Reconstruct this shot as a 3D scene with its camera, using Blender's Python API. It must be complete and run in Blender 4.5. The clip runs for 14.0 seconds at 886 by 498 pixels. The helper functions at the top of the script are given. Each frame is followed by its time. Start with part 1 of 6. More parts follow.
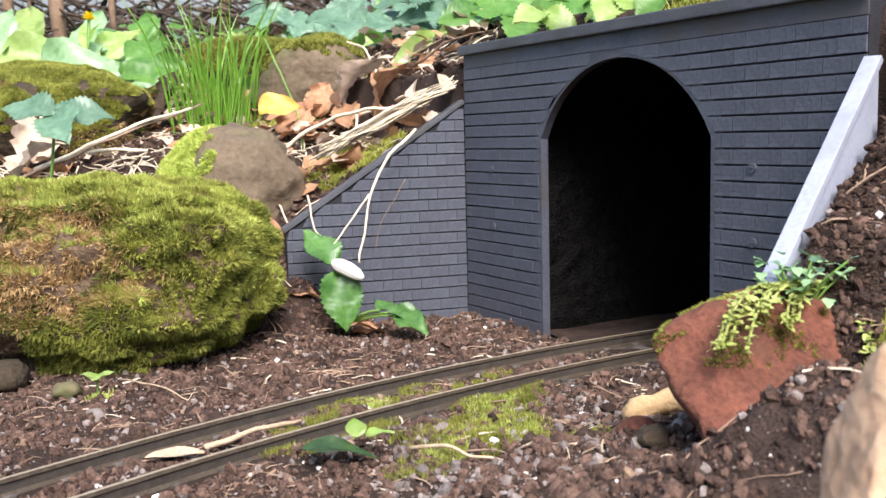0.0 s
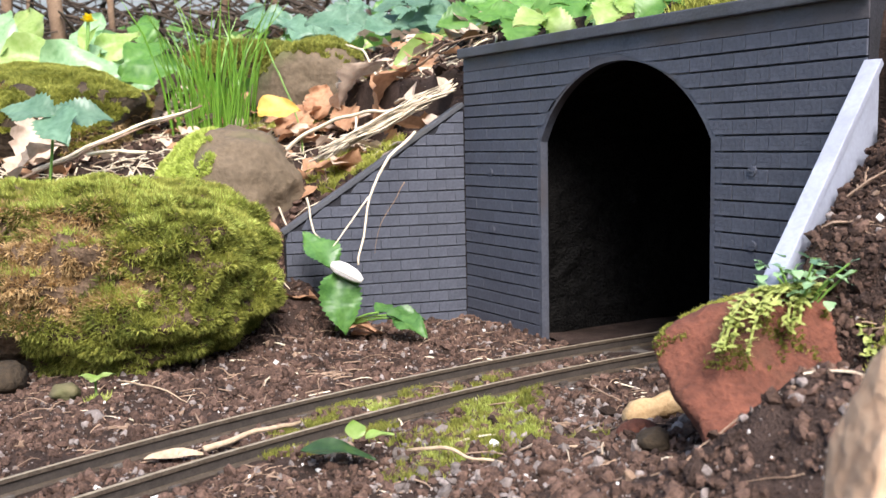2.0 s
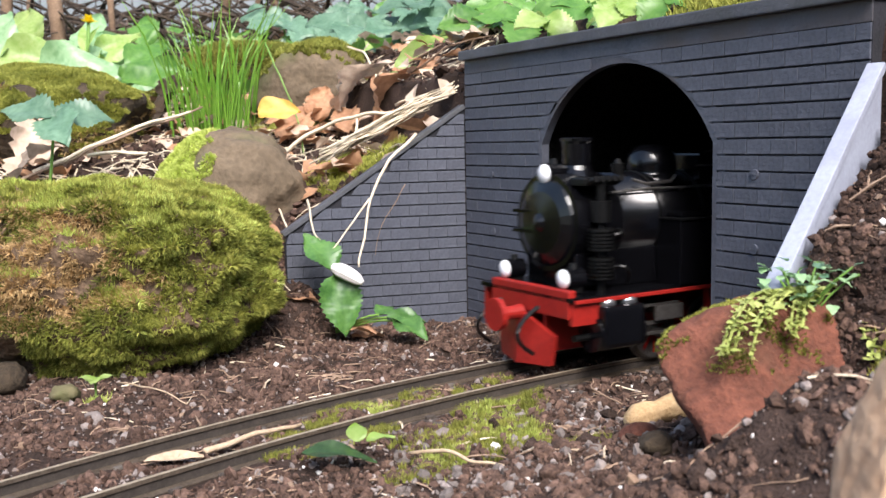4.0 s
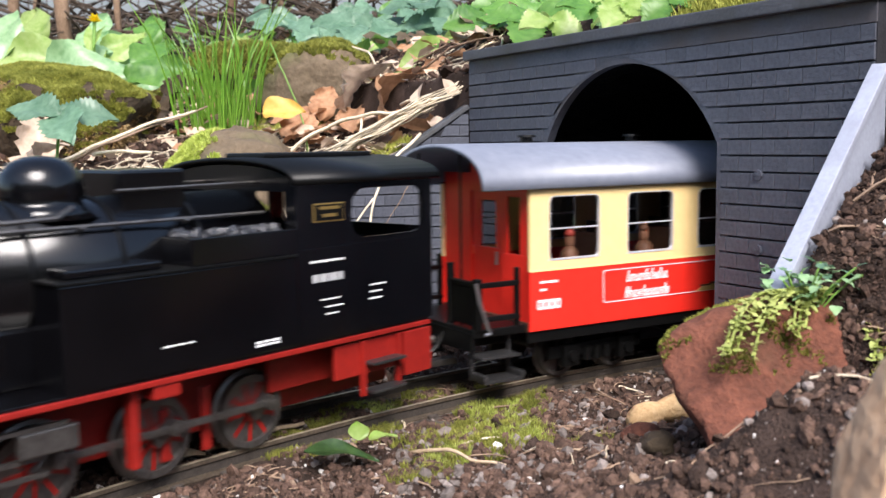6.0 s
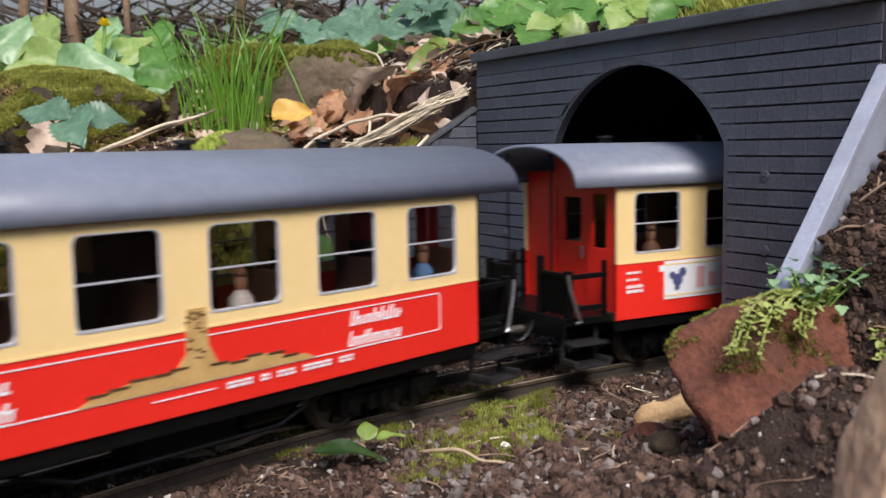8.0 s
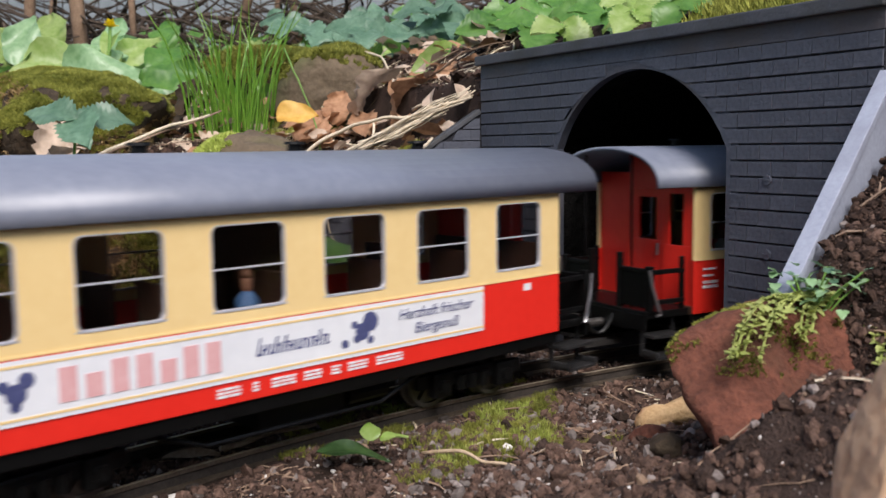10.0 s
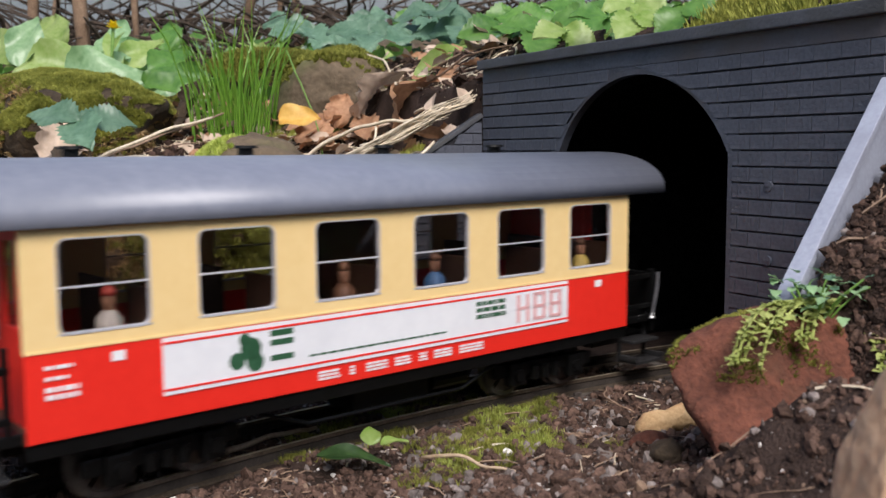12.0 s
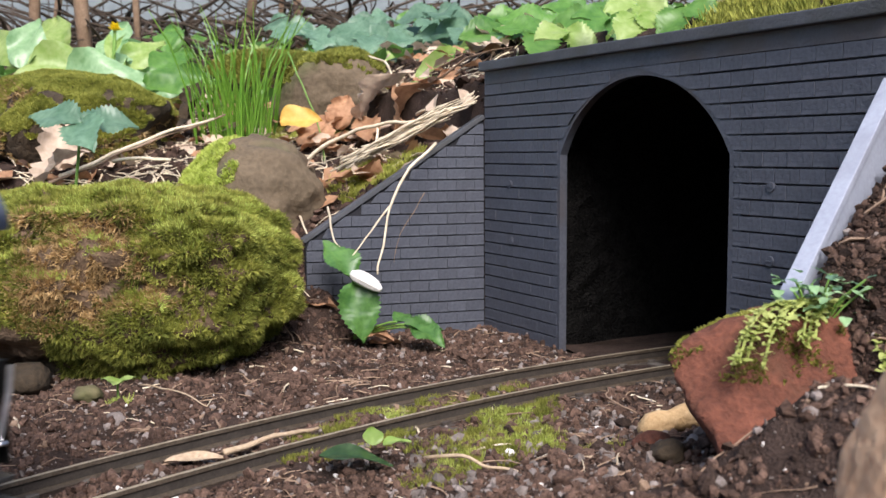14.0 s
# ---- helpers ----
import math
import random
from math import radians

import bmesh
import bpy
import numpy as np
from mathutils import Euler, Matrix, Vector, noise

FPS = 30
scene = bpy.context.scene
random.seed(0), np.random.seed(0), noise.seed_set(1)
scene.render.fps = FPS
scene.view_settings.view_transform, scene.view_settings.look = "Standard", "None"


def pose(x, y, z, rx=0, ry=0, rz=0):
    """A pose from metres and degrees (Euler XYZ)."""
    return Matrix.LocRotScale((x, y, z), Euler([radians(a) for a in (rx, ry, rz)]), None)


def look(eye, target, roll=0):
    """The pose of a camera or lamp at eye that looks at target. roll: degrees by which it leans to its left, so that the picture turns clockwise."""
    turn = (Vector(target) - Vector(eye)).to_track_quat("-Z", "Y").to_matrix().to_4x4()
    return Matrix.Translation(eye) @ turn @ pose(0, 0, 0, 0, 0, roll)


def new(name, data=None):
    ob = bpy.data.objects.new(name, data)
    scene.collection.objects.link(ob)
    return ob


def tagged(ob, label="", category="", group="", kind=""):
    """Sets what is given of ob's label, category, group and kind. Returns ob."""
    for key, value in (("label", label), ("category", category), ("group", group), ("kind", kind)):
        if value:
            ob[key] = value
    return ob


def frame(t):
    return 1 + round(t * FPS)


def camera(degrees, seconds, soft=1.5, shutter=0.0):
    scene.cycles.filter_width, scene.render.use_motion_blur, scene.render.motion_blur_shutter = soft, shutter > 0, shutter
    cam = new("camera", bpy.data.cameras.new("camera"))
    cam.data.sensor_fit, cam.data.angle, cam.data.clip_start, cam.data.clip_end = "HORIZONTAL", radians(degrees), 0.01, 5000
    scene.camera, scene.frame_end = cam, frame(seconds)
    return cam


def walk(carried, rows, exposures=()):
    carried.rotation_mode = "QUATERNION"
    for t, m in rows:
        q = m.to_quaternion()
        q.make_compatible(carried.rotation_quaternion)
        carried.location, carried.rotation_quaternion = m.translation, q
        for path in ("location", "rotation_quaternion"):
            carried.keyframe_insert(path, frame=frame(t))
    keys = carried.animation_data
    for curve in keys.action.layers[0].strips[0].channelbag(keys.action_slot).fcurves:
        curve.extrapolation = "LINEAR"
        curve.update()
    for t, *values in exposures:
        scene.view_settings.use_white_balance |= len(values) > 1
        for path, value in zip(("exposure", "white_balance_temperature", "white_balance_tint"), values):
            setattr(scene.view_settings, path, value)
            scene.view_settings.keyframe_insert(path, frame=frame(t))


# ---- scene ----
cam = camera(49.2, 14.0, soft=1.5, shutter=0.5)
cam.data.dof.use_dof, cam.data.dof.focus_distance, cam.data.dof.aperture_fstop = True, 0.62, 24.0
PATH = [
    (0, (0.511, -0.435, 0.146), (-1.208, 0.561, -0.086), -1.4),
    (0.5, (0.511, -0.435, 0.146), (-1.208, 0.561, -0.084), -1.4),
    (1, (0.51, -0.435, 0.146), (-1.208, 0.563, -0.081), -1.4),
    (1.5, (0.51, -0.435, 0.146), (-1.208, 0.564, -0.08), -1.3),
    (2, (0.51, -0.436, 0.145), (-1.207, 0.565, -0.079), -1.2),
    (2.5, (0.51, -0.436, 0.146), (-1.207, 0.566, -0.079), -1.1),
    (3, (0.51, -0.435, 0.146), (-1.208, 0.566, -0.078), -1.1),
    (3.2, (0.508, -0.437, 0.145), (-1.207, 0.568, -0.076), -1.0),
    (5.5, (0.509, -0.436, 0.145), (-1.21, 0.562, -0.074), -1.0),
    (6, (0.509, -0.436, 0.144), (-1.213, 0.559, -0.073), -0.8),
    (6.5, (0.509, -0.438, 0.144), (-1.212, 0.558, -0.072), -0.9),
    (7, (0.512, -0.436, 0.145), (-1.216, 0.547, -0.072), -1.0),
    (7.5, (0.512, -0.437, 0.145), (-1.217, 0.545, -0.072), -0.9),
    (8, (0.512, -0.437, 0.144), (-1.219, 0.542, -0.069), -1.0),
    (10.5, (0.515, -0.439, 0.145), (-1.22, 0.534, -0.063), -0.6),
    (11, (0.514, -0.439, 0.145), (-1.22, 0.537, -0.06), -0.4),
    (11.5, (0.514, -0.44, 0.145), (-1.22, 0.536, -0.058), -0.4),
    (12, (0.515, -0.439, 0.146), (-1.221, 0.533, -0.059), -0.4),
    (12.5, (0.515, -0.439, 0.144), (-1.221, 0.533, -0.057), -0.3),
    (13, (0.515, -0.439, 0.144), (-1.222, 0.532, -0.055), -0.3),
    (13.5, (0.516, -0.439, 0.145), (-1.222, 0.529, -0.055), -0.5),
    (14, (0.515, -0.44, 0.145), (-1.222, 0.531, -0.055), -0.4),
]
walk(cam, [(t, look(eye, target, roll)) for t, eye, target, roll in PATH],
     exposures=[(0.0, 1.15), (3.0, 1.08), (5.5, 0.95), (6.5, 0.74), (7.0, 0.42), (7.5, 0.24), (8.2, 0.18), (10.5, 0.13), (12.0, 0.1), (13.0, 0.08), (13.5, 0.14), (14.0, 0.62)])

# world and sun: bright overcast sky with a wide soft sun
world = bpy.data.worlds.new("World")
scene.world = world
world.use_nodes = True
wn = world.node_tree.nodes
sky = wn.new("ShaderNodeTexSky")
sky.sky_type = "NISHITA"
sky.sun_disc = False
sky.sun_elevation = radians(48)
sky.sun_rotation = radians(109)
sky.air_density = 1.0
sky.dust_density = 2.0
wn["Background"].inputs[1].default_value = 0.15
world.node_tree.links.new(sky.outputs[0], wn["Background"].inputs[0])
sun = new("sun", bpy.data.lights.new("sun", "SUN"))
sun.data.energy, sun.data.angle, sun.data.color = 3.6, radians(32), (1.0, 0.945, 0.93)
sun.matrix_world = look((2.6, -0.9, 3.1), (0, 0, 0))

# ---------- helpers ----------
UP = Vector((0, 0, 1))


def mat(name, a, b, scale=60.0, rough=0.8, metal=0.0, bump=0.3, fine=6.0, c=None, island=0.0, spec=0.4, detail=6.0, dist=0.002, coat=0.0):
    """Two-scale noise material between colours a and b; c: stains; island: brightness spread per loose piece."""
    m = bpy.data.materials.new(name)
    m.use_nodes = True
    nt = m.node_tree
    n, l = nt.nodes, nt.links
    p = n["Principled BSDF"]
    p.inputs["Roughness"].default_value = rough
    p.inputs["Metallic"].default_value = metal
    p.inputs["Specular IOR Level"].default_value = spec
    p.inputs["Coat Weight"].default_value = coat
    tc = n.new("ShaderNodeTexCoord")
    n1 = n.new("ShaderNodeTexNoise")
    n1.inputs["Scale"].default_value = scale
    n1.inputs["Detail"].default_value = detail
    n2 = n.new("ShaderNodeTexNoise")
    n2.inputs["Scale"].default_value = scale * fine
    n2.inputs["Detail"].default_value = 4
    for x in (n1, n2):
        l.new(tc.outputs["Object"], x.inputs["Vector"])
    r = n.new("ShaderNodeValToRGB")
    r.color_ramp.elements[0].position, r.color_ramp.elements[1].position = 0.32, 0.68
    r.color_ramp.elements[0].color, r.color_ramp.elements[1].color = (*a, 1), (*b, 1)
    mixf = n.new("ShaderNodeMath")
    mixf.operation = "MULTIPLY_ADD"
    mixf.inputs[1].default_value, mixf.inputs[2].default_value = 0.5, 0.0
    add = n.new("ShaderNodeMath")
    add.operation = "MULTIPLY_ADD"
    add.inputs[1].default_value = 0.5
    l.new(n1.outputs["Fac"], mixf.inputs[0])
    l.new(n2.outputs["Fac"], add.inputs[0])
    l.new(mixf.outputs[0], add.inputs[2])
    l.new(add.outputs[0], r.inputs["Fac"])
    col = r.outputs["Color"]
    if c:
        n3 = n.new("ShaderNodeTexNoise")
        n3.inputs["Scale"].default_value = scale * 0.35
        n3.inputs["Detail"].default_value = 5
        l.new(tc.outputs["Object"], n3.inputs["Vector"])
        r3 = n.new("ShaderNodeValToRGB")
        r3.color_ramp.elements[0].position, r3.color_ramp.elements[1].position = 0.5, 0.66
        l.new(n3.outputs["Fac"], r3.inputs["Fac"])
        mx = n.new("ShaderNodeMix")
        mx.data_type = "RGBA"
        l.new(r3.outputs["Color"], mx.inputs[0])
        l.new(col, mx.inputs[6])
        mx.inputs[7].default_value = (*c, 1)
        col = mx.outputs[2]
    if island:
        g = n.new("ShaderNodeNewGeometry")
        oi = n.new("ShaderNodeObjectInfo")
        sm = n.new("ShaderNodeMath")
        sm.operation = "ADD"
        l.new(g.outputs["Random Per Island"], sm.inputs[0])
        l.new(oi.outputs["Random"], sm.inputs[1])
        mr = n.new("ShaderNodeMapRange")
        mr.inputs[1].default_value, mr.inputs[2].default_value = 0.0, 2.0
        mr.inputs[3].default_value, mr.inputs[4].default_value = 1 - island, 1 + island
        l.new(sm.outputs[0], mr.inputs[0])
        hs = n.new("ShaderNodeHueSaturation")
        l.new(mr.outputs[0], hs.inputs["Value"])
        l.new(col, hs.inputs["Color"])
        col = hs.outputs[0]
    l.new(col, p.inputs["Base Color"])
    if bump:
        bp = n.new("ShaderNodeBump")
        bp.inputs["Strength"].default_value = bump
        bp.inputs["Distance"].default_value = dist
        l.new(add.outputs[0], bp.inputs["Height"])
        l.new(bp.outputs[0], p.inputs["Normal"])
    return m


def leafy(name, a, b, scale=40.0, rough=0.5, glow=0.35, island=0.3, bump=0.2, spec=0.5):
    """Leaf material: noise colour plus light that comes through the blade."""
    m = mat(name, a, b, scale, rough, 0, bump, 5, island=island, spec=spec, dist=0.001)
    nt = m.node_tree
    n, l = nt.nodes, nt.links
    p = n["Principled BSDF"]
    src = p.inputs["Base Color"].links[0].from_socket
    t = n.new("ShaderNodeBsdfTranslucent")
    l.new(src, t.inputs["Color"])
    mx = n.new("ShaderNodeMixShader")
    mx.inputs[0].default_value = glow
    l.new(p.outputs[0], mx.inputs[1])
    l.new(t.outputs[0], mx.inputs[2])
    l.new(mx.outputs[0], n["Material Output"].inputs["Surface"])
    return m


def mesh_of(name, bm, material, smooth=False):
    me = bpy.data.meshes.new(name)
    bm.normal_update()
    bm.to_mesh(me)
    bm.free()
    for x in (material if isinstance(material, (list, tuple)) else [material]):
        me.materials.append(x)
    if smooth:
        me.polygons.foreach_set("use_smooth", [True] * len(me.polygons))
    return me


def part(name, bm, material, parent, label="", smooth=False):
    ob = new(name, mesh_of(name, bm, material, smooth))
    ob.parent = parent
    return tagged(ob, label)


def thing(name, bm, material, label, category, group="", kind="", smooth=False, m=None):
    ob = new(name, mesh_of(name, bm, material, smooth) if bm else None)
    if m is not None:
        ob.matrix_world = m
    return tagged(ob, label, category, group, kind)


def empty(name, label, category, group="", kind="", m=None):
    return thing(name, None, None, label, category, group, kind, m=m)


def B(bm, x0, x1, y0, y1, z0, z1, bev=0.0, m=None):
    r = bmesh.ops.create_cube(bm, size=1, matrix=Matrix.Translation(((x0 + x1) / 2, (y0 + y1) / 2, (z0 + z1) / 2)) @ Matrix.Diagonal((abs(x1 - x0), abs(y1 - y0), abs(z1 - z0), 1)))
    vs = r["verts"]
    if bev:
        es = list({e for v in vs for e in v.link_edges})
        q = bmesh.ops.bevel(bm, geom=es, offset=bev, segments=2, profile=0.6, affect="EDGES", clamp_overlap=True)
        vs = list({v for f in q["faces"] for v in f.verts} | {v for v in vs if v.is_valid})
    if m is not None:
        bmesh.ops.transform(bm, matrix=m, verts=vs)
    return bm


def box(x0, x1, y0, y1, z0, z1, bev=0.0, m=None):
    return B(bmesh.new(), x0, x1, y0, y1, z0, z1, bev, m)


def C(bm, p0, p1, r0, r1=None, seg=16, caps=True):
    """A cylinder or cone between two points."""
    p0, p1 = Vector(p0), Vector(p1)
    d = p1 - p0
    bmesh.ops.create_cone(bm, cap_ends=caps, segments=seg, radius1=r0, radius2=r0 if r1 is None else r1, depth=d.length,
                          matrix=Matrix.Translation((p0 + p1) / 2) @ d.to_track_quat("Z", "Y").to_matrix().to_4x4())
    return bm


def cyl(p0, p1, r0, r1=None, seg=16):
    return C(bmesh.new(), p0, p1, r0, r1, seg)


def lathe(bm, profile, origin=(0, 0, 0), seg=20, m=None):
    """Profile of (radius, height) turned about z."""
    rings = []
    for r, z in profile:
        ring = []
        for i in range(seg):
            a = 2 * math.pi * i / seg
            v = Vector((r * math.cos(a), r * math.sin(a), z))
            v = (m @ v if m is not None else v) + Vector(origin)
            ring.append(bm.verts.new(v))
        rings.append(ring)
    for q, s in zip(rings, rings[1:]):
        for i in range(seg):
            j = (i + 1) % seg
            bm.faces.new((q[i], q[j], s[j], s[i]))
    bm.faces.new(list(reversed(rings[0])))
    bm.faces.new(rings[-1])
    return bm


def tube(bm, pts, radii, seg=6):
    """A tube along points with a radius at each."""
    pts = [Vector(p) for p in pts]
    if not isinstance(radii, (list, tuple)):
        radii = [radii] * len(pts)
    rings, prev = [], None
    for i, p in enumerate(pts):
        d = (pts[min(i + 1, len(pts) - 1)] - pts[max(i - 1, 0)]).normalized()
        s = d.cross(UP if abs(d.z) < 0.95 else Vector((1, 0, 0))).normalized()
        if prev is not None and s.dot(prev) < 0:
            s = -s
        prev = s
        t = d.cross(s)
        rings.append([bm.verts.new(p + (s * math.cos(2 * math.pi * k / seg) + t * math.sin(2 * math.pi * k / seg)) * radii[i]) for k in range(seg)])
    for a, b in zip(rings, rings[1:]):
        for k in range(seg):
            j = (k + 1) % seg
            bm.faces.new((a[k], a[j], b[j], b[k]))
    bm.faces.new(rings[0][::-1])
    bm.faces.new(rings[-1])
    return bm


def bend(p0, p1, sag=(0, 0, 0), n=8, wob=0.0, rng=random):
    p0, p1, sag = Vector(p0), Vector(p1), Vector(sag)
    out = []
    for i in range(n + 1):
        u = i / n
        w = Vector((rng.uniform(-1, 1), rng.uniform(-1, 1), rng.uniform(-1, 1))) * wob if 0 < i < n else Vector()
        out.append(p0.lerp(p1, u) + sag * 4 * u * (1 - u) + w)
    return out


def fbm(p, s, o=4):
    return noise.fractal(Vector(p) * s, 1.0, 2.0, o)


# ---------- materials ----------
M_SOIL = mat("soil", (0.017, 0.011, 0.009), (0.078, 0.052, 0.042), 90, 0.95, 0, 1.0, 9, c=(0.03, 0.02, 0.015), spec=0.15, dist=0.004)
M_CRUMB = mat("soil crumb", (0.016, 0.0105, 0.0085), (0.118, 0.073, 0.055), 120, 0.95, 0, 0.8, 6, island=0.95, spec=0.15)
M_GRIT = mat("grit", (0.1, 0.08, 0.072), (0.27, 0.23, 0.21), 120, 0.85, 0, 0.4, 5, island=0.6, spec=0.3)
M_WHITESTONE = mat("pale stone", (0.5, 0.47, 0.44), (0.72, 0.69, 0.66), 150, 0.7, 0, 0.3, 5, island=0.2)
M_PAINT = mat("grey masonry paint", (0.05, 0.055, 0.072), (0.1, 0.107, 0.133), 35, 0.56, 0, 0.6, 14, c=(0.075, 0.063, 0.062), island=0.15, spec=0.4, dist=0.0018)
M_JOINT = mat("dark joint", (0.01, 0.01, 0.013), (0.024, 0.024, 0.03), 80, 0.9, 0, 0.3, 8)
M_COPING = mat("grey coping paint", (0.05, 0.053, 0.062), (0.085, 0.088, 0.1), 40, 0.6, 0, 0.4, 12, c=(0.05, 0.05, 0.045))
M_WINGWHITE = mat("pale grey board", (0.26, 0.28, 0.35), (0.36, 0.385, 0.46), 40, 0.5, 0, 0.15, 10, c=(0.22, 0.23, 0.28))
# Near-black base colour carries the darkness inside the tunnel.
M_BORE = mat("bore stone darkened for shade", (0.003, 0.003, 0.0032), (0.018, 0.017, 0.016), 130, 0.95, 0, 1.0, 4, spec=0.05, dist=0.01)
M_RAIL = mat("weathered brass rail", (0.10, 0.075, 0.055), (0.2, 0.16, 0.12), 200, 0.45, 0.7, 0.2, 4)
M_WEB = mat("dark rail web", (0.025, 0.02, 0.016), (0.06, 0.048, 0.04), 150, 0.8, 0, 0.3, 5)
M_RAILTOP = mat("worn rail head", (0.3, 0.24, 0.17), (0.5, 0.42, 0.31), 200, 0.42, 0.4, 0.1, 4)
M_SLEEPER = mat("brown plastic sleeper", (0.025, 0.02, 0.017), (0.1, 0.08, 0.068), 90, 0.75, 0, 0.5, 8, c=(0.17, 0.15, 0.13))
M_ROCKBROWN = mat("brown stone", (0.075, 0.055, 0.034), (0.17, 0.125, 0.08), 28, 0.9, 0, 0.8, 7, c=(0.1, 0.11, 0.04), dist=0.004)
M_ROCKDARK = mat("dark mossy stone", (0.022, 0.016, 0.01), (0.07, 0.048, 0.028), 35, 0.95, 0, 0.9, 7, dist=0.005)
M_ROCKMOSS = mat("brown stone under moss", (0.045, 0.03, 0.019), (0.17, 0.11, 0.068), 45, 0.95, 0, 1.0, 7, dist=0.005)
M_ROCKRED = mat("red sandstone", (0.065, 0.023, 0.014), (0.19, 0.066, 0.04), 48, 0.95, 0, 1.0, 7, c=(0.07, 0.035, 0.02), dist=0.004)
M_BLOCK = mat("buff sandstone", (0.45, 0.27, 0.16), (0.72, 0.5, 0.33), 25, 0.9, 0, 0.6, 8, c=(0.2, 0.12, 0.07), dist=0.004)
M_MOSS = leafy("moss", (0.15, 0.175, 0.03), (0.46, 0.455, 0.105), 45, 0.8, 0.25, 0.55, 0.1, 0.2)
M_MOSSDRY = leafy("dry moss", (0.24, 0.15, 0.065), (0.56, 0.4, 0.2), 32, 0.9, 0.2, 0.5, 0.1, 0.2)
# Darker copy of the moss, for the boulder's shaded sides.
M_MOSSSHADE = leafy("moss darkened for shade", (0.07, 0.09, 0.016), (0.22, 0.24, 0.05), 40, 0.85, 0.2, 0.5, 0.1, 0.2)
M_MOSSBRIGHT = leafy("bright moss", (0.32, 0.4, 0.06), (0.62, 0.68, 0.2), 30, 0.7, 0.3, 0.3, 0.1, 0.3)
M_LEAF = leafy("green leaf", (0.06, 0.18, 0.028), (0.17, 0.34, 0.07), 35, 0.4, 0.3, 0.25)
M_LEAFDARK = leafy("dark green leaf", (0.012, 0.03, 0.01), (0.05, 0.1, 0.03), 60, 0.35, 0.1, 0.2)
M_LEAFMID = leafy("mid green leaf", (0.035, 0.11, 0.025), (0.12, 0.25, 0.06), 45, 0.38, 0.2, 0.25)
M_LEAFPALE = leafy("pale yellow-green leaf", (0.22, 0.36, 0.06), (0.46, 0.56, 0.22), 30, 0.4, 0.35, 0.2)
M_CELADON = leafy("pale celadon leaf", (0.19, 0.36, 0.15), (0.42, 0.6, 0.34), 30, 0.33, 0.25, 0.25, 0.5)
M_BRUSH = mat("dark dead brush", (0.025, 0.018, 0.013), (0.12, 0.085, 0.06), 60, 0.9, 0, 0.4, 5, island=0.6)
M_LEAFBLUE = leafy("blue-green leaf", (0.075, 0.165, 0.095), (0.21, 0.34, 0.23), 35, 0.38, 0.25, 0.25)
M_CROP = leafy("pale stonecrop", (0.28, 0.34, 0.07), (0.52, 0.56, 0.2), 60, 0.5, 0.25, 0.25, 0.1)
M_CHIVE = leafy("chive green", (0.09, 0.25, 0.02), (0.26, 0.46, 0.06), 30, 0.4, 0.3, 0.35)
M_DEAD = leafy("dead brown leaf", (0.29, 0.14, 0.07), (0.56, 0.32, 0.18), 45, 0.7, 0.2, 0.25, 0.5)
M_DEADPALE = leafy("pale dead leaf", (0.46, 0.34, 0.25), (0.7, 0.55, 0.42), 45, 0.7, 0.2, 0.15, 0.5)
M_YELLOW = leafy("yellow leaf", (0.62, 0.33, 0.05), (0.85, 0.55, 0.14), 40, 0.55, 0.3, 0.1)
M_FLOWER = leafy("yellow petal", (0.8, 0.6, 0.01), (0.9, 0.72, 0.02), 60, 0.5, 0.3, 0.1)
M_STRAW = mat("dry straw stem", (0.5, 0.4, 0.27), (0.8, 0.7, 0.54), 90, 0.7, 0, 0.3, 5, island=0.3)
M_STICK = mat("weathered tan stick", (0.3, 0.21, 0.13), (0.52, 0.4, 0.28), 90, 0.75, 0, 0.4, 5)
M_TWIG = mat("brown twig", (0.16, 0.1, 0.065), (0.33, 0.23, 0.16), 120, 0.85, 0, 0.4, 5, island=0.35)
M_STEM = leafy("green stem", (0.12, 0.26, 0.04), (0.24, 0.4, 0.09), 60, 0.5, 0.15, 0.2)
M_SHELL = mat("peanut shell", (0.5, 0.3, 0.13), (0.75, 0.52, 0.28), 110, 0.75, 0, 0.7, 5, dist=0.003)
M_WIRE = mat("dark fence wire", (0.06, 0.055, 0.05), (0.16, 0.14, 0.13), 90, 0.6, 0.5, 0.1, 4)
M_STAKE = mat("brown wooden stake", (0.14, 0.085, 0.05), (0.3, 0.2, 0.13), 60, 0.85, 0, 0.5, 6)
M_RENDER = mat("pale rendered wall", (0.14, 0.165, 0.18), (0.24, 0.27, 0.28), 3, 0.85, 0, 0.1, 6)

# ---------- the ground ----------
WA = radians(12.85)
SW, CW = math.sin(WA), math.cos(WA)
BANK_E = [0.70, 0.74, 0.79, 0.86, 0.93, 1.0, 1.3, 1.8, 2.3, 3.2]
BANK_Z = [-0.008, -0.002, 0.03, 0.095, 0.13, 0.15, 0.205, 0.30, 0.40, 0.50]


def sstep(a, b, x):
    t = min(1, max(0, (x - a) / (b - a)))
    return t * t * (3 - 2 * t)


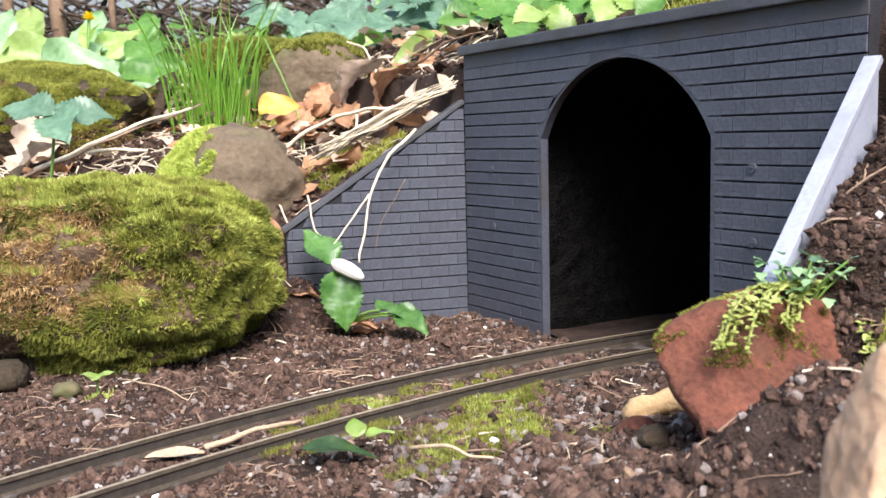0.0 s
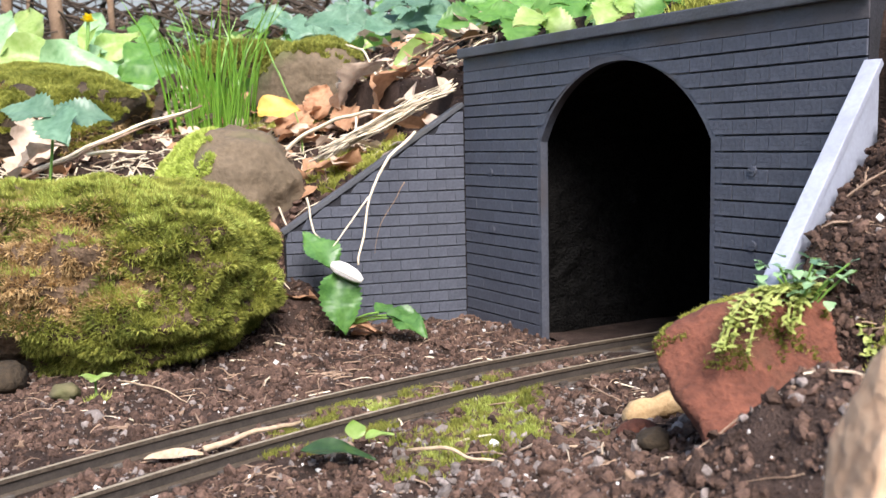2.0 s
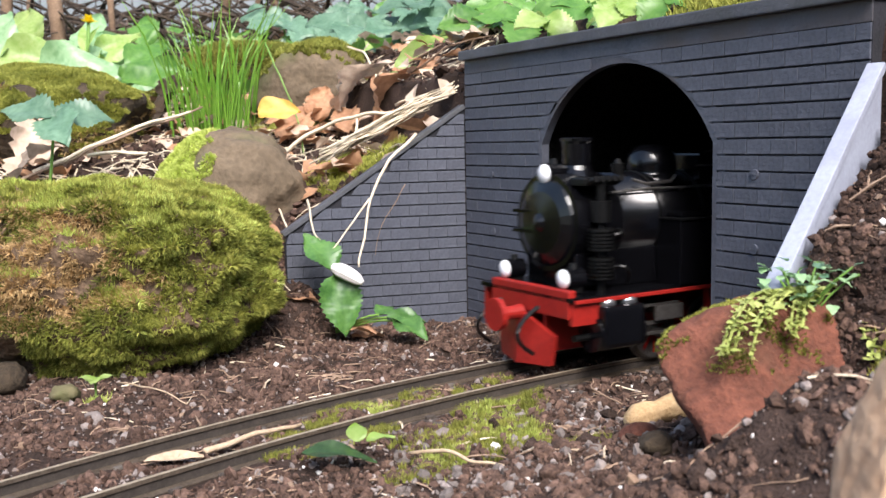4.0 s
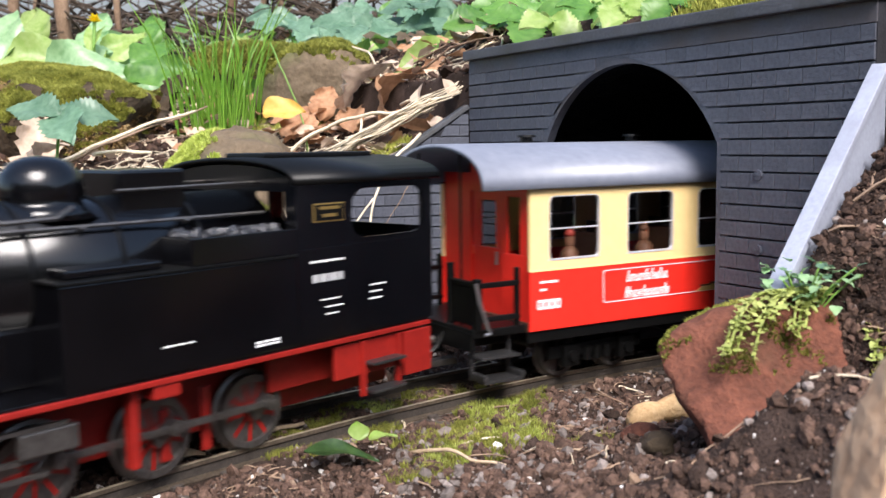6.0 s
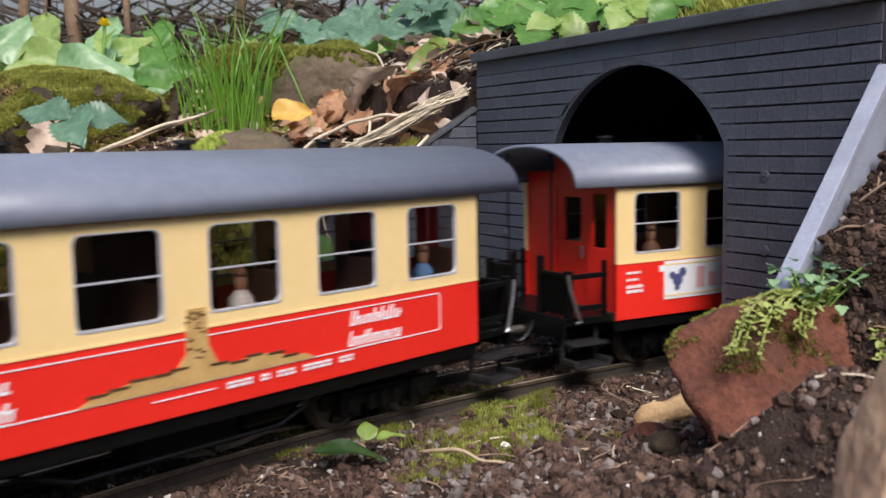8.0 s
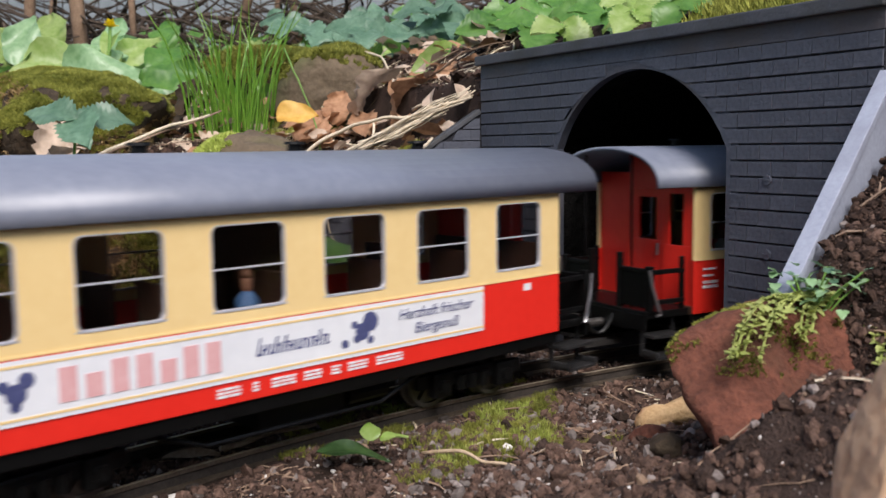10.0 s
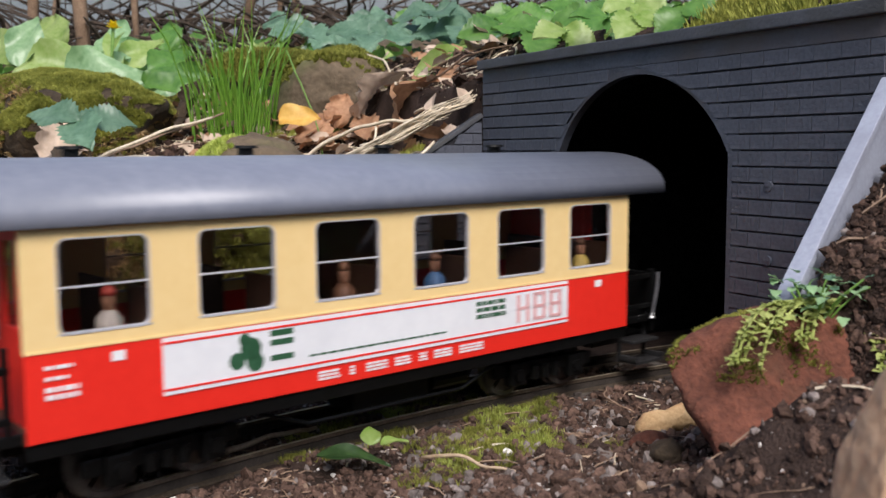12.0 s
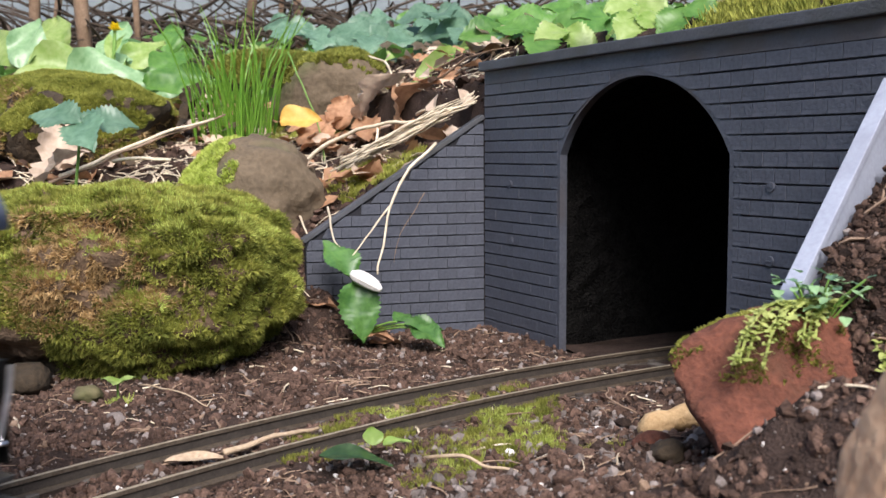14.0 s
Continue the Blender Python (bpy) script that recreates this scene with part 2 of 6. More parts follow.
def land(x, y):
    """Height of the bare ground: track bed, planted bank, fill behind the portal, bank beside its far wing."""
    e = -(x - 0.51) * 0.866 + (y + 0.435) * 0.5
    bank = float(np.interp(e, BANK_E, BANK_Z))
    d = (x + 0.196) * CW - y * SW
    l = -((x + 0.196) * SW + y * CW)
    low = -0.009 + 0.022 * sstep(0.16, 0.3, x + 0.25 * (y + 0.4)) * sstep(0.05, -0.1, y)
    low += 0.05 * sstep(0.255, 0.3, x - 0.5 * (y + 0.15)) * sstep(-0.23, -0.15, y) * sstep(0.0, -0.06, y)
    low += 0.045 * sstep(0.085, 0.16, l) * sstep(0.05, 0.0, d)
    behind = max(bank, 0.165 - 0.65 * max(0, l))
    near_wing = low + (behind - low) * sstep(-0.002, -0.009, d)
    w = sstep(0.13, 0.17, l)
    h = near_wing * (1 - w) + max(bank, -0.009) * w
    d2 = (x - 0.192) * CW + y * SW
    l2 = (x - 0.192) * SW - y * CW
    right = min(0.155, 0.15 - 0.72 * l2 - 1.3 * max(0, l2 - 0.085) + 0.25 * max(0, d2))
    if l2 > -0.02 and right > h:
        h = h + (right - h) * sstep(0.003, 0.012, d2)
    if y > 0.003:
        top = max(0.204 + 0.045 * sstep(0.02, 0.1, y) + 0.05 * sstep(0.1, 0.5, y), bank)
        h = h + (top - h) * sstep(0.004, 0.0085, y) if -0.7 < x < 1.2 else max(h, bank)
    return h


def ground_height(x, y):
    h = land(x, y)
    near = abs(x) < 1.2 and -1 < y < 0.6
    rail = abs(math.hypot(x - 1.198, y - 0.02) - 1.195)
    k = 0.3 + 0.7 * sstep(0.02, 0.05, rail)
    r = (0.0045 * fbm((x, y, 0.3), 28, 4) + 0.0022 * fbm((x, y, 1.7), 110, 3)) * k if near else 0.03 * fbm((x, y, 0), 1.2, 3)
    if y < 0.3 and rail < 0.045 and h < 0.02:
        h = min(h, -0.0082)
    return h + r


def lines(lo, hi, step, far):
    a = list(np.arange(lo, hi + 1e-6, step))
    s, up, dn = step, a[-1], a[0]
    while up < far or dn > -far:
        s *= 1.18
        up, dn = up + s, dn - s
        a.append(up)
        a.insert(0, dn)
    return a


def make_ground():
    xs, ys = lines(-0.42, 0.42, 0.0028, 60), lines(-0.46, 0.03, 0.0028, 60)
    nx, ny = len(xs), len(ys)
    verts = [(x, y, ground_height(x, y)) for y in ys for x in xs]
    faces = []
    for j in range(ny - 1):
        for i in range(nx - 1):
            q = (j * nx + i, j * nx + i + 1, (j + 1) * nx + i + 1, (j + 1) * nx + i)
            zs = [verts[k][2] for k in q]
            if abs(xs[i]) < 0.1 and 0.001 < ys[j] < 0.03 and max(zs) > 0.0 and min(zs) < 0.195:
                continue
            faces.append(q)
    me = bpy.data.meshes.new("ground")
    me.from_pydata(verts, [], faces)
    me.materials.append(M_SOIL)
    me.polygons.foreach_set("use_smooth", [True] * len(me.polygons))
    tagged(new("ground", me), "dark brown crumbly garden soil with banks and stones", "ground", kind="structure")


make_ground()

# ---------- tunnel portal ----------
COURSE, Z0, BW = 0.00958, 0.2011, 0.0176
XL, XR, ZT = -0.196, 0.192, 0.2165
AR, AS = 0.0865, 0.142  # half width of the arch and its springing
ARISE = 0.0535
ARAD = (AR * AR + ARISE * ARISE) / (2 * ARISE)


def arch_top(x):
    """Height of the opening's edge above x."""
    return AS + ARISE - ARAD + math.sqrt(max(0, ARAD * ARAD - x * x))


def arch_half(z):
    if z < AS:
        return AR
    dz = z - (AS + ARISE - ARAD)
    return math.sqrt(max(0, ARAD * ARAD - dz * dz)) if dz < ARAD else 0.0


def arch_points(grow=0.0, n=28):
    pts = [(-AR - grow, -0.03)]
    for i in range(n + 1):
        x = (-AR + 2 * AR * i / n)
        pts.append((x * (1 + grow / AR), arch_top(x) + grow))
    return pts + [(AR + grow, -0.03)]


def extrude_outline(bm, loop, y0, y1):
    a = [bm.verts.new((x, y0, z)) for x, z in loop]
    b = [bm.verts.new((x, y1, z)) for x, z in loop]
    n = len(loop)
    for i in range(n):
        j = (i + 1) % n
        bm.faces.new((a[i], b[i], b[j], a[j]))
    return a, b


def strip_between(bm, inner, outer, y0, y1):
    """A band between two open lines of (x, z), with thickness."""
    rows = [[bm.verts.new((x, y, z)) for x, z in line] for y in (y0, y1) for line in (inner, outer)]
    i0, o0, i1, o1 = rows
    for k in range(len(inner) - 1):
        bm.faces.new((i0[k], i0[k + 1], o0[k + 1], o0[k]))
        bm.faces.new((i1[k], o1[k], o1[k + 1], i1[k + 1]))
        bm.faces.new((i0[k], i1[k], i1[k + 1], i0[k + 1]))
        bm.faces.new((o0[k], o0[k + 1], o1[k + 1], o1[k]))
    for k in (0, -1):
        bm.faces.new((i0[k], o0[k], o1[k], i1[k]))
    return bm


def brick_mesh(name, w, h, t, material, slant0=0.0, slant1=0.0):
    """A brick face: front face smaller than its back, bottom edge left at 0; slants move the upper corners."""
    bm = bmesh.new()
    b, c = 0.00025, 0.0001
    back = [(0, 0), (w, 0), (w + slant1, h), (slant0, h)]
    front = [(c, b), (w - c, b), (w - c + slant1, h - b), (c + slant0, h - b)]
    vb = [bm.verts.new((x, 0, z)) for x, z in back]
    vf = [bm.verts.new((x, -t, z)) for x, z in front]
    bm.faces.new(vf)
    for i in range(4):
        j = (i + 1) % 4
        bm.faces.new((vb[i], vb[j], vf[j], vf[i]))
    return mesh_of(name, bm, material)


def make_portal():
    portal = empty("tunnel_portal", "dark grey painted model tunnel portal with brick courses", "tunnel portal")
    bm = bmesh.new()
    inner = arch_points(0.003)
    outer = [(XL, -0.03)] + [(XL + (XR - XL) * i / 28, ZT - 0.004) for i in range(29)] + [(XR, -0.03)]
    strip_between(bm, inner, outer, 0.0, 0.005)
    part("backing_panel", bm, M_JOINT, portal)
    bm = bmesh.new()
    wide = [(x * 1.14, min(z + 0.003, ZT - 0.008)) for x, z in arch_points(0.003)]
    strip_between(bm, wide, outer, 0.0051, 0.012)
    part("stiffener_panel", bm, M_JOINT, portal)
    bm = bmesh.new()
    strip_between(bm, arch_points(0), arch_points(0.0035), -0.0011, 0.0055)
    strip_between(bm, arch_points(0.0034), arch_points(0.009), -0.0005, -0.0001)
    part("top_band", box(XL, XR, -0.0009, 0.0, Z0 + 0.0003, ZT - 0.004, 0.0003), M_PAINT, portal, "plain grey board above the brick courses")
    part("arch_edge", bm, M_PAINT, portal, "smooth grey painted edge of the arch")
    part("coping", box(XL - 0.002, XR + 0.002, -0.006, 0.02, ZT - 0.004, ZT + 0.004, 0.001), M_COPING, portal, "flat grey coping board on the wall")
    rng = random.Random(4)
    shared = [brick_mesh("brick", BW - 0.0002, COURSE - 0.00095, 0.001 + 0.00013 * k, M_PAINT) for k in range(4)]
    for k in range(1, 24):
        zt = Z0 + COURSE - k * COURSE
        zb = zt - COURSE + 0.00095
        zt2 = zb + COURSE - 0.00095
        if zb > ZT - 0.006:
            continue
        if zt2 > ZT - 0.004:
            zt2 = ZT - 0.004
        x = XL + 0.0005 - (0.5 * BW if k % 2 else 0)
        while x < XR - 0.001:
            x0, x1 = max(x, XL + 0.0005), min(x + BW - 0.0002, XR - 0.0005)
            x += BW
            hb = arch_half(zb) + 0.0036 if zb < AS + ARISE else 0
            ht = arch_half(zt2) + 0.0036 if zt2 < AS + ARISE else 0
            if hb == 0 and zb < AS + ARISE + 0.004:
                hb = ht = 0.012
            pieces = []
            if x1 <= -hb or x0 >= hb:
                pieces.append((x0, x1, 0.0, 0.0))
            else:
                if x0 < -hb - 0.003:
                    pieces.append((x0, -hb, 0.0, hb - ht))
                if x1 > hb + 0.003:
                    pieces.append((hb, x1, -(hb - ht), 0.0))
            for a, b, s0, s1 in pieces:
                if a <= -hb + 1e-6 and b >= -hb - 1e-6 and s1 > 0:
                    s1 = min(s1, 0.02)
                full = abs(b - a - (BW - 0.0002)) < 1e-5 and not s0 and not s1 and zt2 - zb > COURSE - 0.00105
                me = rng.choice(shared) if full else brick_mesh("brick", b - a, zt2 - zb, 0.001 + 0.00013 * rng.randrange(4), M_PAINT, s0, s1)
                ob = new("brick", me)
                ob.parent = portal
                ob.location = (a, -0.0001, zb)
    # cross-head screws
    for x, z in ((-0.153, 0.0715), (0.1197, 0.0803), (0.119, 0.1235), (-0.155, 0.118)):
        bm = cyl((x, -0.0024, z), (x, -0.0005, z), 0.003, seg=14)
        B(bm, x - 0.0022, x + 0.0022, -0.0029, -0.0023, z - 0.0004, z + 0.0004)
        part("screw", bm, M_PAINT, portal)
    return portal


make_portal()


def make_wing(name, q, sign, length, h0, h1, face, label, bricks):
    """A sloping wing wall from the portal's end; local x runs along it, its brick face looks to -y."""
    wing = empty(name, label, "wing wall")
    wing.matrix_world = Matrix.Translation((q[0], q[1], 0)) @ Matrix.Rotation(math.atan2(-CW, sign * SW), 4, "Z")
    t = 0.009 if bricks else 0.005
    y0, y1 = (0.0, -t) if sign < 0 else (0.0, t)
    bm = bmesh.new()
    loop = [(0, -0.03), (length, -0.03), (length, h1), (0, h0)]
    a, b = extrude_outline(bm, loop, y0, y1)
    bm.faces.new(a)
    bm.faces.new(b[::-1])
    bmesh.ops.recalc_face_normals(bm, faces=bm.faces)
    part("slab", bm, face, wing)
    bm = bmesh.new()
    ang = math.atan2(h1 - h0, length)
    B(bm, 0.0, math.hypot(length, h0 - h1) + 0.002, min(y0, y1) - 0.002, max(y0, y1) + 0.002, -0.0015, 0.0025, 0.0006, Matrix.Translation((0, 0, h0)) @ Matrix.Rotation(-ang, 4, "Y"))
    part("coping", bm, face if not bricks else M_COPING, wing)
    if not bricks:
        part("foot", box(length - 0.004, length + 0.014, -0.004, t + 0.004, h1 - 0.004, h1 + 0.001, 0.0008), face, wing)
    if bricks:
        rng = random.Random(8)
        w = 0.0166
        shared = [brick_mesh("brick", w - 0.00012, 0.0095 - 0.0009, 0.001 + 0.00015 * k, M_PAINT) for k in range(3)]
        for k in range(24):
            zb = 0.1787 - 0.0095 * k
            x = 0.0006 - (w / 2 if k % 2 else 0)
            while x < length:
                x0, x1 = max(x, 0.0006), min(x + w - 0.00012, length - 0.0005)
                x += w
                lim = (h0 - 0.002 - zb - 0.0087) / ((h0 - h1) / length)
                if x1 - x0 < 0.002 or x0 > lim - 0.001 or zb < -0.02:
                    continue
                cut = x1 > lim
                x1 = min(x1, lim + 0.010) if cut else x1
                if cut:
                    me = brick_mesh("brick", x1 - x0, 0.0087, 0.0008, M_PAINT, 0, -min(x1 - x0 - 0.002, max(0, x1 - lim)))
                elif abs(x1 - x0 - w + 0.00012) < 1e-5:
                    me = rng.choice(shared)
                else:
                    me = brick_mesh("brick", x1 - x0, 0.0087, 0.0008, M_PAINT)
                ob = new("brick", me)
                ob.parent = wing
                ob.location = (x0, 0, zb)
                ob.rotation_euler = (0, 0, 0)
                ob.matrix_local = Matrix.Translation((x0, 0.0001, zb)) @ Matrix.Diagonal((1, -1, 1, 1))
    return wing


make_wing("wing_wall", (-0.197, -0.001), -1, 0.155, 0.1745, 0.073, M_JOINT, "blue-grey painted brick wing wall sloping into the bank", True)
make_wing("wing_wall", (0.193, -0.001), 1, 0.112, 0.179, 0.066, M_WINGWHITE, "pale grey unpainted wing board half buried in soil", False)


def make_bore():
    bm = bmesh.new()
    ys = [0.0125 + 0.012 * i for i in range(18)] + [0.24 + 0.1 * i for i in range(26)]
    base = [(x * 1.135, z + 0.002) for x, z in arch_points(0.001, 24)]
    dense = []
    for (x0, z0), (x1, z1) in zip(base, base[1:]):
        n = max(1, int(math.hypot(x1 - x0, z1 - z0) / 0.009))
        dense += [(x0 + (x1 - x0) * i / n, z0 + (z1 - z0) * i / n) for i in range(n)]
    dense.append(base[-1])
    rows = []
    for y in ys:
        row = []
        for x, z in dense:
            g = 0.006 * (0.5 + fbm((x, y, z), 60, 3)) * sstep(0.0125, 0.03, y)
            r = Vector((x, 0, z - 0.09)).normalized()
            row.append(bm.verts.new((x + r.x * max(0, g), y, z + r.z * max(0, g))))
        rows.append(row)
    for a, b in zip(rows, rows[1:]):
        for i in range(len(dense) - 1):
            bm.faces.new((a[i], a[i + 1], b[i + 1], b[i]))
    bm.faces.new(rows[-1])
    tagged(new("tunnel_lining", mesh_of("tunnel_lining", bm, M_BORE)), "rough stone lining of the tunnel, its colour darkened for shade", "tunnel lining", kind="structure")
    bm = bmesh.new()
    rows = [[bm.verts.new((x, y, -0.009 + 0.003 * fbm((x, y, 0.3), 40, 3))) for x in np.linspace(-0.1, 0.1, 36)] for y in np.linspace(0.006, 2.75, 120)]
    for a, b in zip(rows, rows[1:]):
        for i in range(35):
            bm.faces.new((a[i], a[i + 1], b[i + 1], b[i]))
    tagged(new("tunnel_floor", mesh_of("tunnel_floor", bm, M_SOIL, True)), "dark soil floor inside the tunnel", "floor", kind="structure")


make_bore()

# ---------- track ----------
RAD, Y1, XT = 1.195, 0.02, 0.003


def rail_at(s):
    """Place and heading of the track's centre line; s grows out of the tunnel."""
    if s < 0:
        return Vector((XT, Y1 - s)), 0.0
    a = s / RAD
    return Vector((XT + RAD * (1 - math.cos(a)), Y1 - RAD * math.sin(a))), a


def track_frame(s):
    p, a = rail_at(s)
    return Matrix.Translation((p.x, p.y, 0)) @ Matrix.Rotation(a - math.pi / 2, 4, "Z")


def sweep(bm, profile, ss, mat_of=None):
    rows = []
    for s in ss:
        f = track_frame(s)
        rows.append([bm.verts.new(f @ Vector((0, y, z))) for y, z in profile])
    n = len(profile)
    for a, b in zip(rows, rows[1:]):
        for i in range(n):
            j = (i + 1) % n
            fc = bm.faces.new((a[i], a[j], b[j], b[i]))
            if mat_of:
                fc.material_index = mat_of(i)
    bm.faces.new(rows[0][::-1])
    bm.faces.new(rows[-1])
    return bm


def make_track():
    track = empty("railway_track", "narrow model railway track with weathered brass rails", "railway track")
    ss = list(np.arange(-1.6, -0.05, 0.1)) + list(np.arange(-0.05, 1.9, 0.02))
    for side in (-1, 1):
        c = side * 0.0238
        prof = [(c - 0.0012, 0.0), (c + 0.0012, 0.0), (c + 0.0015, -0.0018), (c + 0.0006, -0.0026), (c + 0.0006, -0.0066), (c + 0.0034, -0.0078), (c + 0.0034, -0.0086),
                (c - 0.0034, -0.0086), (c - 0.0034, -0.0078), (c - 0.0006, -0.0066), (c - 0.0006, -0.0026), (c - 0.0015, -0.0018)]
        ob = part("rail", sweep(bmesh.new(), prof, ss, lambda i: 1 if i == 0 else 2 if i in (3, 9, 2, 10) else 0), [M_RAIL, M_RAILTOP, M_WEB], track)
        prof = [(c - 0.0042, -0.0085), (c + 0.0042, -0.0085), (c + 0.005, -0.013), (c - 0.005, -0.013)]
        part("rail_bed_strip", sweep(bmesh.new(), prof, ss), M_SLEEPER, track)
    sl = bmesh.new()
    B(sl, -0.0045, 0.0045, -0.045, 0.045, -0.014, -0.0087, 0.0006)
    for y in (-0.0238, 0.0238):
        for dy in (-0.005, 0.005):
            B(sl, -0.003, 0.003, y + dy - 0.0012, y + dy + 0.0012, -0.0088, -0.0066, 0.0004)
    me = mesh_of("sleeper", sl, M_SLEEPER)
    s = -0.6
    while s < 1.25:
        ob = new("sleeper", me)
        ob.parent = track
        ob.matrix_world = track_frame(s)
        s += 0.0268
    return track


make_track()

# ---------- train materials ----------
M_LBLACK = mat("satin black engine paint", (0.0015, 0.0015, 0.002), (0.003, 0.003, 0.004), 60, 0.2, 0, 0.03, 6, spec=0.5)
M_LBLACK2 = mat("dull black paint", (0.002, 0.002, 0.002), (0.005, 0.005, 0.005), 60, 0.4, 0, 0.1, 6, spec=0.22)
M_LRED = mat("red engine frame paint", (0.2, 0.009, 0.007), (0.3, 0.015, 0.01), 50, 0.45, 0, 0.05, 6)
M_CRED = mat("coach red paint", (0.74, 0.024, 0.015), (0.82, 0.032, 0.02), 20, 0.35, 0, 0.03, 8, coat=0.1)
M_CREAM = mat("coach cream paint", (0.83, 0.6, 0.27), (0.88, 0.66, 0.32), 20, 0.38, 0, 0.03, 8, coat=0.1)
M_ROOF = mat("dark grey coach roof", (0.16, 0.175, 0.225), (0.22, 0.237, 0.29), 18, 0.36, 0, 0.05, 10, spec=0.5)
M_STEEL = mat("bright steel", (0.4, 0.4, 0.42), (0.62, 0.62, 0.64), 90, 0.3, 0.9, 0.05, 5)
M_DARKSTEEL = mat("dark rod steel", (0.1, 0.09, 0.085), (0.2, 0.19, 0.18), 90, 0.4, 0.8, 0.1, 5)
M_SILVER = mat("silver window frame", (0.5, 0.5, 0.54), (0.65, 0.65, 0.7), 60, 0.35, 0.3, 0.02, 5)
M_WHITE = mat("white lettering", (0.75, 0.75, 0.76), (0.82, 0.82, 0.83), 40, 0.5, 0, 0, 5)
M_GREY = mat("faded grey lettering", (0.35, 0.35, 0.36), (0.45, 0.45, 0.46), 40, 0.5, 0, 0, 5)
M_BOARD = mat("white advert board", (0.74, 0.75, 0.78), (0.82, 0.83, 0.85), 30, 0.4, 0, 0.02, 5)
M_PINK = mat("outlined pale red lettering", (0.7, 0.36, 0.36), (0.76, 0.46, 0.46), 60, 0.5, 0, 0, 5)
M_TAN = mat("tan printed hill", (0.45, 0.27, 0.09), (0.62, 0.4, 0.16), 90, 0.5, 0, 0, 5)
M_TANDARK = mat("dark brown print", (0.05, 0.025, 0.01), (0.12, 0.06, 0.025), 90, 0.5, 0, 0, 5)
M_NAVY = mat("dark blue print", (0.05, 0.06, 0.16), (0.09, 0.1, 0.22), 90, 0.5, 0, 0, 5)
M_GREENPRINT = mat("dark green print", (0.015, 0.07, 0.03), (0.04, 0.12, 0.06), 90, 0.5, 0, 0, 5)
M_BRASS = mat("brass plate", (0.5, 0.33, 0.1), (0.65, 0.45, 0.16), 60, 0.35, 0.8, 0.05, 5)
M_COAL = mat("black coal", (0.012, 0.012, 0.014), (0.05, 0.05, 0.055), 200, 0.28, 0, 0.6, 4, spec=0.8)
M_STEP = mat("worn dark step plastic", (0.012, 0.012, 0.013), (0.035, 0.034, 0.034), 80, 0.35, 0, 0.1, 6, spec=0.6)
M_SEAT = mat("brown seat plastic", (0.03, 0.014, 0.009), (0.07, 0.032, 0.018), 60, 0.6, 0, 0.1, 5)
M_INNER = mat("dark brown interior wall", (0.05, 0.022, 0.013), (0.1, 0.045, 0.025), 40, 0.7, 0, 0.1, 5)


def plain(name, col, rough=0.6):
    return mat(name, tuple(v * 0.9 for v in col), col, 80, rough, 0, 0.05, 5)


FIG = [plain("figure " + n, c) for n, c in (("red", (0.3, 0.04, 0.03)), ("white", (0.4, 0.38, 0.36)), ("blue", (0.05, 0.12, 0.26)), ("yellow", (0.4, 0.3, 0.08)), ("brown", (0.12, 0.055, 0.03)), ("skin", (0.24, 0.12, 0.075)))]

M_GLASS = bpy.data.materials.new("window glass")
M_GLASS.use_nodes = True
gn = M_GLASS.node_tree.nodes["Principled BSDF"]
gn.inputs["Base Color"].default_value = (0.6, 0.57, 0.55, 1)
gn.inputs["Roughness"].default_value = 0.03
gn.inputs["Transmission Weight"].default_value = 1.0
gn.inputs["IOR"].default_value = 1.25
M_LENS = mat("lamp lens", (0.75, 0.76, 0.78), (0.85, 0.86, 0.88), 60, 0.15, 0, 0, 5, spec=0.8)


# ---------- coaches: x forward, y towards the open side, z up ----------
HW, ZB, ZM, ZE, HL = 0.05, 0.0345, 0.0698, 0.1176, 0.183
ZC = 0.1437
WIN = [(0.1695 - 0.0595 * i, 0.1315 - 0.0595 * i) for i in range(6)]
WZ0, WZ1 = 0.0752, 0.113


def rounded_rect(x0, x1, z0, z1, r, n=4):
    pts = []
    for cx, cz, a0 in ((x1 - r, z1 - r, 0), (x0 + r, z1 - r, 90), (x0 + r, z0 + r, 180), (x1 - r, z0 + r, 270)):
        for k in range(n + 1):
            a = radians(a0 + 90 * k / n)
            pts.append((cx + r * math.cos(a), cz + r * math.sin(a)))
    return pts


def ring(bm, outer, inner, y0, y1):
    """A flat frame with thickness between two closed outlines of the same count."""
    n = len(outer)
    v = [[bm.verts.new((x, y, z)) for x, z in loop] for y in (y0, y1) for loop in (outer, inner)]
    o0, i0, o1, i1 = v
    for k in range(n):
        j = (k + 1) % n
        bm.faces.new((o0[k], o0[j], i0[j], i0[k]))
        bm.faces.new((o1[k], i1[k], i1[j], o1[j]))
        bm.faces.new((o0[k], o1[k], o1[j], o0[j]))
        bm.faces.new((i0[k], i0[j], i1[j], i1[k]))
    bmesh.ops.recalc_face_normals(bm, faces=bm.faces)
    return bm


def square_loop(x0, x1, z0, z1, like):
    """Points on a rectangle that go with those of a rounded outline."""
    cx, cz = (x0 + x1) / 2, (z0 + z1) / 2
    n = len(like) // 4
    out = []
    for x, z in ((x1, z1), (x0, z1), (x0, z0), (x1, z0)):
        out += [(x, z)] * n
    return out


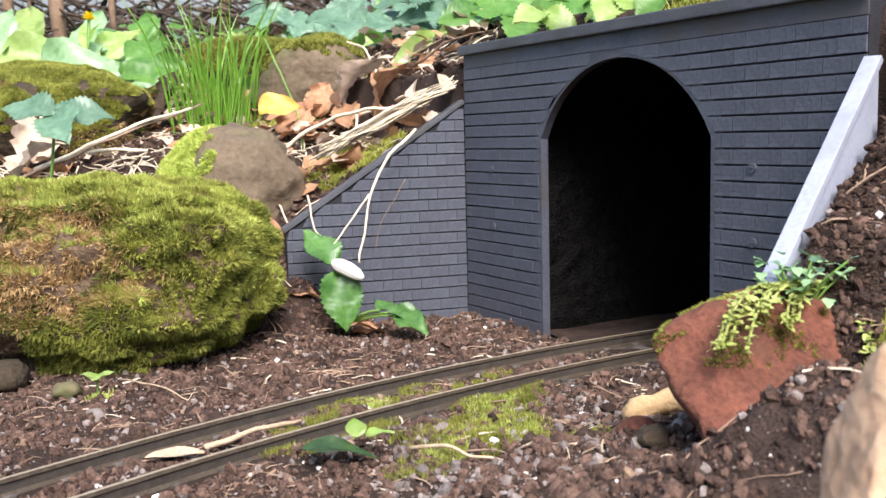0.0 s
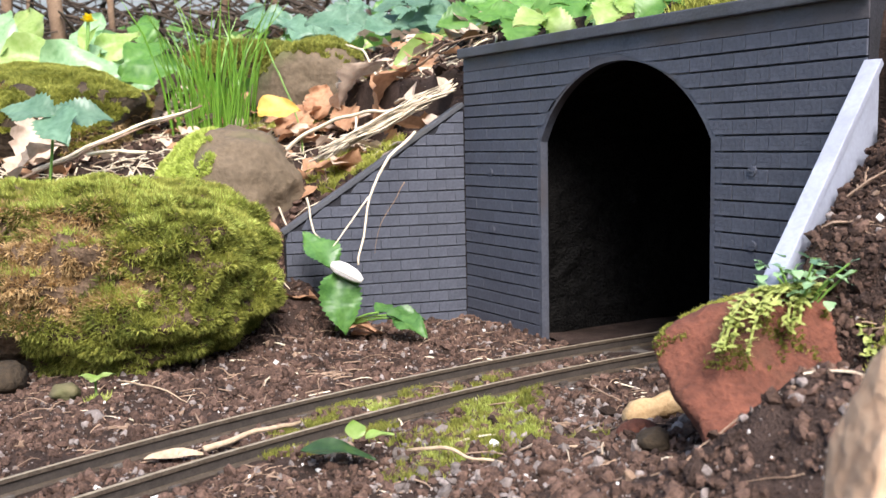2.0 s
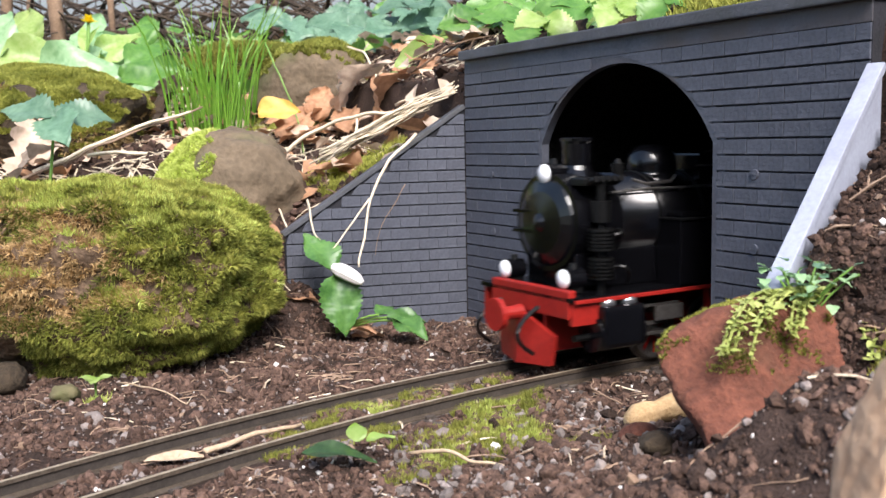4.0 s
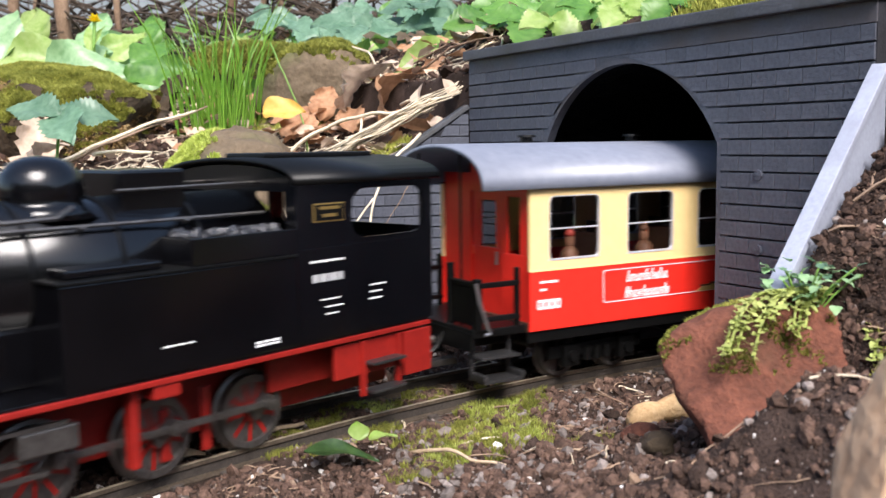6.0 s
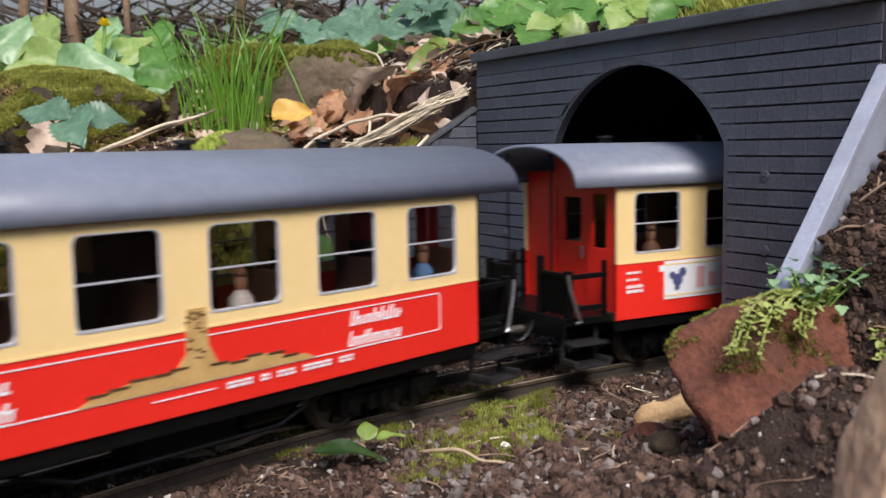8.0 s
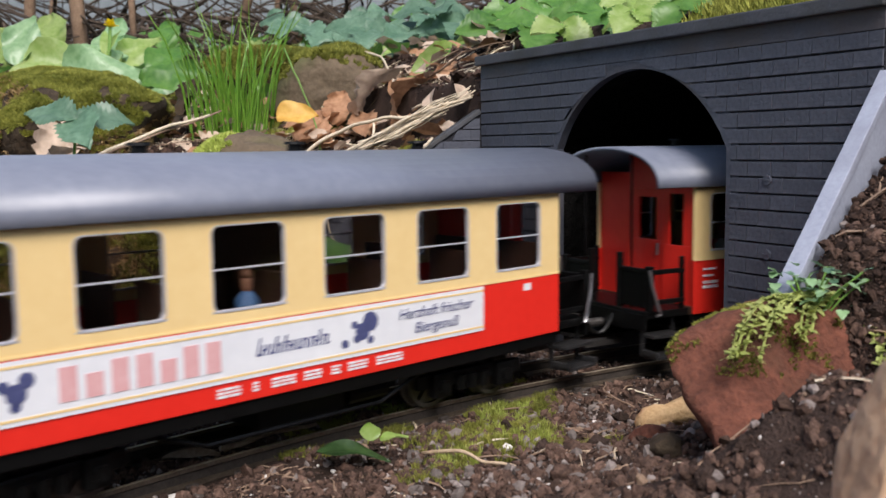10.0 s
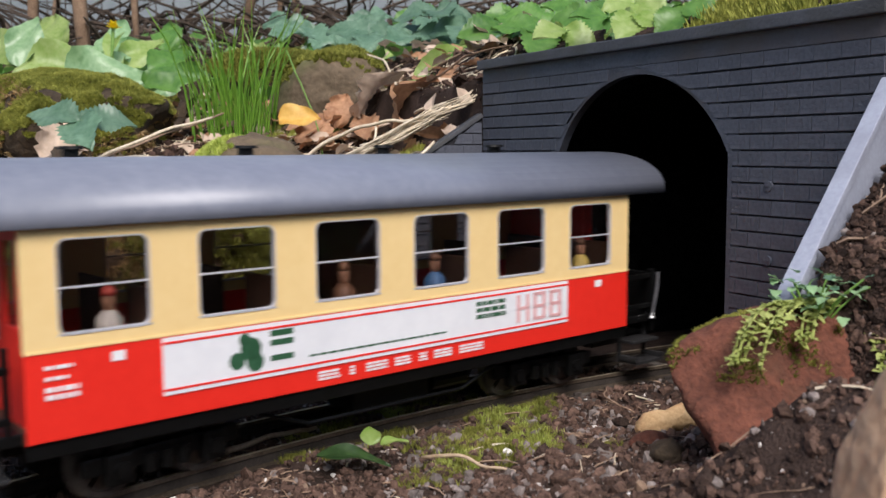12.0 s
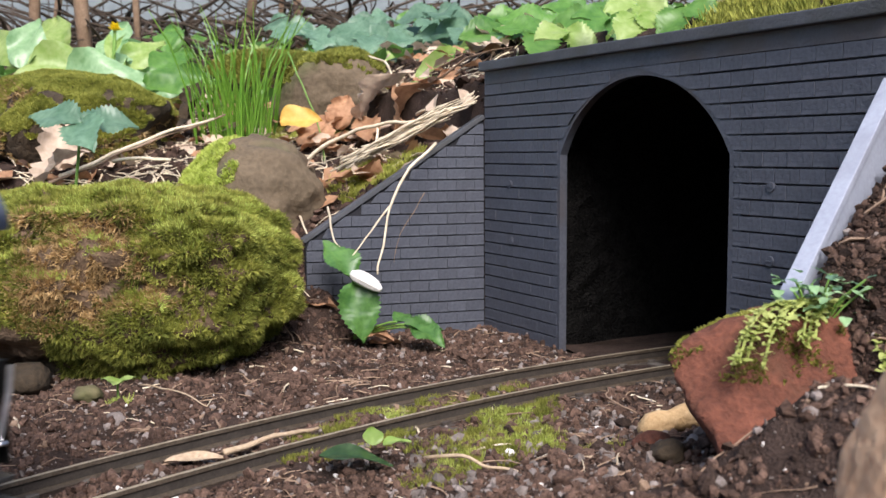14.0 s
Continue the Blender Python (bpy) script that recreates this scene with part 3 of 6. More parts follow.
def upper_side(y):
    """Cream window band with six rounded openings."""
    bm = bmesh.new()
    edges = [HL] + [(WIN[i][1] + WIN[i + 1][0]) / 2 for i in range(5)] + [-HL]
    for i, (a, b) in enumerate(WIN):
        inner = rounded_rect(b, a, WZ0, WZ1, 0.004)
        ring(bm, square_loop(edges[i + 1], edges[i], ZM, ZE, inner), inner, y, y - math.copysign(0.0018, y))
    bmesh.ops.remove_doubles(bm, verts=bm.verts, dist=1e-6)
    return bm


def bars(bm, x, z, w, h, y, rows, rng, t=0.0004):
    """Unreadable lettering: rows of short plain bars, right to left along the side."""
    rh = h / rows
    for r in range(rows):
        c = x
        while c > x - w:
            n = min(rng.uniform(0.002, 0.006), c - (x - w))
            B(bm, c, c - n, y, y + t, z - (r + 0.75) * rh, z - r * rh - 0.1 * rh)
            c -= n + 0.0009
    return bm


def script_shapes(bm, x, z, w, h, y, rng, t=0.0004):
    """A slanted script logo as plain shapes: upright strokes of uneven height with joins, no letters."""
    lean = Matrix(((1, 0, -0.25, 0.25 * z), (0, 1, 0, 0), (0, 0, 1, 0), (0, 0, 0, 1)))
    c, k = x, 0
    while c > x - w:
        n = rng.uniform(0.0009, 0.0014)
        top = h if k == 0 else h * rng.choice((0.6, 0.6, 0.62, 0.95))
        B(bm, c, c - n, y, y + t, z, z + top, 0, lean)
        if k % 3 != 2:
            v = z + rng.choice((0.0, top * 0.42, h * 0.48))
            B(bm, c - n, c - n - 0.0014, y, y + t * 0.9, v, v + 0.001, 0, lean)
        c -= n + 0.0013
        k += 1
    return bm


def make_roof(half, zc, ze, hw, thick=0.0022, n=18):
    bm = bmesh.new()
    prof, inner = [], []
    for i in range(n + 1):
        a = math.pi * i / n
        y, k = hw * math.cos(a), abs(math.sin(a)) ** 0.8
        prof.append((y, ze + (zc - ze) * k))
        inner.append((y * 0.96, ze - 0.0005 + (zc - ze - thick) * k))
    loop = prof + inner[::-1]
    a = [bm.verts.new((half, y, z)) for y, z in loop]
    b = [bm.verts.new((-half, y, z)) for y, z in loop]
    m = len(loop)
    for i in range(m):
        j = (i + 1) % m
        bm.faces.new((a[i], a[j], b[j], b[i]))
    for v in (a, b):
        for i in range(n):
            bm.faces.new((v[i], v[i + 1], v[m - 2 - i], v[m - 1 - i]))
    bmesh.ops.recalc_face_normals(bm, faces=bm.faces)
    return bm


def wheel_pair(r, gauge, spokes, mats, parent, x, name="wheelset"):
    bm = bmesh.new()
    for s in (-1, 1):
        rot = Matrix.Rotation(-s * math.pi / 2, 4, "X")
        y = s * gauge
        lathe(bm, [(r * 0.8, 0.0), (r * 1.1, 0.0), (r * 1.1, 0.0012), (r, 0.0018), (r * 0.985, 0.0062), (r * 0.82, 0.0062), (r * 0.8, 0.005)], (0, y - s * 0.003, 0), 28, rot)
    C(bm, (0, -gauge, 0), (0, gauge, 0), 0.002, seg=8)
    for f in bm.faces:
        f.material_index = 0
    n0 = len(bm.faces)
    for s in (-1, 1):
        y = s * gauge
        C(bm, (0, y - s * 0.002, 0), (0, y + s * 0.0042, 0), r * 0.26, seg=14)
        for k in range(spokes):
            a = 2 * math.pi * k / spokes
            B(bm, -0.0012, 0.0012, y - 0.001, y + 0.0022 * s, r * 0.1, r * 0.84, 0, Matrix.Translation((0, 0, 0)) @ Matrix.Rotation(a, 4, "Y"))
        C(bm, (0, y - s * 0.002, 0), (0, y - s * 0.001, 0), r * 0.82, seg=24)
    bm.faces.ensure_lookup_table()
    for f in bm.faces[n0:]:
        f.material_index = 1
    ob = part(name, bm, mats, parent)
    ob.location = (x, 0, r)
    return ob


def make_bogie(parent, x):
    bm = bmesh.new()
    for s in (-1, 1):
        B(bm, -0.038, 0.038, s * 0.0325, s * 0.037, 0.013, 0.021, 0.001)
        for dx in (-0.023, 0.023):
            B(bm, dx - 0.006, dx + 0.006, s * 0.0335, s * 0.0405, 0.008, 0.0215, 0.0012)
            C(bm, (dx, s * 0.040, 0.0145), (dx, s * 0.0425, 0.0145), 0.0035, seg=12)
        for dx in (-0.008, 0.0, 0.008):
            C(bm, (dx, s * 0.037, 0.010), (dx, s * 0.037, 0.018), 0.003, seg=10)
    B(bm, -0.01, 0.01, -0.033, 0.033, 0.016, 0.024, 0.001)
    bogie = part("bogie", bm, M_LBLACK2, parent)
    bogie.location = (x, 0, 0)
    sets = [wheel_pair(0.0148, 0.0245, 5, [M_DARKSTEEL, M_LBLACK2], bogie, dx) for dx in (-0.023, 0.023)]
    return bogie, sets


def make_platform(coach, e):
    """Open end: deck, steps, guard rails, coupling and hoses; e = +1 at the front end."""
    x0, x1 = e * HL, e * 0.219
    part("platform_deck", box(x0 - e * 0.012, x1, -0.045, 0.045, 0.0335, 0.0385, 0.0008), M_LBLACK2, coach)
    for s in (-1, 1):
        bm = bmesh.new()
        for z, y in ((0.0215, 0.046), (0.0085, 0.0495)):
            B(bm, e * 0.19, e * 0.2165, s * (y - 0.011), s * (y + 0.004), z, z + 0.0018, 0.0004)
        for x in (0.1905, 0.216):
            B(bm, e * x - 0.0008, e * x + 0.0008, s * 0.037, s * 0.0395, 0.0085, 0.036)
            B(bm, e * x - 0.0015, e * x + 0.0015, s * 0.0395, s * 0.0535, 0.0102, 0.0135, 0.0006)
        part("steps", bm, M_STEP, coach, "black open footsteps with worn edges")
        for nm, q in (("guard_bar", (0.1865, 0.2165, 0.0425, 0.0455, 0.062, 0.065)), ("guard_bar", (0.1865, 0.2165, 0.0425, 0.0455, 0.0425, 0.0455)), ("guard_post", (0.187, 0.1895, 0.0425, 0.0455, 0.038, 0.0725)),
                      ("guard_post", (0.2135, 0.2175, 0.0415, 0.0465, 0.038, 0.0675)), ("guard_bar", (0.2135, 0.2165, 0.0415, 0.016, 0.0625, 0.0655)), ("guard_panel", (0.2145, 0.216, 0.0415, 0.016, 0.04, 0.063)), ("guard_post", (0.2135, 0.2175, 0.0135, 0.0165, 0.038, 0.0745))):
            part(nm, box(e * q[0], e * q[1], s * q[2], s * q[3], q[4], q[5], 0.0005), M_LBLACK2, coach)
        bm = bmesh.new()
        tube(bm, [(e * 0.2185, s * 0.0475, 0.0655), (e * 0.2165, s * 0.0482, 0.055), (e * 0.2115, s * 0.0488, 0.040), (e * 0.2095, s * 0.0488, 0.0365), (e * 0.2135, s * 0.0488, 0.0362)], 0.0011, 6)
        part("grab_handle", bm, M_STEEL, coach, "pale steel handle")
        part("roof_post", cyl((e * 0.2135, s * 0.024, 0.038), (e * 0.2135, s * 0.024, 0.138), 0.0007, seg=8), M_LBLACK2, coach)
    bm = bmesh.new()
    C(bm, (e * 0.215, 0, 0.026), (e * 0.2375, 0, 0.026), 0.003, seg=10)
    C(bm, (e * 0.2365, 0, 0.026), (e * 0.2405, 0, 0.026), 0.0085, seg=16)
    B(bm, e * 0.205, e * 0.235, -0.004, 0.004, 0.010, 0.014, 0.0005)
    part("coupling", bm, M_DARKSTEEL, coach)
    bm = bmesh.new()
    for s in (-1, 1):
        tube(bm, bend((e * 0.218, s * 0.012, 0.034), (e * 0.238, s * 0.009, 0.028), (0, 0, -0.010), 8), 0.0014, 6)
    B(bm, e * 0.217, e * 0.2195, -0.044, 0.044, 0.026, 0.0365, 0.0006)
    part("hose_beam", bm, M_LBLACK2, coach)
    # end wall with door and windows
    xe = e * (HL - 0.0024)
    for y0, y1, z0, z1 in ((-0.0485, -0.017, ZB, ZE + 0.008), (0.017, 0.0485, ZB, 0.078), (-0.017, 0.017, ZE - 0.003, ZC - 0.004), (0.017, 0.0235, 0.078, ZE + 0.008), (0.0365, 0.0485, 0.078, ZE + 0.005), (0.0235, 0.0365, 0.112, ZE + 0.006)):
        part("end_wall", box(xe, xe - e * 0.0018, y0, y1, z0, z1, 0.0003), M_CRED, coach)
    door = part("door", box(xe - e * 0.0018, xe - e * 0.0036, -0.0168, 0.0168, 0.0385, 0.080, 0.0004), M_CRED, coach)
    for y0, y1, z0, z1 in ((-0.0168, -0.009, 0.080, ZE - 0.003), (0.009, 0.0168, 0.080, ZE - 0.003), (-0.009, 0.009, 0.109, ZE - 0.003)):
        part("door_rail", box(xe - e * 0.0018, xe - e * 0.0036, y0, y1, z0, z1), M_CRED, door)
    part("door_handle", cyl((xe, 0.012, 0.07), (xe, 0.012, 0.078), 0.0009, seg=8), M_STEEL, door)
    part("end_pane", box(xe - e * 0.001, xe - e * 0.0016, 0.0235, 0.0365, 0.078, 0.112), M_GLASS, coach)


def make_figure(x, y, z, body, hat):
    """A seated toy passenger, one plain shape."""
    bm = bmesh.new()
    lathe(bm, [(0.005, 0.0), (0.0062, 0.004), (0.0056, 0.0115), (0.002, 0.0155)], (x, y, z), 10)
    n0 = len(bm.faces)
    lathe(bm, [(0.002, 0.014), (0.0028, 0.0165), (0.0032, 0.0195), (0.0027, 0.0225), (0.0012, 0.024)], (x, y, z), 10)
    n1 = len(bm.faces)
    lathe(bm, [(0.0033, 0.0212), (0.003, 0.0235), (0.0016, 0.0252)], (x, y, z), 10)
    bm.faces.ensure_lookup_table()
    for f in bm.faces[n0:n1]:
        f.material_index = 1
    for f in bm.faces[n1:]:
        f.material_index = 2
    return bm, [body, FIG[5], hat]


def make_coach(kind, label, rng):
    coach = empty("passenger_coach", label, "coach", group="coaches of the train")
    for s in (1, -1):
        part("window_band", upper_side(s * HW), M_CREAM, coach, "cream window band")
        part("lower_panel", box(-HL, HL, s * (HW - 0.0018), s * HW, ZB, ZM, 0.0005), M_CRED, coach, "red lower panel")
        part("waist_line", box(-HL, HL, s * HW, s * (HW + 0.0004), ZM - 0.0004, ZM + 0.0006), M_CREAM, coach)
        part("cornice", box(-HL, HL, s * (HW - 0.001), s * (HW + 0.0008), ZE - 0.0005, ZE + 0.0012), M_LBLACK2, coach)
        for a, b in WIN:
            bm = ring(bmesh.new(), rounded_rect(b, a, WZ0, WZ1, 0.004), rounded_rect(b + 0.0006, a - 0.0006, WZ0 + 0.0006, WZ1 - 0.0006, 0.0036), s * (HW + 0.0003), s * (HW - 0.0022))
            B(bm, b, a, s * (HW - 0.0008), s * (HW - 0.0018), 0.0933, 0.0941)
            B(bm, b, a, s * (HW + 0.0001), s * (HW - 0.0022), WZ0, WZ0 + 0.001)
            w = part("window", bm, M_SILVER, coach, "silver framed window with a cross bar")
            pane = part("pane", box(b + 0.0008, a - 0.0008, s * (HW - 0.0012), s * (HW - 0.0017), WZ0 + 0.0008, WZ1 - 0.0008), M_GLASS, w)
            pane.visible_shadow = False
    part("roof", make_roof(0.2165, ZC, ZE, 0.0535), M_ROOF, coach, "dark grey curved roof", True)
    for x in (0.135, 0.045, -0.045, -0.135):
        bm = cyl((x, -0.02, ZC - 0.004), (x, -0.02, ZC + 0.0035), 0.0045, 0.004, 12)
        C(bm, (x, -0.02, ZC + 0.0035), (x, -0.02, ZC + 0.005), 0.0062, 0.0058, 12)
        part("roof_vent", bm, M_LBLACK2, coach)
    part("floor", box(-HL, HL, -HW + 0.002, HW - 0.002, 0.034, 0.039), M_SEAT, coach)
    bm = box(-0.2165, 0.2165, -0.024, 0.024, 0.024, 0.0338, 0.001)
    part("underframe", bm, M_LBLACK2, coach)
    for s in (-1, 1):
        part("sole_bar", box(-HL, HL, s * 0.0455, s * 0.0485, 0.0275, 0.0344, 0.0005), M_LBLACK2, coach)
        bm = bmesh.new()
        tube(bm, [(-0.09, s * 0.04, 0.03), (-0.05, s * 0.04, 0.0155), (0.05, s * 0.04, 0.0155), (0.09, s * 0.04, 0.03)], 0.0011, 6)
        part("truss_rod", bm, M_LBLACK2, coach)
    part("battery_box", box(-0.03, 0.02, 0.012, 0.036, 0.014, 0.0275, 0.001), M_LBLACK2, coach)
    part("battery_box", box(0.03, 0.05, -0.036, -0.012, 0.013, 0.0275, 0.001), M_LBLACK2, coach)
    part("air_tank", cyl((-0.06, 0.03, 0.021), (-0.035, 0.03, 0.021), 0.006, seg=12), M_LBLACK2, coach)
    for e in (1, -1):
        make_platform(coach, e)
    bm = box(-0.0008, 0.0008, -0.03, 0.03, 0.039, 0.118)
    part("partition", bm, M_INNER, coach)
    for i, (a, b) in enumerate(WIN):
        for s in (-1, 1):
            bm = bmesh.new()
            B(bm, b - 0.006, b + 0.012, s * 0.012, s * 0.044, 0.052, 0.0565, 0.001)
            B(bm, b - 0.008, b - 0.0055, s * 0.012, s * 0.044, 0.0565, 0.088, 0.001)
            part("seat", bm, M_SEAT, coach)
    sets = []
    for x in (0.125, -0.125):
        bg, ws = make_bogie(coach, x)
        sets.append((bg, ws, x))
    y = HW + 0.0001
    wb, brd = bmesh.new(), bmesh.new()
    if kind == 1:
        # outlined panel, two slogan blocks, hill with ruin
        loop_o, loop_i = rounded_rect(-0.152, 0.129, 0.0465, 0.0665, 0.002), rounded_rect(-0.1515, 0.1285, 0.047, 0.066, 0.0017)
        ring(wb, loop_o, loop_i, y, y + 0.0003)
        for cx in (0.094, -0.104):
            for z, w in ((0.0645, 0.033), (0.0545, 0.036)):
                script_shapes(wb, cx + w / 2, z - 0.0065, w, 0.0072, y, rng)
            B(wb, cx - 0.017, cx + 0.012, y, y + 0.0004, 0.0468, 0.0473)
        hill = bmesh.new()
        pts = [(0.052, 0.0468), (0.044, 0.0505), (0.035, 0.0515), (0.026, 0.0535), (0.016, 0.0535), (0.008, 0.0545), (0.0035, 0.060), (0.0025, 0.0785), (-0.0065, 0.0785), (-0.0075, 0.062), (-0.012, 0.0535), (-0.022, 0.0525), (-0.03, 0.054), (-0.042, 0.053), (-0.05, 0.0505), (-0.06, 0.0495), (-0.066, 0.0468)]
        vs = [hill.verts.new((x, y + 0.0005, z)) for x, z in pts]
        vs2 = [hill.verts.new((x, y - 0.0005, z)) for x, z in pts]
        hill.faces.new(vs)
        for i in range(len(vs)):
            j = (i + 1) % len(vs)
            hill.faces.new((vs[i], vs[j], vs2[j], vs2[i]))
        part("printed_hill", hill, M_TAN, coach, "tan printed hill with a ruined tower")
        dk = bmesh.new()
        for _ in range(34):
            x, z = rng.uniform(-0.0062, 0.0018), rng.uniform(0.056, 0.0775)
            B(dk, x, x + rng.uniform(0.0006, 0.0022), y + 0.0005, y + 0.0008, z, z + rng.uniform(0.0003, 0.0009))
        for x, z in pts[1:6] + pts[10:15]:
            B(dk, x - 0.005, x + 0.004, y + 0.0003, y + 0.0008, z - 0.0006, z + 0.0005, 0, Matrix.Identity(4))
        part("printed_shading", dk, M_TANDARK, coach)
        bars(wb, 0.176, 0.064, 0.013, 0.0022, y, 1, rng)
        bars(wb, 0.176, 0.0595, 0.0045, 0.0022, y, 1, rng)
        for k in range(4):
            ring(wb, rounded_rect(0.1742 - 0.0043 * k, 0.178 - 0.0043 * k, 0.047, 0.0528, 0.0006, 1), rounded_rect(0.1753 - 0.0043 * k, 0.1769 - 0.0043 * k, 0.0484, 0.0514, 0.0003, 1), y, y + 0.0004)
        bars(wb, 0.02, 0.0432, 0.03, 0.0008, y, 1, rng)
        for x, w in ((-0.016, 0.013), (-0.034, 0.005), (-0.043, 0.01), (-0.058, 0.017), (-0.08, 0.009)):
            bars(wb, x, 0.0445, w, 0.0035, y, 2, rng)
        part("lettering", wb, M_WHITE, coach, "white lettering reduced to bars")
    else:
        x1, x0, z0, z1 = (0.1275, -0.126, 0.0445, 0.0688) if kind == 3 else (0.145, -0.117, 0.0445, 0.0688)
        part("advert_board", box(x0, x1, HW, HW + 0.0006, z0, z1), M_BOARD, coach, "white advertising board")
        yb = HW + 0.0006
        rl = bmesh.new()
        B(rl, x0 + 0.0002, x1 - 0.0002, yb, yb + 0.0002, z1 - 0.0027, z1 - 0.0017)
        B(rl, x0 + 0.0002, x1 - 0.0002, yb, yb + 0.0002, z0 + 0.0017, z0 + 0.0027)
        part("board_edging", rl, M_CRED if kind == 3 else M_CREAM, coach)
        pr = bmesh.new()
        if kind == 3:
            for cx, cz, r in ((0.086, 0.0585, 0.0055), (0.093, 0.054, 0.004), (0.084, 0.0525, 0.0045), (0.089, 0.063, 0.003)):
                C(pr, (cx, yb, cz), (cx, yb + 0.0002, cz), r, seg=9)
            for z in (0.0628, 0.0585, 0.0515):
                B(pr, 0.064, 0.076, yb, yb + 0.0002, z, z + 0.0026)
            bars(pr, 0.055, 0.0515, 0.085, 0.0014, yb, 1, rng, 0.0002)
            bars(pr, -0.052, 0.0645, 0.022, 0.0105, yb, 3, rng, 0.0002)
            part("printed_emblem", pr, M_GREENPRINT, coach, "green emblem and small print bars")
            lg = bmesh.new()
            for k in range(3):
                a = -0.083 - 0.0135 * k
                for o in ((0, 0.0025), (0.0075, 0.010)):
                    B(lg, a - o[0], a - o[1], yb, yb + 0.0003, 0.049, 0.0645)
                for z in (0.049, 0.056, 0.063):
                    if k or z == 0.056:
                        B(lg, a, a - 0.0098, yb, yb + 0.0003, z, z + 0.0018)
            part("logo_block", lg, M_PINK, coach, "pale red logo blocks")
        else:
            for cx, cz, r in ((-0.031, 0.0562, 0.0045), (-0.036, 0.0605, 0.005), (-0.026, 0.060, 0.002), (-0.0275, 0.053, 0.0022), (-0.02, 0.0515, 0.0022), (-0.036, 0.0515, 0.002)):
                C(pr, (cx, yb, cz), (cx, yb + 0.0002, cz), r, seg=9)
            for cx, cz, r in ((0.134, 0.0562, 0.0042), (0.1385, 0.0595, 0.0025), (0.13, 0.061, 0.0032), (0.1345, 0.0515, 0.0022)):
                C(pr, (cx, yb, cz), (cx, yb + 0.0002, cz), r, seg=9)
            script_shapes(pr, 0.03, 0.0535, 0.04, 0.008, yb, rng, 0.0002)
            part("printed_emblem", pr, M_NAVY, coach, "dark printed bird emblem and script bars")
            rd = bmesh.new()
            for k in range(7):
                B(rd, 0.118 - 0.0105 * k, 0.111 - 0.0105 * k, yb, yb + 0.0003, 0.05, 0.0635 - 0.004 * (k % 3 == 1))
            part("logo_block", rd, M_PINK, coach, "pale red logo blocks")
            for txt, z in (("Harzhaft frischer", 0.0585), ("Biergenuß", 0.0505)):
                cu = bpy.data.curves.new("slogan", "FONT")
                cu.body, cu.size, cu.extrude, cu.shear, cu.align_x = txt, 0.0078, 0.0001, 0.2, "CENTER"
                cu.materials.append(M_NAVY)
                ob = new("slogan", cu)
                ob.parent = coach
                ob.matrix_world = Matrix.Translation((-0.081, yb + 0.0003, z)) @ Matrix(((-1, 0, 0, 0), (0, 0, 1, 0), (0, 1, 0, 0), (0, 0, 0, 1)))
        bars(wb, 0.1755, 0.0645, 0.011, 0.0022, y, 1, rng)
        bars(wb, 0.1755, 0.0602, 0.009, 0.0022, y, 1, rng)
        bars(wb, 0.1755, 0.0562, 0.013, 0.006, y, 2, rng)
        B(wb, 0.149, 0.1435, y, y + 0.0003, 0.0625, 0.0665)
        B(wb, -0.151, -0.157, y, y + 0.0003, 0.0625, 0.0665)
        for x, w in ((0.05, 0.012), (0.032, 0.003), (0.022, 0.013), (0.004, 0.01), (-0.012, 0.005), (-0.022, 0.012), (-0.04, 0.017)):
            bars(wb, x, 0.0425, w, 0.0048, y, 3, rng)
        part("lettering", wb, M_WHITE, coach, "white lettering reduced to bars")
    seats = {1: ((0, 4, 0), (1, 4, 4), (3, 1, 4), (5, 2, 4)), 2: ((0, 4, 4), (2, 2, 4)), 3: ((0, 1, 0), (2, 4, 4), (3, 2, 4), (5, 3, 4))}[kind]
    for i, cb, ch in seats:
        a, b = WIN[i]
        bm, ms = make_figure(b + 0.012, 0.036, 0.066, FIG[cb], FIG[ch])
        part("passenger_figure", bm, ms, coach, "small plain seated toy figure", True)
    return coach, sets


# ---------- locomotive ----------
def engine_axle(parent, x, r=0.018, g=0.0262, spokes=9):
    """A driving axle with its two spoked wheels and cranks."""
    axle = part("driving_axle", cyl((0, -g, 0), (0, g, 0), 0.0025, seg=10), M_DARKSTEEL, parent)
    axle.location = (x, 0, r)
    for s in (-1, 1):
        y = s * g
        bm = lathe(bmesh.new(), [(r * 0.8, 0.0), (r * 1.1, 0.0), (r * 1.1, 0.0012), (r, 0.0018), (r * 0.985, 0.0062), (r * 0.82, 0.0062), (r * 0.8, 0.005)], (0, y - s * 0.003, 0), 28, Matrix.Rotation(-s * math.pi / 2, 4, "X"))
        n0 = len(bm.faces)
        C(bm, (0, y - s * 0.002, 0), (0, y + s * 0.0042, 0), r * 0.26, seg=14)
        for k in range(spokes):
            B(bm, -0.0012, 0.0012, y - 0.001, y + 0.0022 * s, r * 0.1, r * 0.84, 0, Matrix.Rotation(2 * math.pi * k / spokes, 4, "Y"))
        C(bm, (0, y - s * 0.002, 0), (0, y - s * 0.001, 0), r * 0.82, seg=24)
        bm.faces.ensure_lookup_table()
        for f in bm.faces[n0:]:
            f.material_index = 1
        part("driving_wheel", bm, [M_DARKSTEEL, M_LRED], axle, "red spoked wheel with a dark tyre")
        bm = box(-0.003, 0.0105, s * 0.029, s * 0.0325, -0.0035, 0.0035, 0.001)
        C(bm, (0.0075, s * 0.03, 0), (0.0075, s * 0.0385, 0), 0.002, seg=10)
        part("crank", bm, M_DARKSTEEL, axle)
    return axle


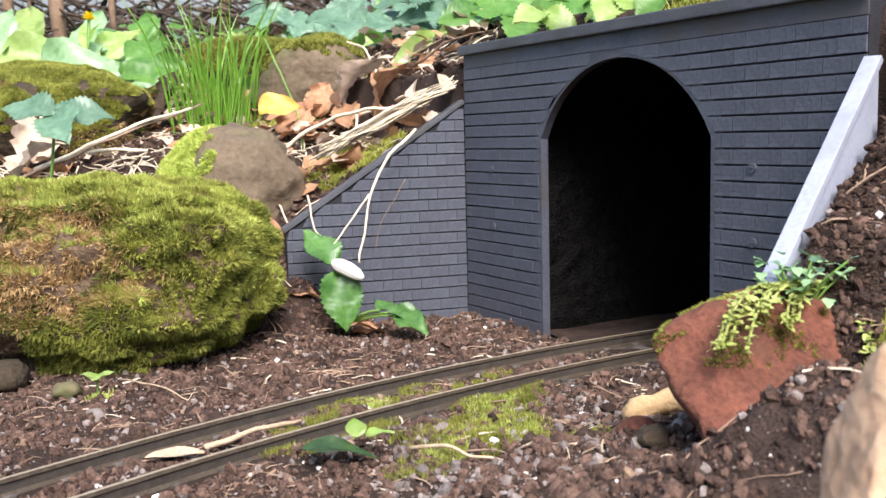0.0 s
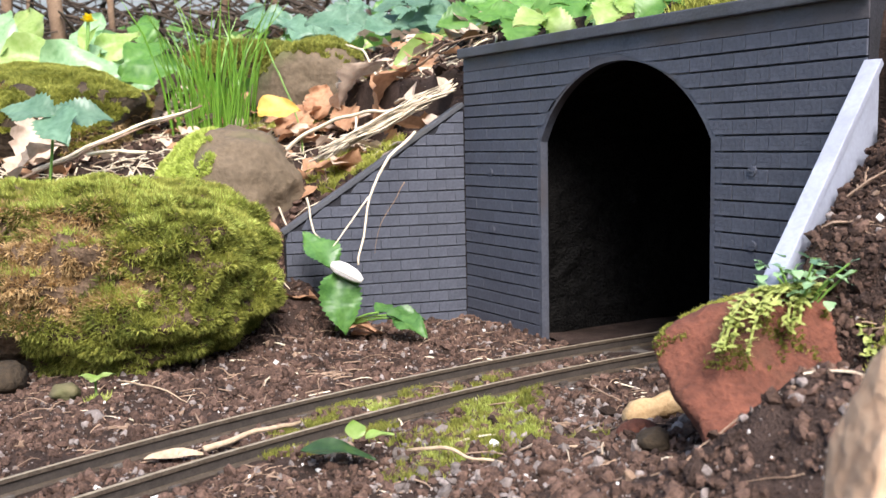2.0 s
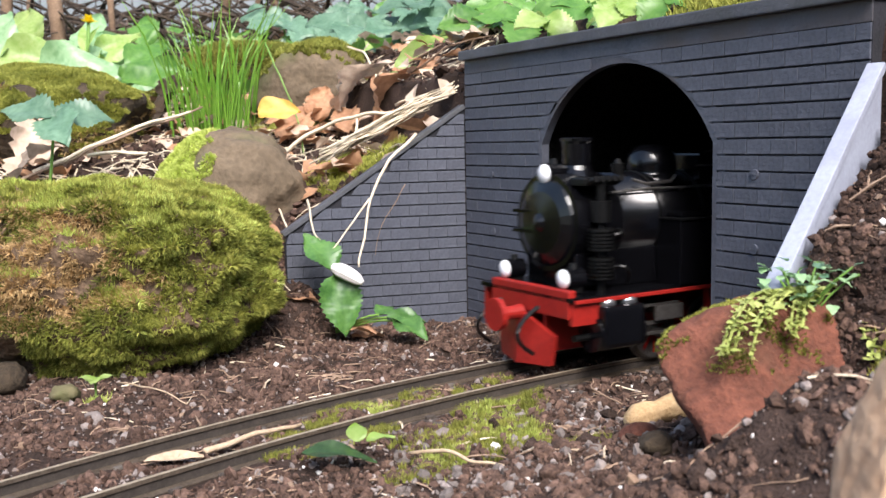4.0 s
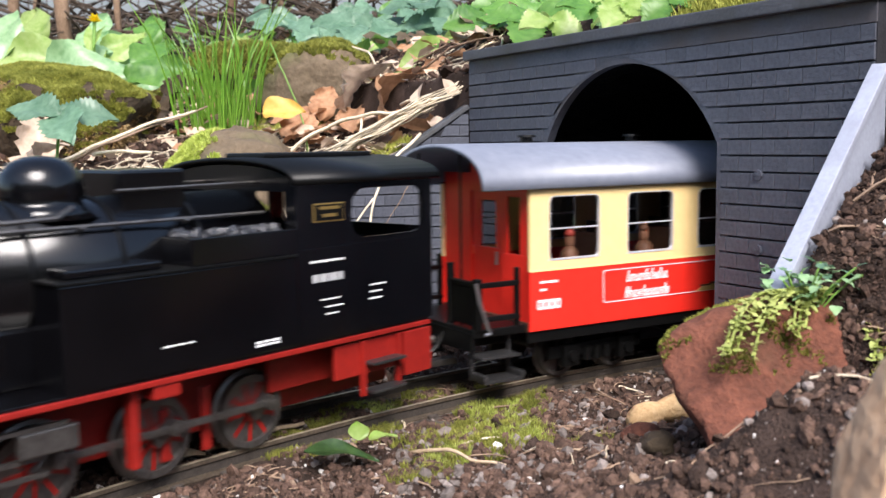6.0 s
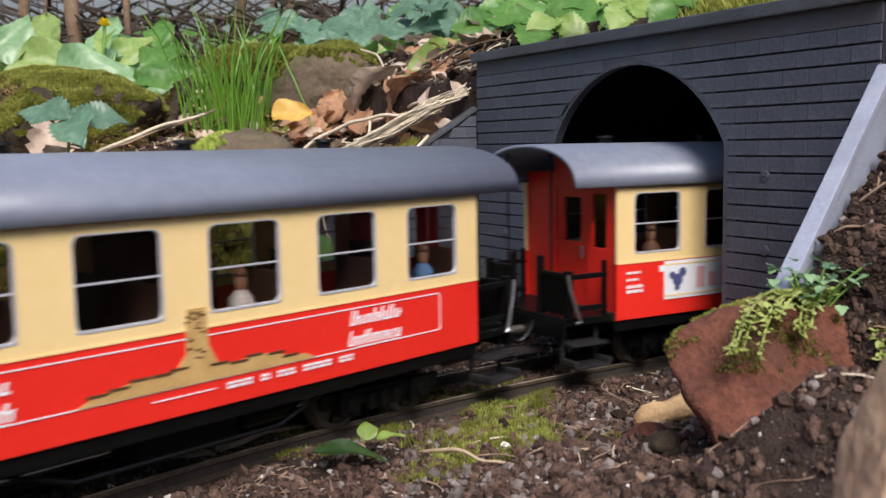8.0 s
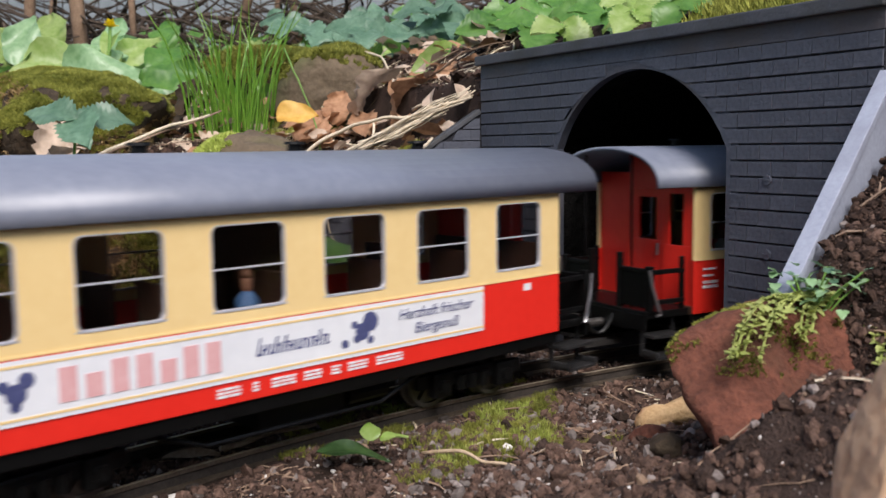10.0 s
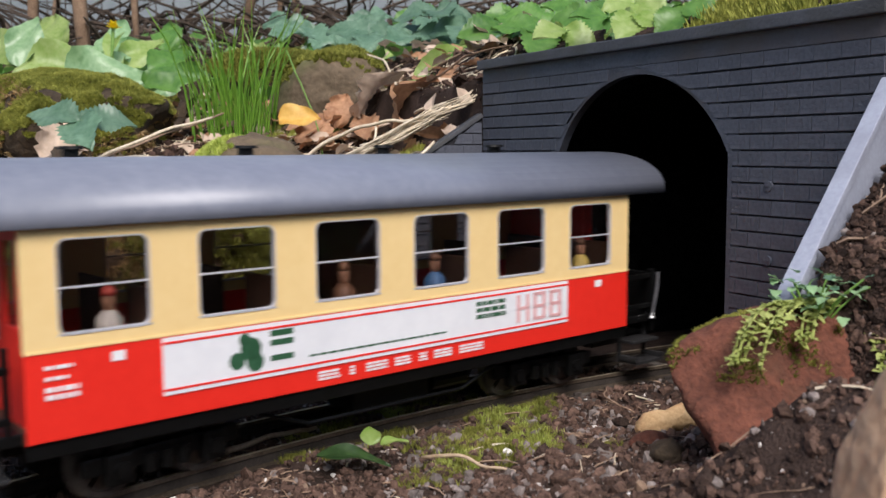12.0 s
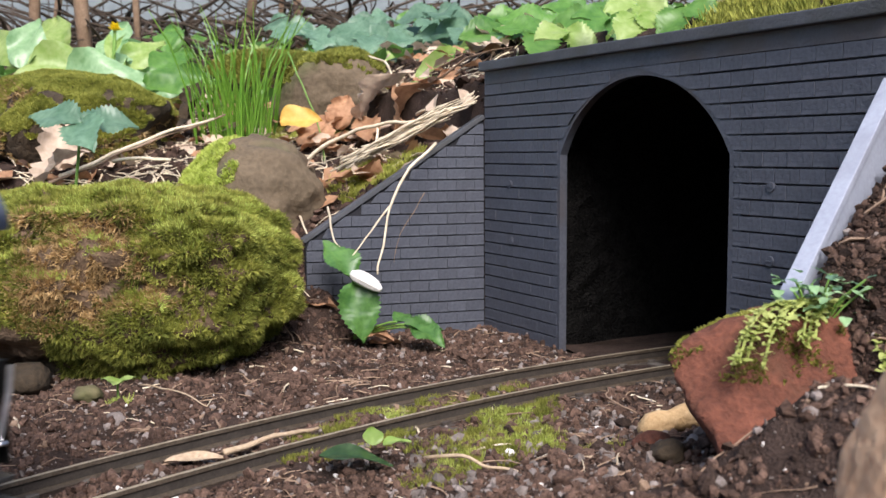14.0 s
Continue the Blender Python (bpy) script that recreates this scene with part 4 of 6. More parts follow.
def make_engine():
    rng = random.Random(21)
    e = empty("steam_locomotive", "black model steam tank locomotive with red frame", "locomotive")
    # red frame and footplate
    bm = bmesh.new()
    for s in (-1, 1):
        B(bm, -0.195, 0.098, s * 0.0155, s * 0.0185, 0.012, 0.046, 0.0006)
        B(bm, -0.197, -0.098, s * 0.031, s * 0.034, 0.026, 0.046, 0.0006)
    part("main_frame", bm, M_LRED, e, "red main frame plates")
    for s in (-1, 1):
        bm = box(-0.197, 0.1, s * 0.049, s * 0.0508, 0.0468, 0.0492, 0.0004)
        part("valance", bm, M_LRED, e, "red footplate edge")
    part("footplate", box(-0.197, 0.102, -0.049, 0.049, 0.0475, 0.0505, 0.0004), M_LBLACK, e)
    # front beam, plough and buffer
    bm = box(0.096, 0.102, -0.036, 0.046, 0.037, 0.0545, 0.001)
    for s in (-1, 1):
        B(bm, 0.078, 0.1, s * 0.044, s * 0.048, 0.033, 0.047, 0.0005)
    beam = part("buffer_beam", bm, M_LRED, e, "red buffer beam")
    bm = bmesh.new()
    for s in (-1, 1):
        v = [bm.verts.new(p) for p in ((0.1, s * 0.03, 0.024), (0.106, 0, 0.038), (0.108, 0, 0.004), (0.101, s * 0.026, 0.005), (0.097, s * 0.03, 0.024), (0.103, 0, 0.038), (0.105, 0, 0.004), (0.098, s * 0.026, 0.005))]
        for q in ((0, 1, 2, 3), (7, 6, 5, 4), (0, 4, 5, 1), (3, 2, 6, 7), (0, 3, 7, 4)):
            bm.faces.new([v[k] for k in q])
    bmesh.ops.recalc_face_normals(bm, faces=bm.faces)
    part("plough", bm, M_LRED, e, "red snow plough")
    bm = cyl((0.104, 0, 0.0365), (0.121, 0, 0.0365), 0.005, 0.0035, 14)
    C(bm, (0.121, 0, 0.0365), (0.125, 0, 0.0365), 0.0105, 0.0105, 18)
    part("buffer", bm, M_LRED, e, "red centre buffer")
    bm = bmesh.new()
    for s in (-1, 1):
        tube(bm, bend((0.105, s * 0.02, 0.042), (0.112, s * 0.024, 0.014), (0.014, 0, 0), 8), 0.0015, 6)
    part("brake_hose", bm, M_LBLACK2, e)
    bm = bmesh.new()
    C(bm, (0.094, 0.041, 0.024), (0.062, 0.041, 0.024), 0.0022, seg=8)
    part("piston_tail", bm, M_LBLACK2, e)
    # lamps
    for x, y, z, r in ((0.0935, 0.035, 0.0605, 0.0068), (0.0935, -0.027, 0.0605, 0.0068), (0.081, 0, 0.1235, 0.0072)):
        lamp = part("headlamp", cyl((x - 0.010, y, z), (x + 0.0035, y, z), r * 0.92, r, 18), M_LBLACK, e)
        bm = lathe(bmesh.new(), [(r * 0.9, 0), (r * 0.85, 0.001), (r * 0.4, 0.0026), (0.0004, 0.003)], (x + 0.0035, y, z), 18, Matrix.Rotation(math.pi / 2, 4, "Y"))
        part("lens", bm, M_LENS, lamp, "clear lamp lens", True)
        bm = cyl((x - 0.004, y, z + r * 0.8), (x - 0.004, y, z + r * 1.35), 0.003, 0.0022, 10)
        B(bm, x - 0.009, x + 0.001, y - 0.003, y + 0.003, z - r * 1.35, z - r * 0.8)
        part("lamp_bracket", bm, M_LBLACK2, lamp)
    # boiler, smokebox, domes, chimney
    part("boiler", cyl((0.052, 0, 0.0925), (-0.11, 0, 0.0925), 0.0305, seg=48), M_LBLACK, e, smooth=True)
    bm = cyl((0.083, 0, 0.0925), (0.046, 0, 0.0925), 0.0318, seg=48)
    part("smokebox", bm, M_LBLACK, e)
    bm = lathe(bmesh.new(), [(0.0285, 0), (0.0275, 0.0015), (0.02, 0.0045), (0.006, 0.006), (0.003, 0.009), (0.0005, 0.0095)], (0.083, 0, 0.0925), 28, Matrix.Rotation(math.pi / 2, 4, "Y"))
    B(bm, 0.083, 0.0885, -0.03, -0.005, 0.098, 0.1)
    B(bm, 0.083, 0.0885, -0.03, -0.005, 0.085, 0.087)
    part("smokebox_door", bm, M_LBLACK, e, smooth=False)
    bm = bmesh.new()
    for x in (0.045, 0.012, -0.028, -0.068):
        C(bm, (x, 0, 0.0925), (x + 0.002, 0, 0.0925), 0.0312, seg=40)
    part("boiler_band", bm, M_LBLACK2, e)
    part("saddle", box(-0.1, 0.08, -0.026, 0.026, 0.0505, 0.075, 0.002), M_LBLACK, e)
    bm = lathe(bmesh.new(), [(0.014, 0.0), (0.0105, 0.004), (0.0092, 0.007), (0.0095, 0.021), (0.0108, 0.0225), (0.0108, 0.0245), (0.0092, 0.025), (0.0085, 0.0245), (0.008, 0.01)], (0.058, 0, 0.1215), 24)
    part("chimney", bm, M_LBLACK, e, smooth=False)
    bm = lathe(bmesh.new(), [(0.025, -0.004), (0.018, 0.001), (0.0162, 0.003), (0.0172, 0.0055), (0.0172, 0.0095), (0.0162, 0.0145), (0.0125, 0.0192), (0.007, 0.0216), (0.0005, 0.0224)], (-0.0075, 0, 0.119), 32)
    part("steam_dome", bm, M_LBLACK, e, smooth=True)
    part("sand_box", box(-0.0665, -0.0345, -0.018, 0.018, 0.115, 0.1345, 0.0015), M_LBLACK, e)
    bm = cyl((0.028, 0.006, 0.121), (0.028, 0.006, 0.129), 0.004, 0.0045, 12)
    C(bm, (0.028, 0.006, 0.129), (0.028, 0.006, 0.132), 0.0025, 0.0015, 10)
    part("safety_valve", bm, M_LBLACK2, e)
    bm = bmesh.new()
    for s in (-1, 1):
        tube(bm, [(0.055, s * 0.0265, 0.111), (0.02, s * 0.0268, 0.1125), (-0.03, s * 0.0268, 0.1125), (-0.104, s * 0.0268, 0.1125)], 0.0009, 6)
        tube(bm, [(-0.01, s * 0.02, 0.12), (0.0, s * 0.026, 0.1165), (0.022, s * 0.0265, 0.1158), (0.032, s * 0.024, 0.119)], 0.0011, 6)
        for x in (0.04, -0.01, -0.06):
            C(bm, (x, s * 0.025, 0.1108), (x, s * 0.028, 0.1125), 0.0012, seg=8)
        tube(bm, [(-0.03, s * 0.02, 0.126), (-0.104, s * 0.02, 0.1268)], 0.0007, 6)
    part("hand_rail", bm, M_DARKSTEEL, e)
    # air pump
    bm = bmesh.new()
    for z0, z1, r in ((0.058, 0.072, 0.0072), (0.076, 0.09, 0.0075), (0.094, 0.107, 0.0062)):
        C(bm, (0.068, 0.036, z0), (0.068, 0.036, z1), r, seg=18)
        n = 6
        for k in range(n):
            z = z0 + (z1 - z0) * (k + 0.5) / n
            if z0 < 0.09:
                C(bm, (0.068, 0.036, z - 0.0006), (0.068, 0.036, z + 0.0006), r + 0.0012, seg=18)
    C(bm, (0.068, 0.036, 0.0505), (0.068, 0.036, 0.12), 0.003, seg=10)
    for k in range(5):
        C(bm, (0.055 + 0.005 * k, 0.033, 0.118), (0.055 + 0.005 * k, 0.040, 0.121), 0.0022, seg=8)
    B(bm, 0.052, 0.08, 0.02, 0.034, 0.1165, 0.1215, 0.001)
    tube(bm, bend((0.062, 0.042, 0.066), (0.05, 0.04, 0.055), (0, 0.006, 0.004), 6), 0.0013, 6)
    tube(bm, bend((0.062, 0.042, 0.086), (0.05, 0.03, 0.088), (0, 0.006, 0.0), 6), 0.0013, 6)
    part("air_pump", bm, M_LBLACK2, e, "ribbed black air pump")
    # side tanks, bunker, coal
    for s in (-1, 1):
        bm = box(-0.104, 0.0135, s * 0.0275, s * 0.05, 0.0505, 0.0925, 0.0008)
        part("side_tank", bm, M_LBLACK, e)
        part("tank_lip", box(-0.104, 0.0145, s * 0.0265, s * 0.0512, 0.0925, 0.0937, 0.0003), M_LBLACK2, e)
        part("tank_filler", box(-0.035, 0.008, s * 0.03, s * 0.0445, 0.0937, 0.0975, 0.001), M_LBLACK, e)
        part("coal_bunker", box(-0.104, -0.046, s * 0.0485, s * 0.05, 0.0937, 0.1055, 0.0004), M_LBLACK, e)
        part("bunker_end", box(-0.0475, -0.046, s * 0.027, s * 0.0485, 0.0937, 0.1055, 0.0003), M_LBLACK, e)
        bm = bmesh.new()
        for _ in range(70):
            x, y = rng.uniform(-0.102, -0.05), s * rng.uniform(0.03, 0.0475)
            r = rng.uniform(0.0016, 0.0032)
            bmesh.ops.create_icosphere(bm, subdivisions=1, radius=r, matrix=Matrix.Translation((x, y, 0.104 + rng.uniform(-0.001, 0.0025))) @ Euler((rng.random() * 6, rng.random() * 6, 0)).to_matrix().to_4x4() @ Matrix.Diagonal((1, 1.2, 0.7, 1)))
        part("coal", bm, M_COAL, e, "small glossy lumps of coal")
    # cab
    x0, x1 = -0.2, -0.104
    for s in (-1, 1):
        y0, y1 = s * 0.0485, s * 0.05
        side = part("cab_side", box(x0, x1, y0, y1, 0.0505, 0.0955, 0.0004), M_LBLACK, e)
        openings = ((-0.1945, -0.1395),) if s > 0 else ((-0.192, -0.18), (-0.171, -0.157), (-0.151, -0.143))
        for a, b in zip((x0,) + tuple(q[1] for q in openings), tuple(q[0] for q in openings) + (x1,)):
            part("cab_pillar", box(a, b, y0, y1, 0.0955, 0.1235), M_LBLACK, side)
        part("cab_eave", box(x0, x1, y0, y1, 0.1235, 0.1285), M_LBLACK, side)
        for a, b in openings:
            h = min(0.0125, (b - a) / 2)
            inner = rounded_rect(a + 0.0006, b - 0.0006, 0.098, 0.1225, h * 0.7)
            part("window_surround", ring(bmesh.new(), square_loop(a, b, 0.0955, 0.1235, inner), inner, y0 - s * 0.0002, y1 - s * 0.0002), M_LBLACK, side)
        bm = box(-0.1345, -0.1145, y1, y1 + s * 0.0006, 0.1075, 0.1165, 0.0002)
        plate = part("name_plate", bm, M_BRASS, side, "brass edged black name plate")
        bm = bmesh.new()
        for k, w in ((0, 0.013), (1, 0.009)):
            B(bm, -0.1245 - w / 2, -0.1245 + w / 2, y1 + s * 0.0008, y1 + s * 0.0011, 0.1135 - 0.0036 * k, 0.1150 - 0.0036 * k)
        part("plate_field", box(-0.1338, -0.1152, y1 + s * 0.0006, y1 + s * 0.0008, 0.1082, 0.1158), M_LBLACK2, plate, "black plate field")
        part("plate_lettering", bm, M_BRASS, plate, "brass lettering bars")
        bm = bmesh.new()
        for xx, z, w, h in ((-0.112, 0.0895, 0.022, 0.0016), (-0.118, 0.0705, 0.013, 0.001), (-0.121, 0.0668, 0.012, 0.001), (-0.121, 0.0633, 0.008, 0.001), (-0.152, 0.074, 0.011, 0.0012), (-0.152, 0.0705, 0.008, 0.0012), (-0.151, 0.067, 0.009, 0.0012)):
            bars(bm, xx, z, w, h, y1 if s > 0 else y1 - 0.0004, 1, rng)
        part("cab_lettering", bm, M_WHITE, side, "small white lettering bars")
        bm = bars(bmesh.new(), -0.113, 0.0832, 0.020, 0.0058, y1 if s > 0 else y1 - 0.0004, 1, rng)
        part("number_bars", bm, M_GREY, side, "grey number reduced to bars")
        bm = bmesh.new()
        bars(bm, -0.078, 0.0565, 0.014, 0.003, s * 0.05 if s > 0 else s * 0.0504, 2, rng)
        bars(bm, -0.03, 0.0625, 0.016, 0.001, s * 0.05 if s > 0 else s * 0.0504, 1, rng)
        part("tank_lettering", bm, M_WHITE, e, "small white lettering bars")
        part("cab_step", box(-0.196, -0.128, s * 0.046, s * 0.0485, 0.028, 0.0455, 0.0005), M_LRED, e, "red cab step plate")
        for z in (0.0185, 0.033):
            part("step_tread", box(-0.172, -0.148, s * 0.0475, s * 0.056, z, z + 0.0016, 0.0004), M_STEP, e)
        for x in (-0.1735, -0.1475):
            part("step_hanger", box(x, x + 0.0022, s * 0.0475, s * 0.0505, 0.017, 0.0455, 0.0003), M_LRED, e)
        part("corner_plate", box(-0.197, -0.176, s * 0.0485, s * 0.051, 0.022, 0.0455, 0.0005), M_LRED, e)
    for x in (x0, x1 - 0.0015):
        part("cab_end", box(x, x + 0.0015, -0.0485, 0.0485, 0.0505, 0.1, 0.0003), M_LBLACK, e)
        for y0, y1 in ((-0.0485, -0.044), (0.044, 0.0485)) if x == x0 else ((-0.0485, -0.042), (-0.02, 0.02), (0.042, 0.0485)):
            part("cab_end_post", box(x, x + 0.0015, y0, y1, 0.1, 0.1225), M_LBLACK, e)
        bm = bmesh.new()
        n, pts = 16, []
        for i in range(n + 1):
            a = math.pi * i / n
            pts.append((0.0485 * math.cos(a), 0.1245 + 0.0105 * math.sin(a) ** 0.8))
        pts = [(0.0485, 0.1225)] + pts + [(-0.0485, 0.1225)]
        va = [bm.verts.new((x, y, z)) for y, z in pts]
        vb = [bm.verts.new((x + 0.0015, y, z)) for y, z in pts]
        bm.faces.new(va)
        bm.faces.new(vb[::-1])
        for i in range(len(pts)):
            j = (i + 1) % len(pts)
            bm.faces.new((va[i], va[j], vb[j], vb[i]))
        bmesh.ops.recalc_face_normals(bm, faces=bm.faces)
        part("cab_gable", bm, M_LBLACK, e)
    roof = part("cab_roof", make_roof(0.0515, 0.1385, 0.126, 0.0535, 0.0015), M_LBLACK2, e, "black curved cab roof", True)
    roof.location = (-0.1525, 0, 0)
    part("roof_hatch", box(-0.19, -0.115, -0.016, 0.016, 0.1375, 0.1405, 0.001), M_LBLACK2, roof).location = (0.1525, 0, 0)
    # cylinders, slide bars, rods
    for s in (-1, 1):
        bm = box(0.0475, 0.0805, s * 0.034, s * 0.0545, 0.0175, 0.044, 0.003)
        C(bm, (0.046, s * 0.0425, 0.026), (0.0825, s * 0.0425, 0.026), 0.0115, seg=20)
        part("cylinder", bm, M_LBLACK, e)
        bm = bmesh.new()
        for x in (0.056, 0.073):
            lathe(bm, [(0.0065, 0), (0.0062, 0.003), (0.004, 0.0052), (0.0005, 0.006)], (x, s * 0.046, 0.0435), 14)
        part("valve_cap", bm, M_STEEL, e, "bright steel valve caps", True)
        bm = bmesh.new()
        B(bm, 0.018, 0.048, s * 0.0405, s * 0.0425, 0.0262, 0.0282)
        B(bm, 0.018, 0.048, s * 0.0405, s * 0.0425, 0.0195, 0.0212)
        B(bm, 0.01, 0.048, s * 0.043, s * 0.045, 0.0385, 0.0402)
        B(bm, 0.006, 0.03, s * 0.0425, s * 0.0455, 0.0285, 0.0385, 0.001)
        part("slide_bars", bm, M_DARKSTEEL, e)
        bm = bmesh.new()
        B(bm, -0.0205, -0.0165, s * 0.040, s * 0.0455, 0.0125, 0.0455, 0.0006)
        B(bm, -0.038, -0.025, s * 0.040, s * 0.05, 0.0405, 0.047, 0.001)
        part("rod_bracket", bm, M_LRED, e, "red bracket")
    wheels = [engine_axle(e, x) for x in (0.016, -0.038, -0.091)]
    rods = []
    for s in (-1, 1):
        bm = bmesh.new()
        B(bm, -0.091, 0.016, s * 0.0345, s * 0.0362, -0.0016, 0.0016, 0.0004)
        for x in (0.016, -0.038, -0.091):
            C(bm, (x, s * 0.0340, 0), (x, s * 0.0375, 0), 0.0036, seg=14)
        rods.append(part("coupling_rod", bm, M_DARKSTEEL, e, "dark steel coupling rod"))
    bm = bmesh.new()
    for s in (-1, 1):
        B(bm, -0.045, -0.04, s * 0.028, s * 0.03, 0.006, 0.03, 0.001)
        B(bm, -0.067, -0.062, s * 0.028, s * 0.03, 0.006, 0.036, 0.001)
    part("brake_hanger", bm, M_LRED, e)
    bm = cyl((-0.197, 0, 0.026), (-0.2195, 0, 0.026), 0.0035, seg=12)
    C(bm, (-0.2185, 0, 0.026), (-0.2225, 0, 0.026), 0.0085, seg=16)
    C(bm, (-0.2, 0, 0.055), (-0.2085, 0, 0.055), 0.0075, seg=18)
    part("rear_coupling", bm, M_DARKSTEEL, e)
    return e, wheels, rods


engine, engine_wheels, engine_rods = make_engine()
COACH_LABELS = {1: "red and cream model coach with a printed tan hill", 2: "red and cream model coach with a slogan board", 3: "red and cream model coach with a green emblem board"}
coaches = [make_coach(k, COACH_LABELS[k], random.Random(30 + k)) for k in (1, 2, 3)]

# ---------- stones and moss ----------
def rock_mesh(radii, seed, sub=5, boxy=1.0, under=0.0, rough=0.16, cuts=9, cut_lo=0.72, cut_hi=0.95, fine=0.03):
    rng = random.Random(seed)
    bm = bmesh.new()
    bmesh.ops.create_icosphere(bm, subdivisions=sub, radius=1)
    planes = []
    for _ in range(cuts):
        n = Vector((rng.gauss(0, 1), rng.gauss(0, 1), rng.gauss(0, 1))).normalized()
        planes.append((n, rng.uniform(cut_lo, cut_hi)))
    o = Vector((seed * 3.1, seed * 1.7, 0))
    for v in bm.verts:
        p = Vector([math.copysign(abs(c) ** boxy, c) for c in v.co])
        for n, d in planes:
            k = p.dot(n) - d
            if k > 0:
                p -= n * k * 0.9
        if p.z < -0.25 and under:
            k = 1 - under * (-0.25 - p.z) / 0.75
            p.x, p.y = p.x * k, p.y * k
        p *= 1 + rough * fbm(p + o, 1.3, 3) + fine * fbm(p + o, 6, 3)
        v.co = Vector((p.x * radii[0], p.y * radii[1], p.z * radii[2]))
    return bm


def rock(name, at, radii, turn, seed, material, label, parts=False, tilt=(0, 0), **kw):
    bm = rock_mesh(radii, seed, **kw)
    m = pose(at[0], at[1], at[2], tilt[0], tilt[1], turn)
    bm.transform(m)
    if parts:
        ob = empty(name, label, "stone")
        st = part("stone", bm, material, ob, smooth=True)
        return ob, st.data
    ob = thing(name, bm, material, label, "stone", smooth=True)
    return ob, ob.data


def fuzz(name, me, parent, material, count, size, mask, seed, label="", lean=0.6, width=0.28, kind="stuff", blades=3):
    """Moss: tufts of small blades on a mesh's faces where the mask lets them."""
    rng = np.random.default_rng(seed)
    n = len(me.vertices)
    co = np.empty(n * 3)
    me.vertices.foreach_get("co", co)
    co = co.reshape(-1, 3)
    me.calc_loop_triangles()
    tri = np.empty(len(me.loop_triangles) * 3, int)
    me.loop_triangles.foreach_get("vertices", tri)
    tri = tri.reshape(-1, 3)
    a, b, c = co[tri[:, 0]], co[tri[:, 1]], co[tri[:, 2]]
    cr = np.cross(b - a, c - a)
    area = np.linalg.norm(cr, axis=1)
    nn = cr / np.maximum(area, 1e-12)[:, None]
    pick = rng.choice(len(tri), count, p=area / area.sum())
    u, v = rng.random(count), rng.random(count)
    f = u + v > 1
    u[f], v[f] = 1 - u[f], 1 - v[f]
    p = a[pick] + (b - a)[pick] * u[:, None] + (c - a)[pick] * v[:, None]
    q = nn[pick]
    keep = np.array([mask(Vector(x), Vector(y)) for x, y in zip(p, q)])
    p, q = p[keep], q[keep]
    m = len(p)
    verts = np.empty((m, blades, 3, 3))
    for k in range(blades):
        d = q + rng.normal(0, lean, (m, 3)) + np.array([0, 0, 0.25])
        d /= np.linalg.norm(d, axis=1)[:, None]
        side = np.cross(d, rng.normal(0, 1, (m, 3)))
        side /= np.linalg.norm(side, axis=1)[:, None]
        h = size * rng.uniform(0.6, 1.4, (m, 1))
        verts[:, k, 0] = p - side * h * width - q * size * 0.2
        verts[:, k, 1] = p + side * h * width - q * size * 0.2
        verts[:, k, 2] = p + d * h
    mesh = bpy.data.meshes.new(name)
    t = m * blades
    mesh.from_pydata(verts.reshape(-1, 3).tolist(), [], np.arange(t * 3).reshape(-1, 3).tolist())
    mesh.materials.append(material)
    ob = new(name, mesh)
    ob.parent = parent
    return tagged(ob, label, kind=kind)


def patch(p, s, lo, off=0.0):
    return fbm((p.x + off, p.y, p.z), s, 3) > lo


# the large mossy boulder
boulder, bme = rock("mossy_boulder", (-0.223, -0.312, 0.047), (0.13, 0.094, 0.074), 60, 3, M_ROCKMOSS, "large boulder thickly covered with yellow-green and brown moss", True, cuts=7, cut_lo=0.85, cut_hi=1.05, rough=0.14, boxy=0.72, fine=0.1, under=0.4)


def boulder_dry(p):
    """How dry the moss is: a wide brown patch over the face, green round it."""
    w = ((p.x + 0.223) * 0.5 + (p.y + 0.312) * 0.866 - 0.012) / 0.062
    return 1.05 - w * w - ((p.z - 0.068) / 0.042) ** 2 + 1.1 * fbm(p, 26, 3)


def bare(p):
    """The lower end of the boulder that no moss covers."""
    return p.z < 0.034 + 0.02 * fbm(p, 40, 2) and (p.x + 0.223) * 0.5 + (p.y + 0.312) * 0.866 < -0.012


fuzz("moss", bme, boulder, M_MOSS, 130000, 0.0044, lambda p, n: p.z > -0.008 and not bare(p) and boulder_dry(p) < 0.45 and patch(p, 120, -0.3), 1, "yellow-green moss", width=0.13, lean=0.8)
# Patchy darker moss on the steep faces puts their shade into colour.
fuzz("dark_moss", bme, boulder, M_MOSSSHADE, 80000, 0.0046, lambda p, n: p.z > -0.012 and not bare(p) and n.z < 0.75 and patch(p, 30, -0.08, 6.0) and boulder_dry(p) < 0.85, 14, "dark green moss patches that carry the shade of the sides", width=0.13, lean=0.85)
fuzz("dry_moss", bme, boulder, M_MOSSDRY, 150000, 0.0044, lambda p, n: p.z > -0.006 and not bare(p) and n.z < 0.93 and boulder_dry(p) > 0.1 and patch(p, 70, -0.22) and patch(p, 160, -0.3), 2, "dry brown moss", width=0.12, lean=0.85)
# Paler moss on top and far edge paints in the sunlight there.
fuzz("bright_moss", bme, boulder, M_MOSSBRIGHT, 90000, 0.004, lambda p, n: p.z > 0.04 and (n.z > 0.5 or n.y > 0.5) and patch(p, 34, -0.1, 3.0), 3, "moss tips lightened where the sun falls", width=0.13, lean=0.8)

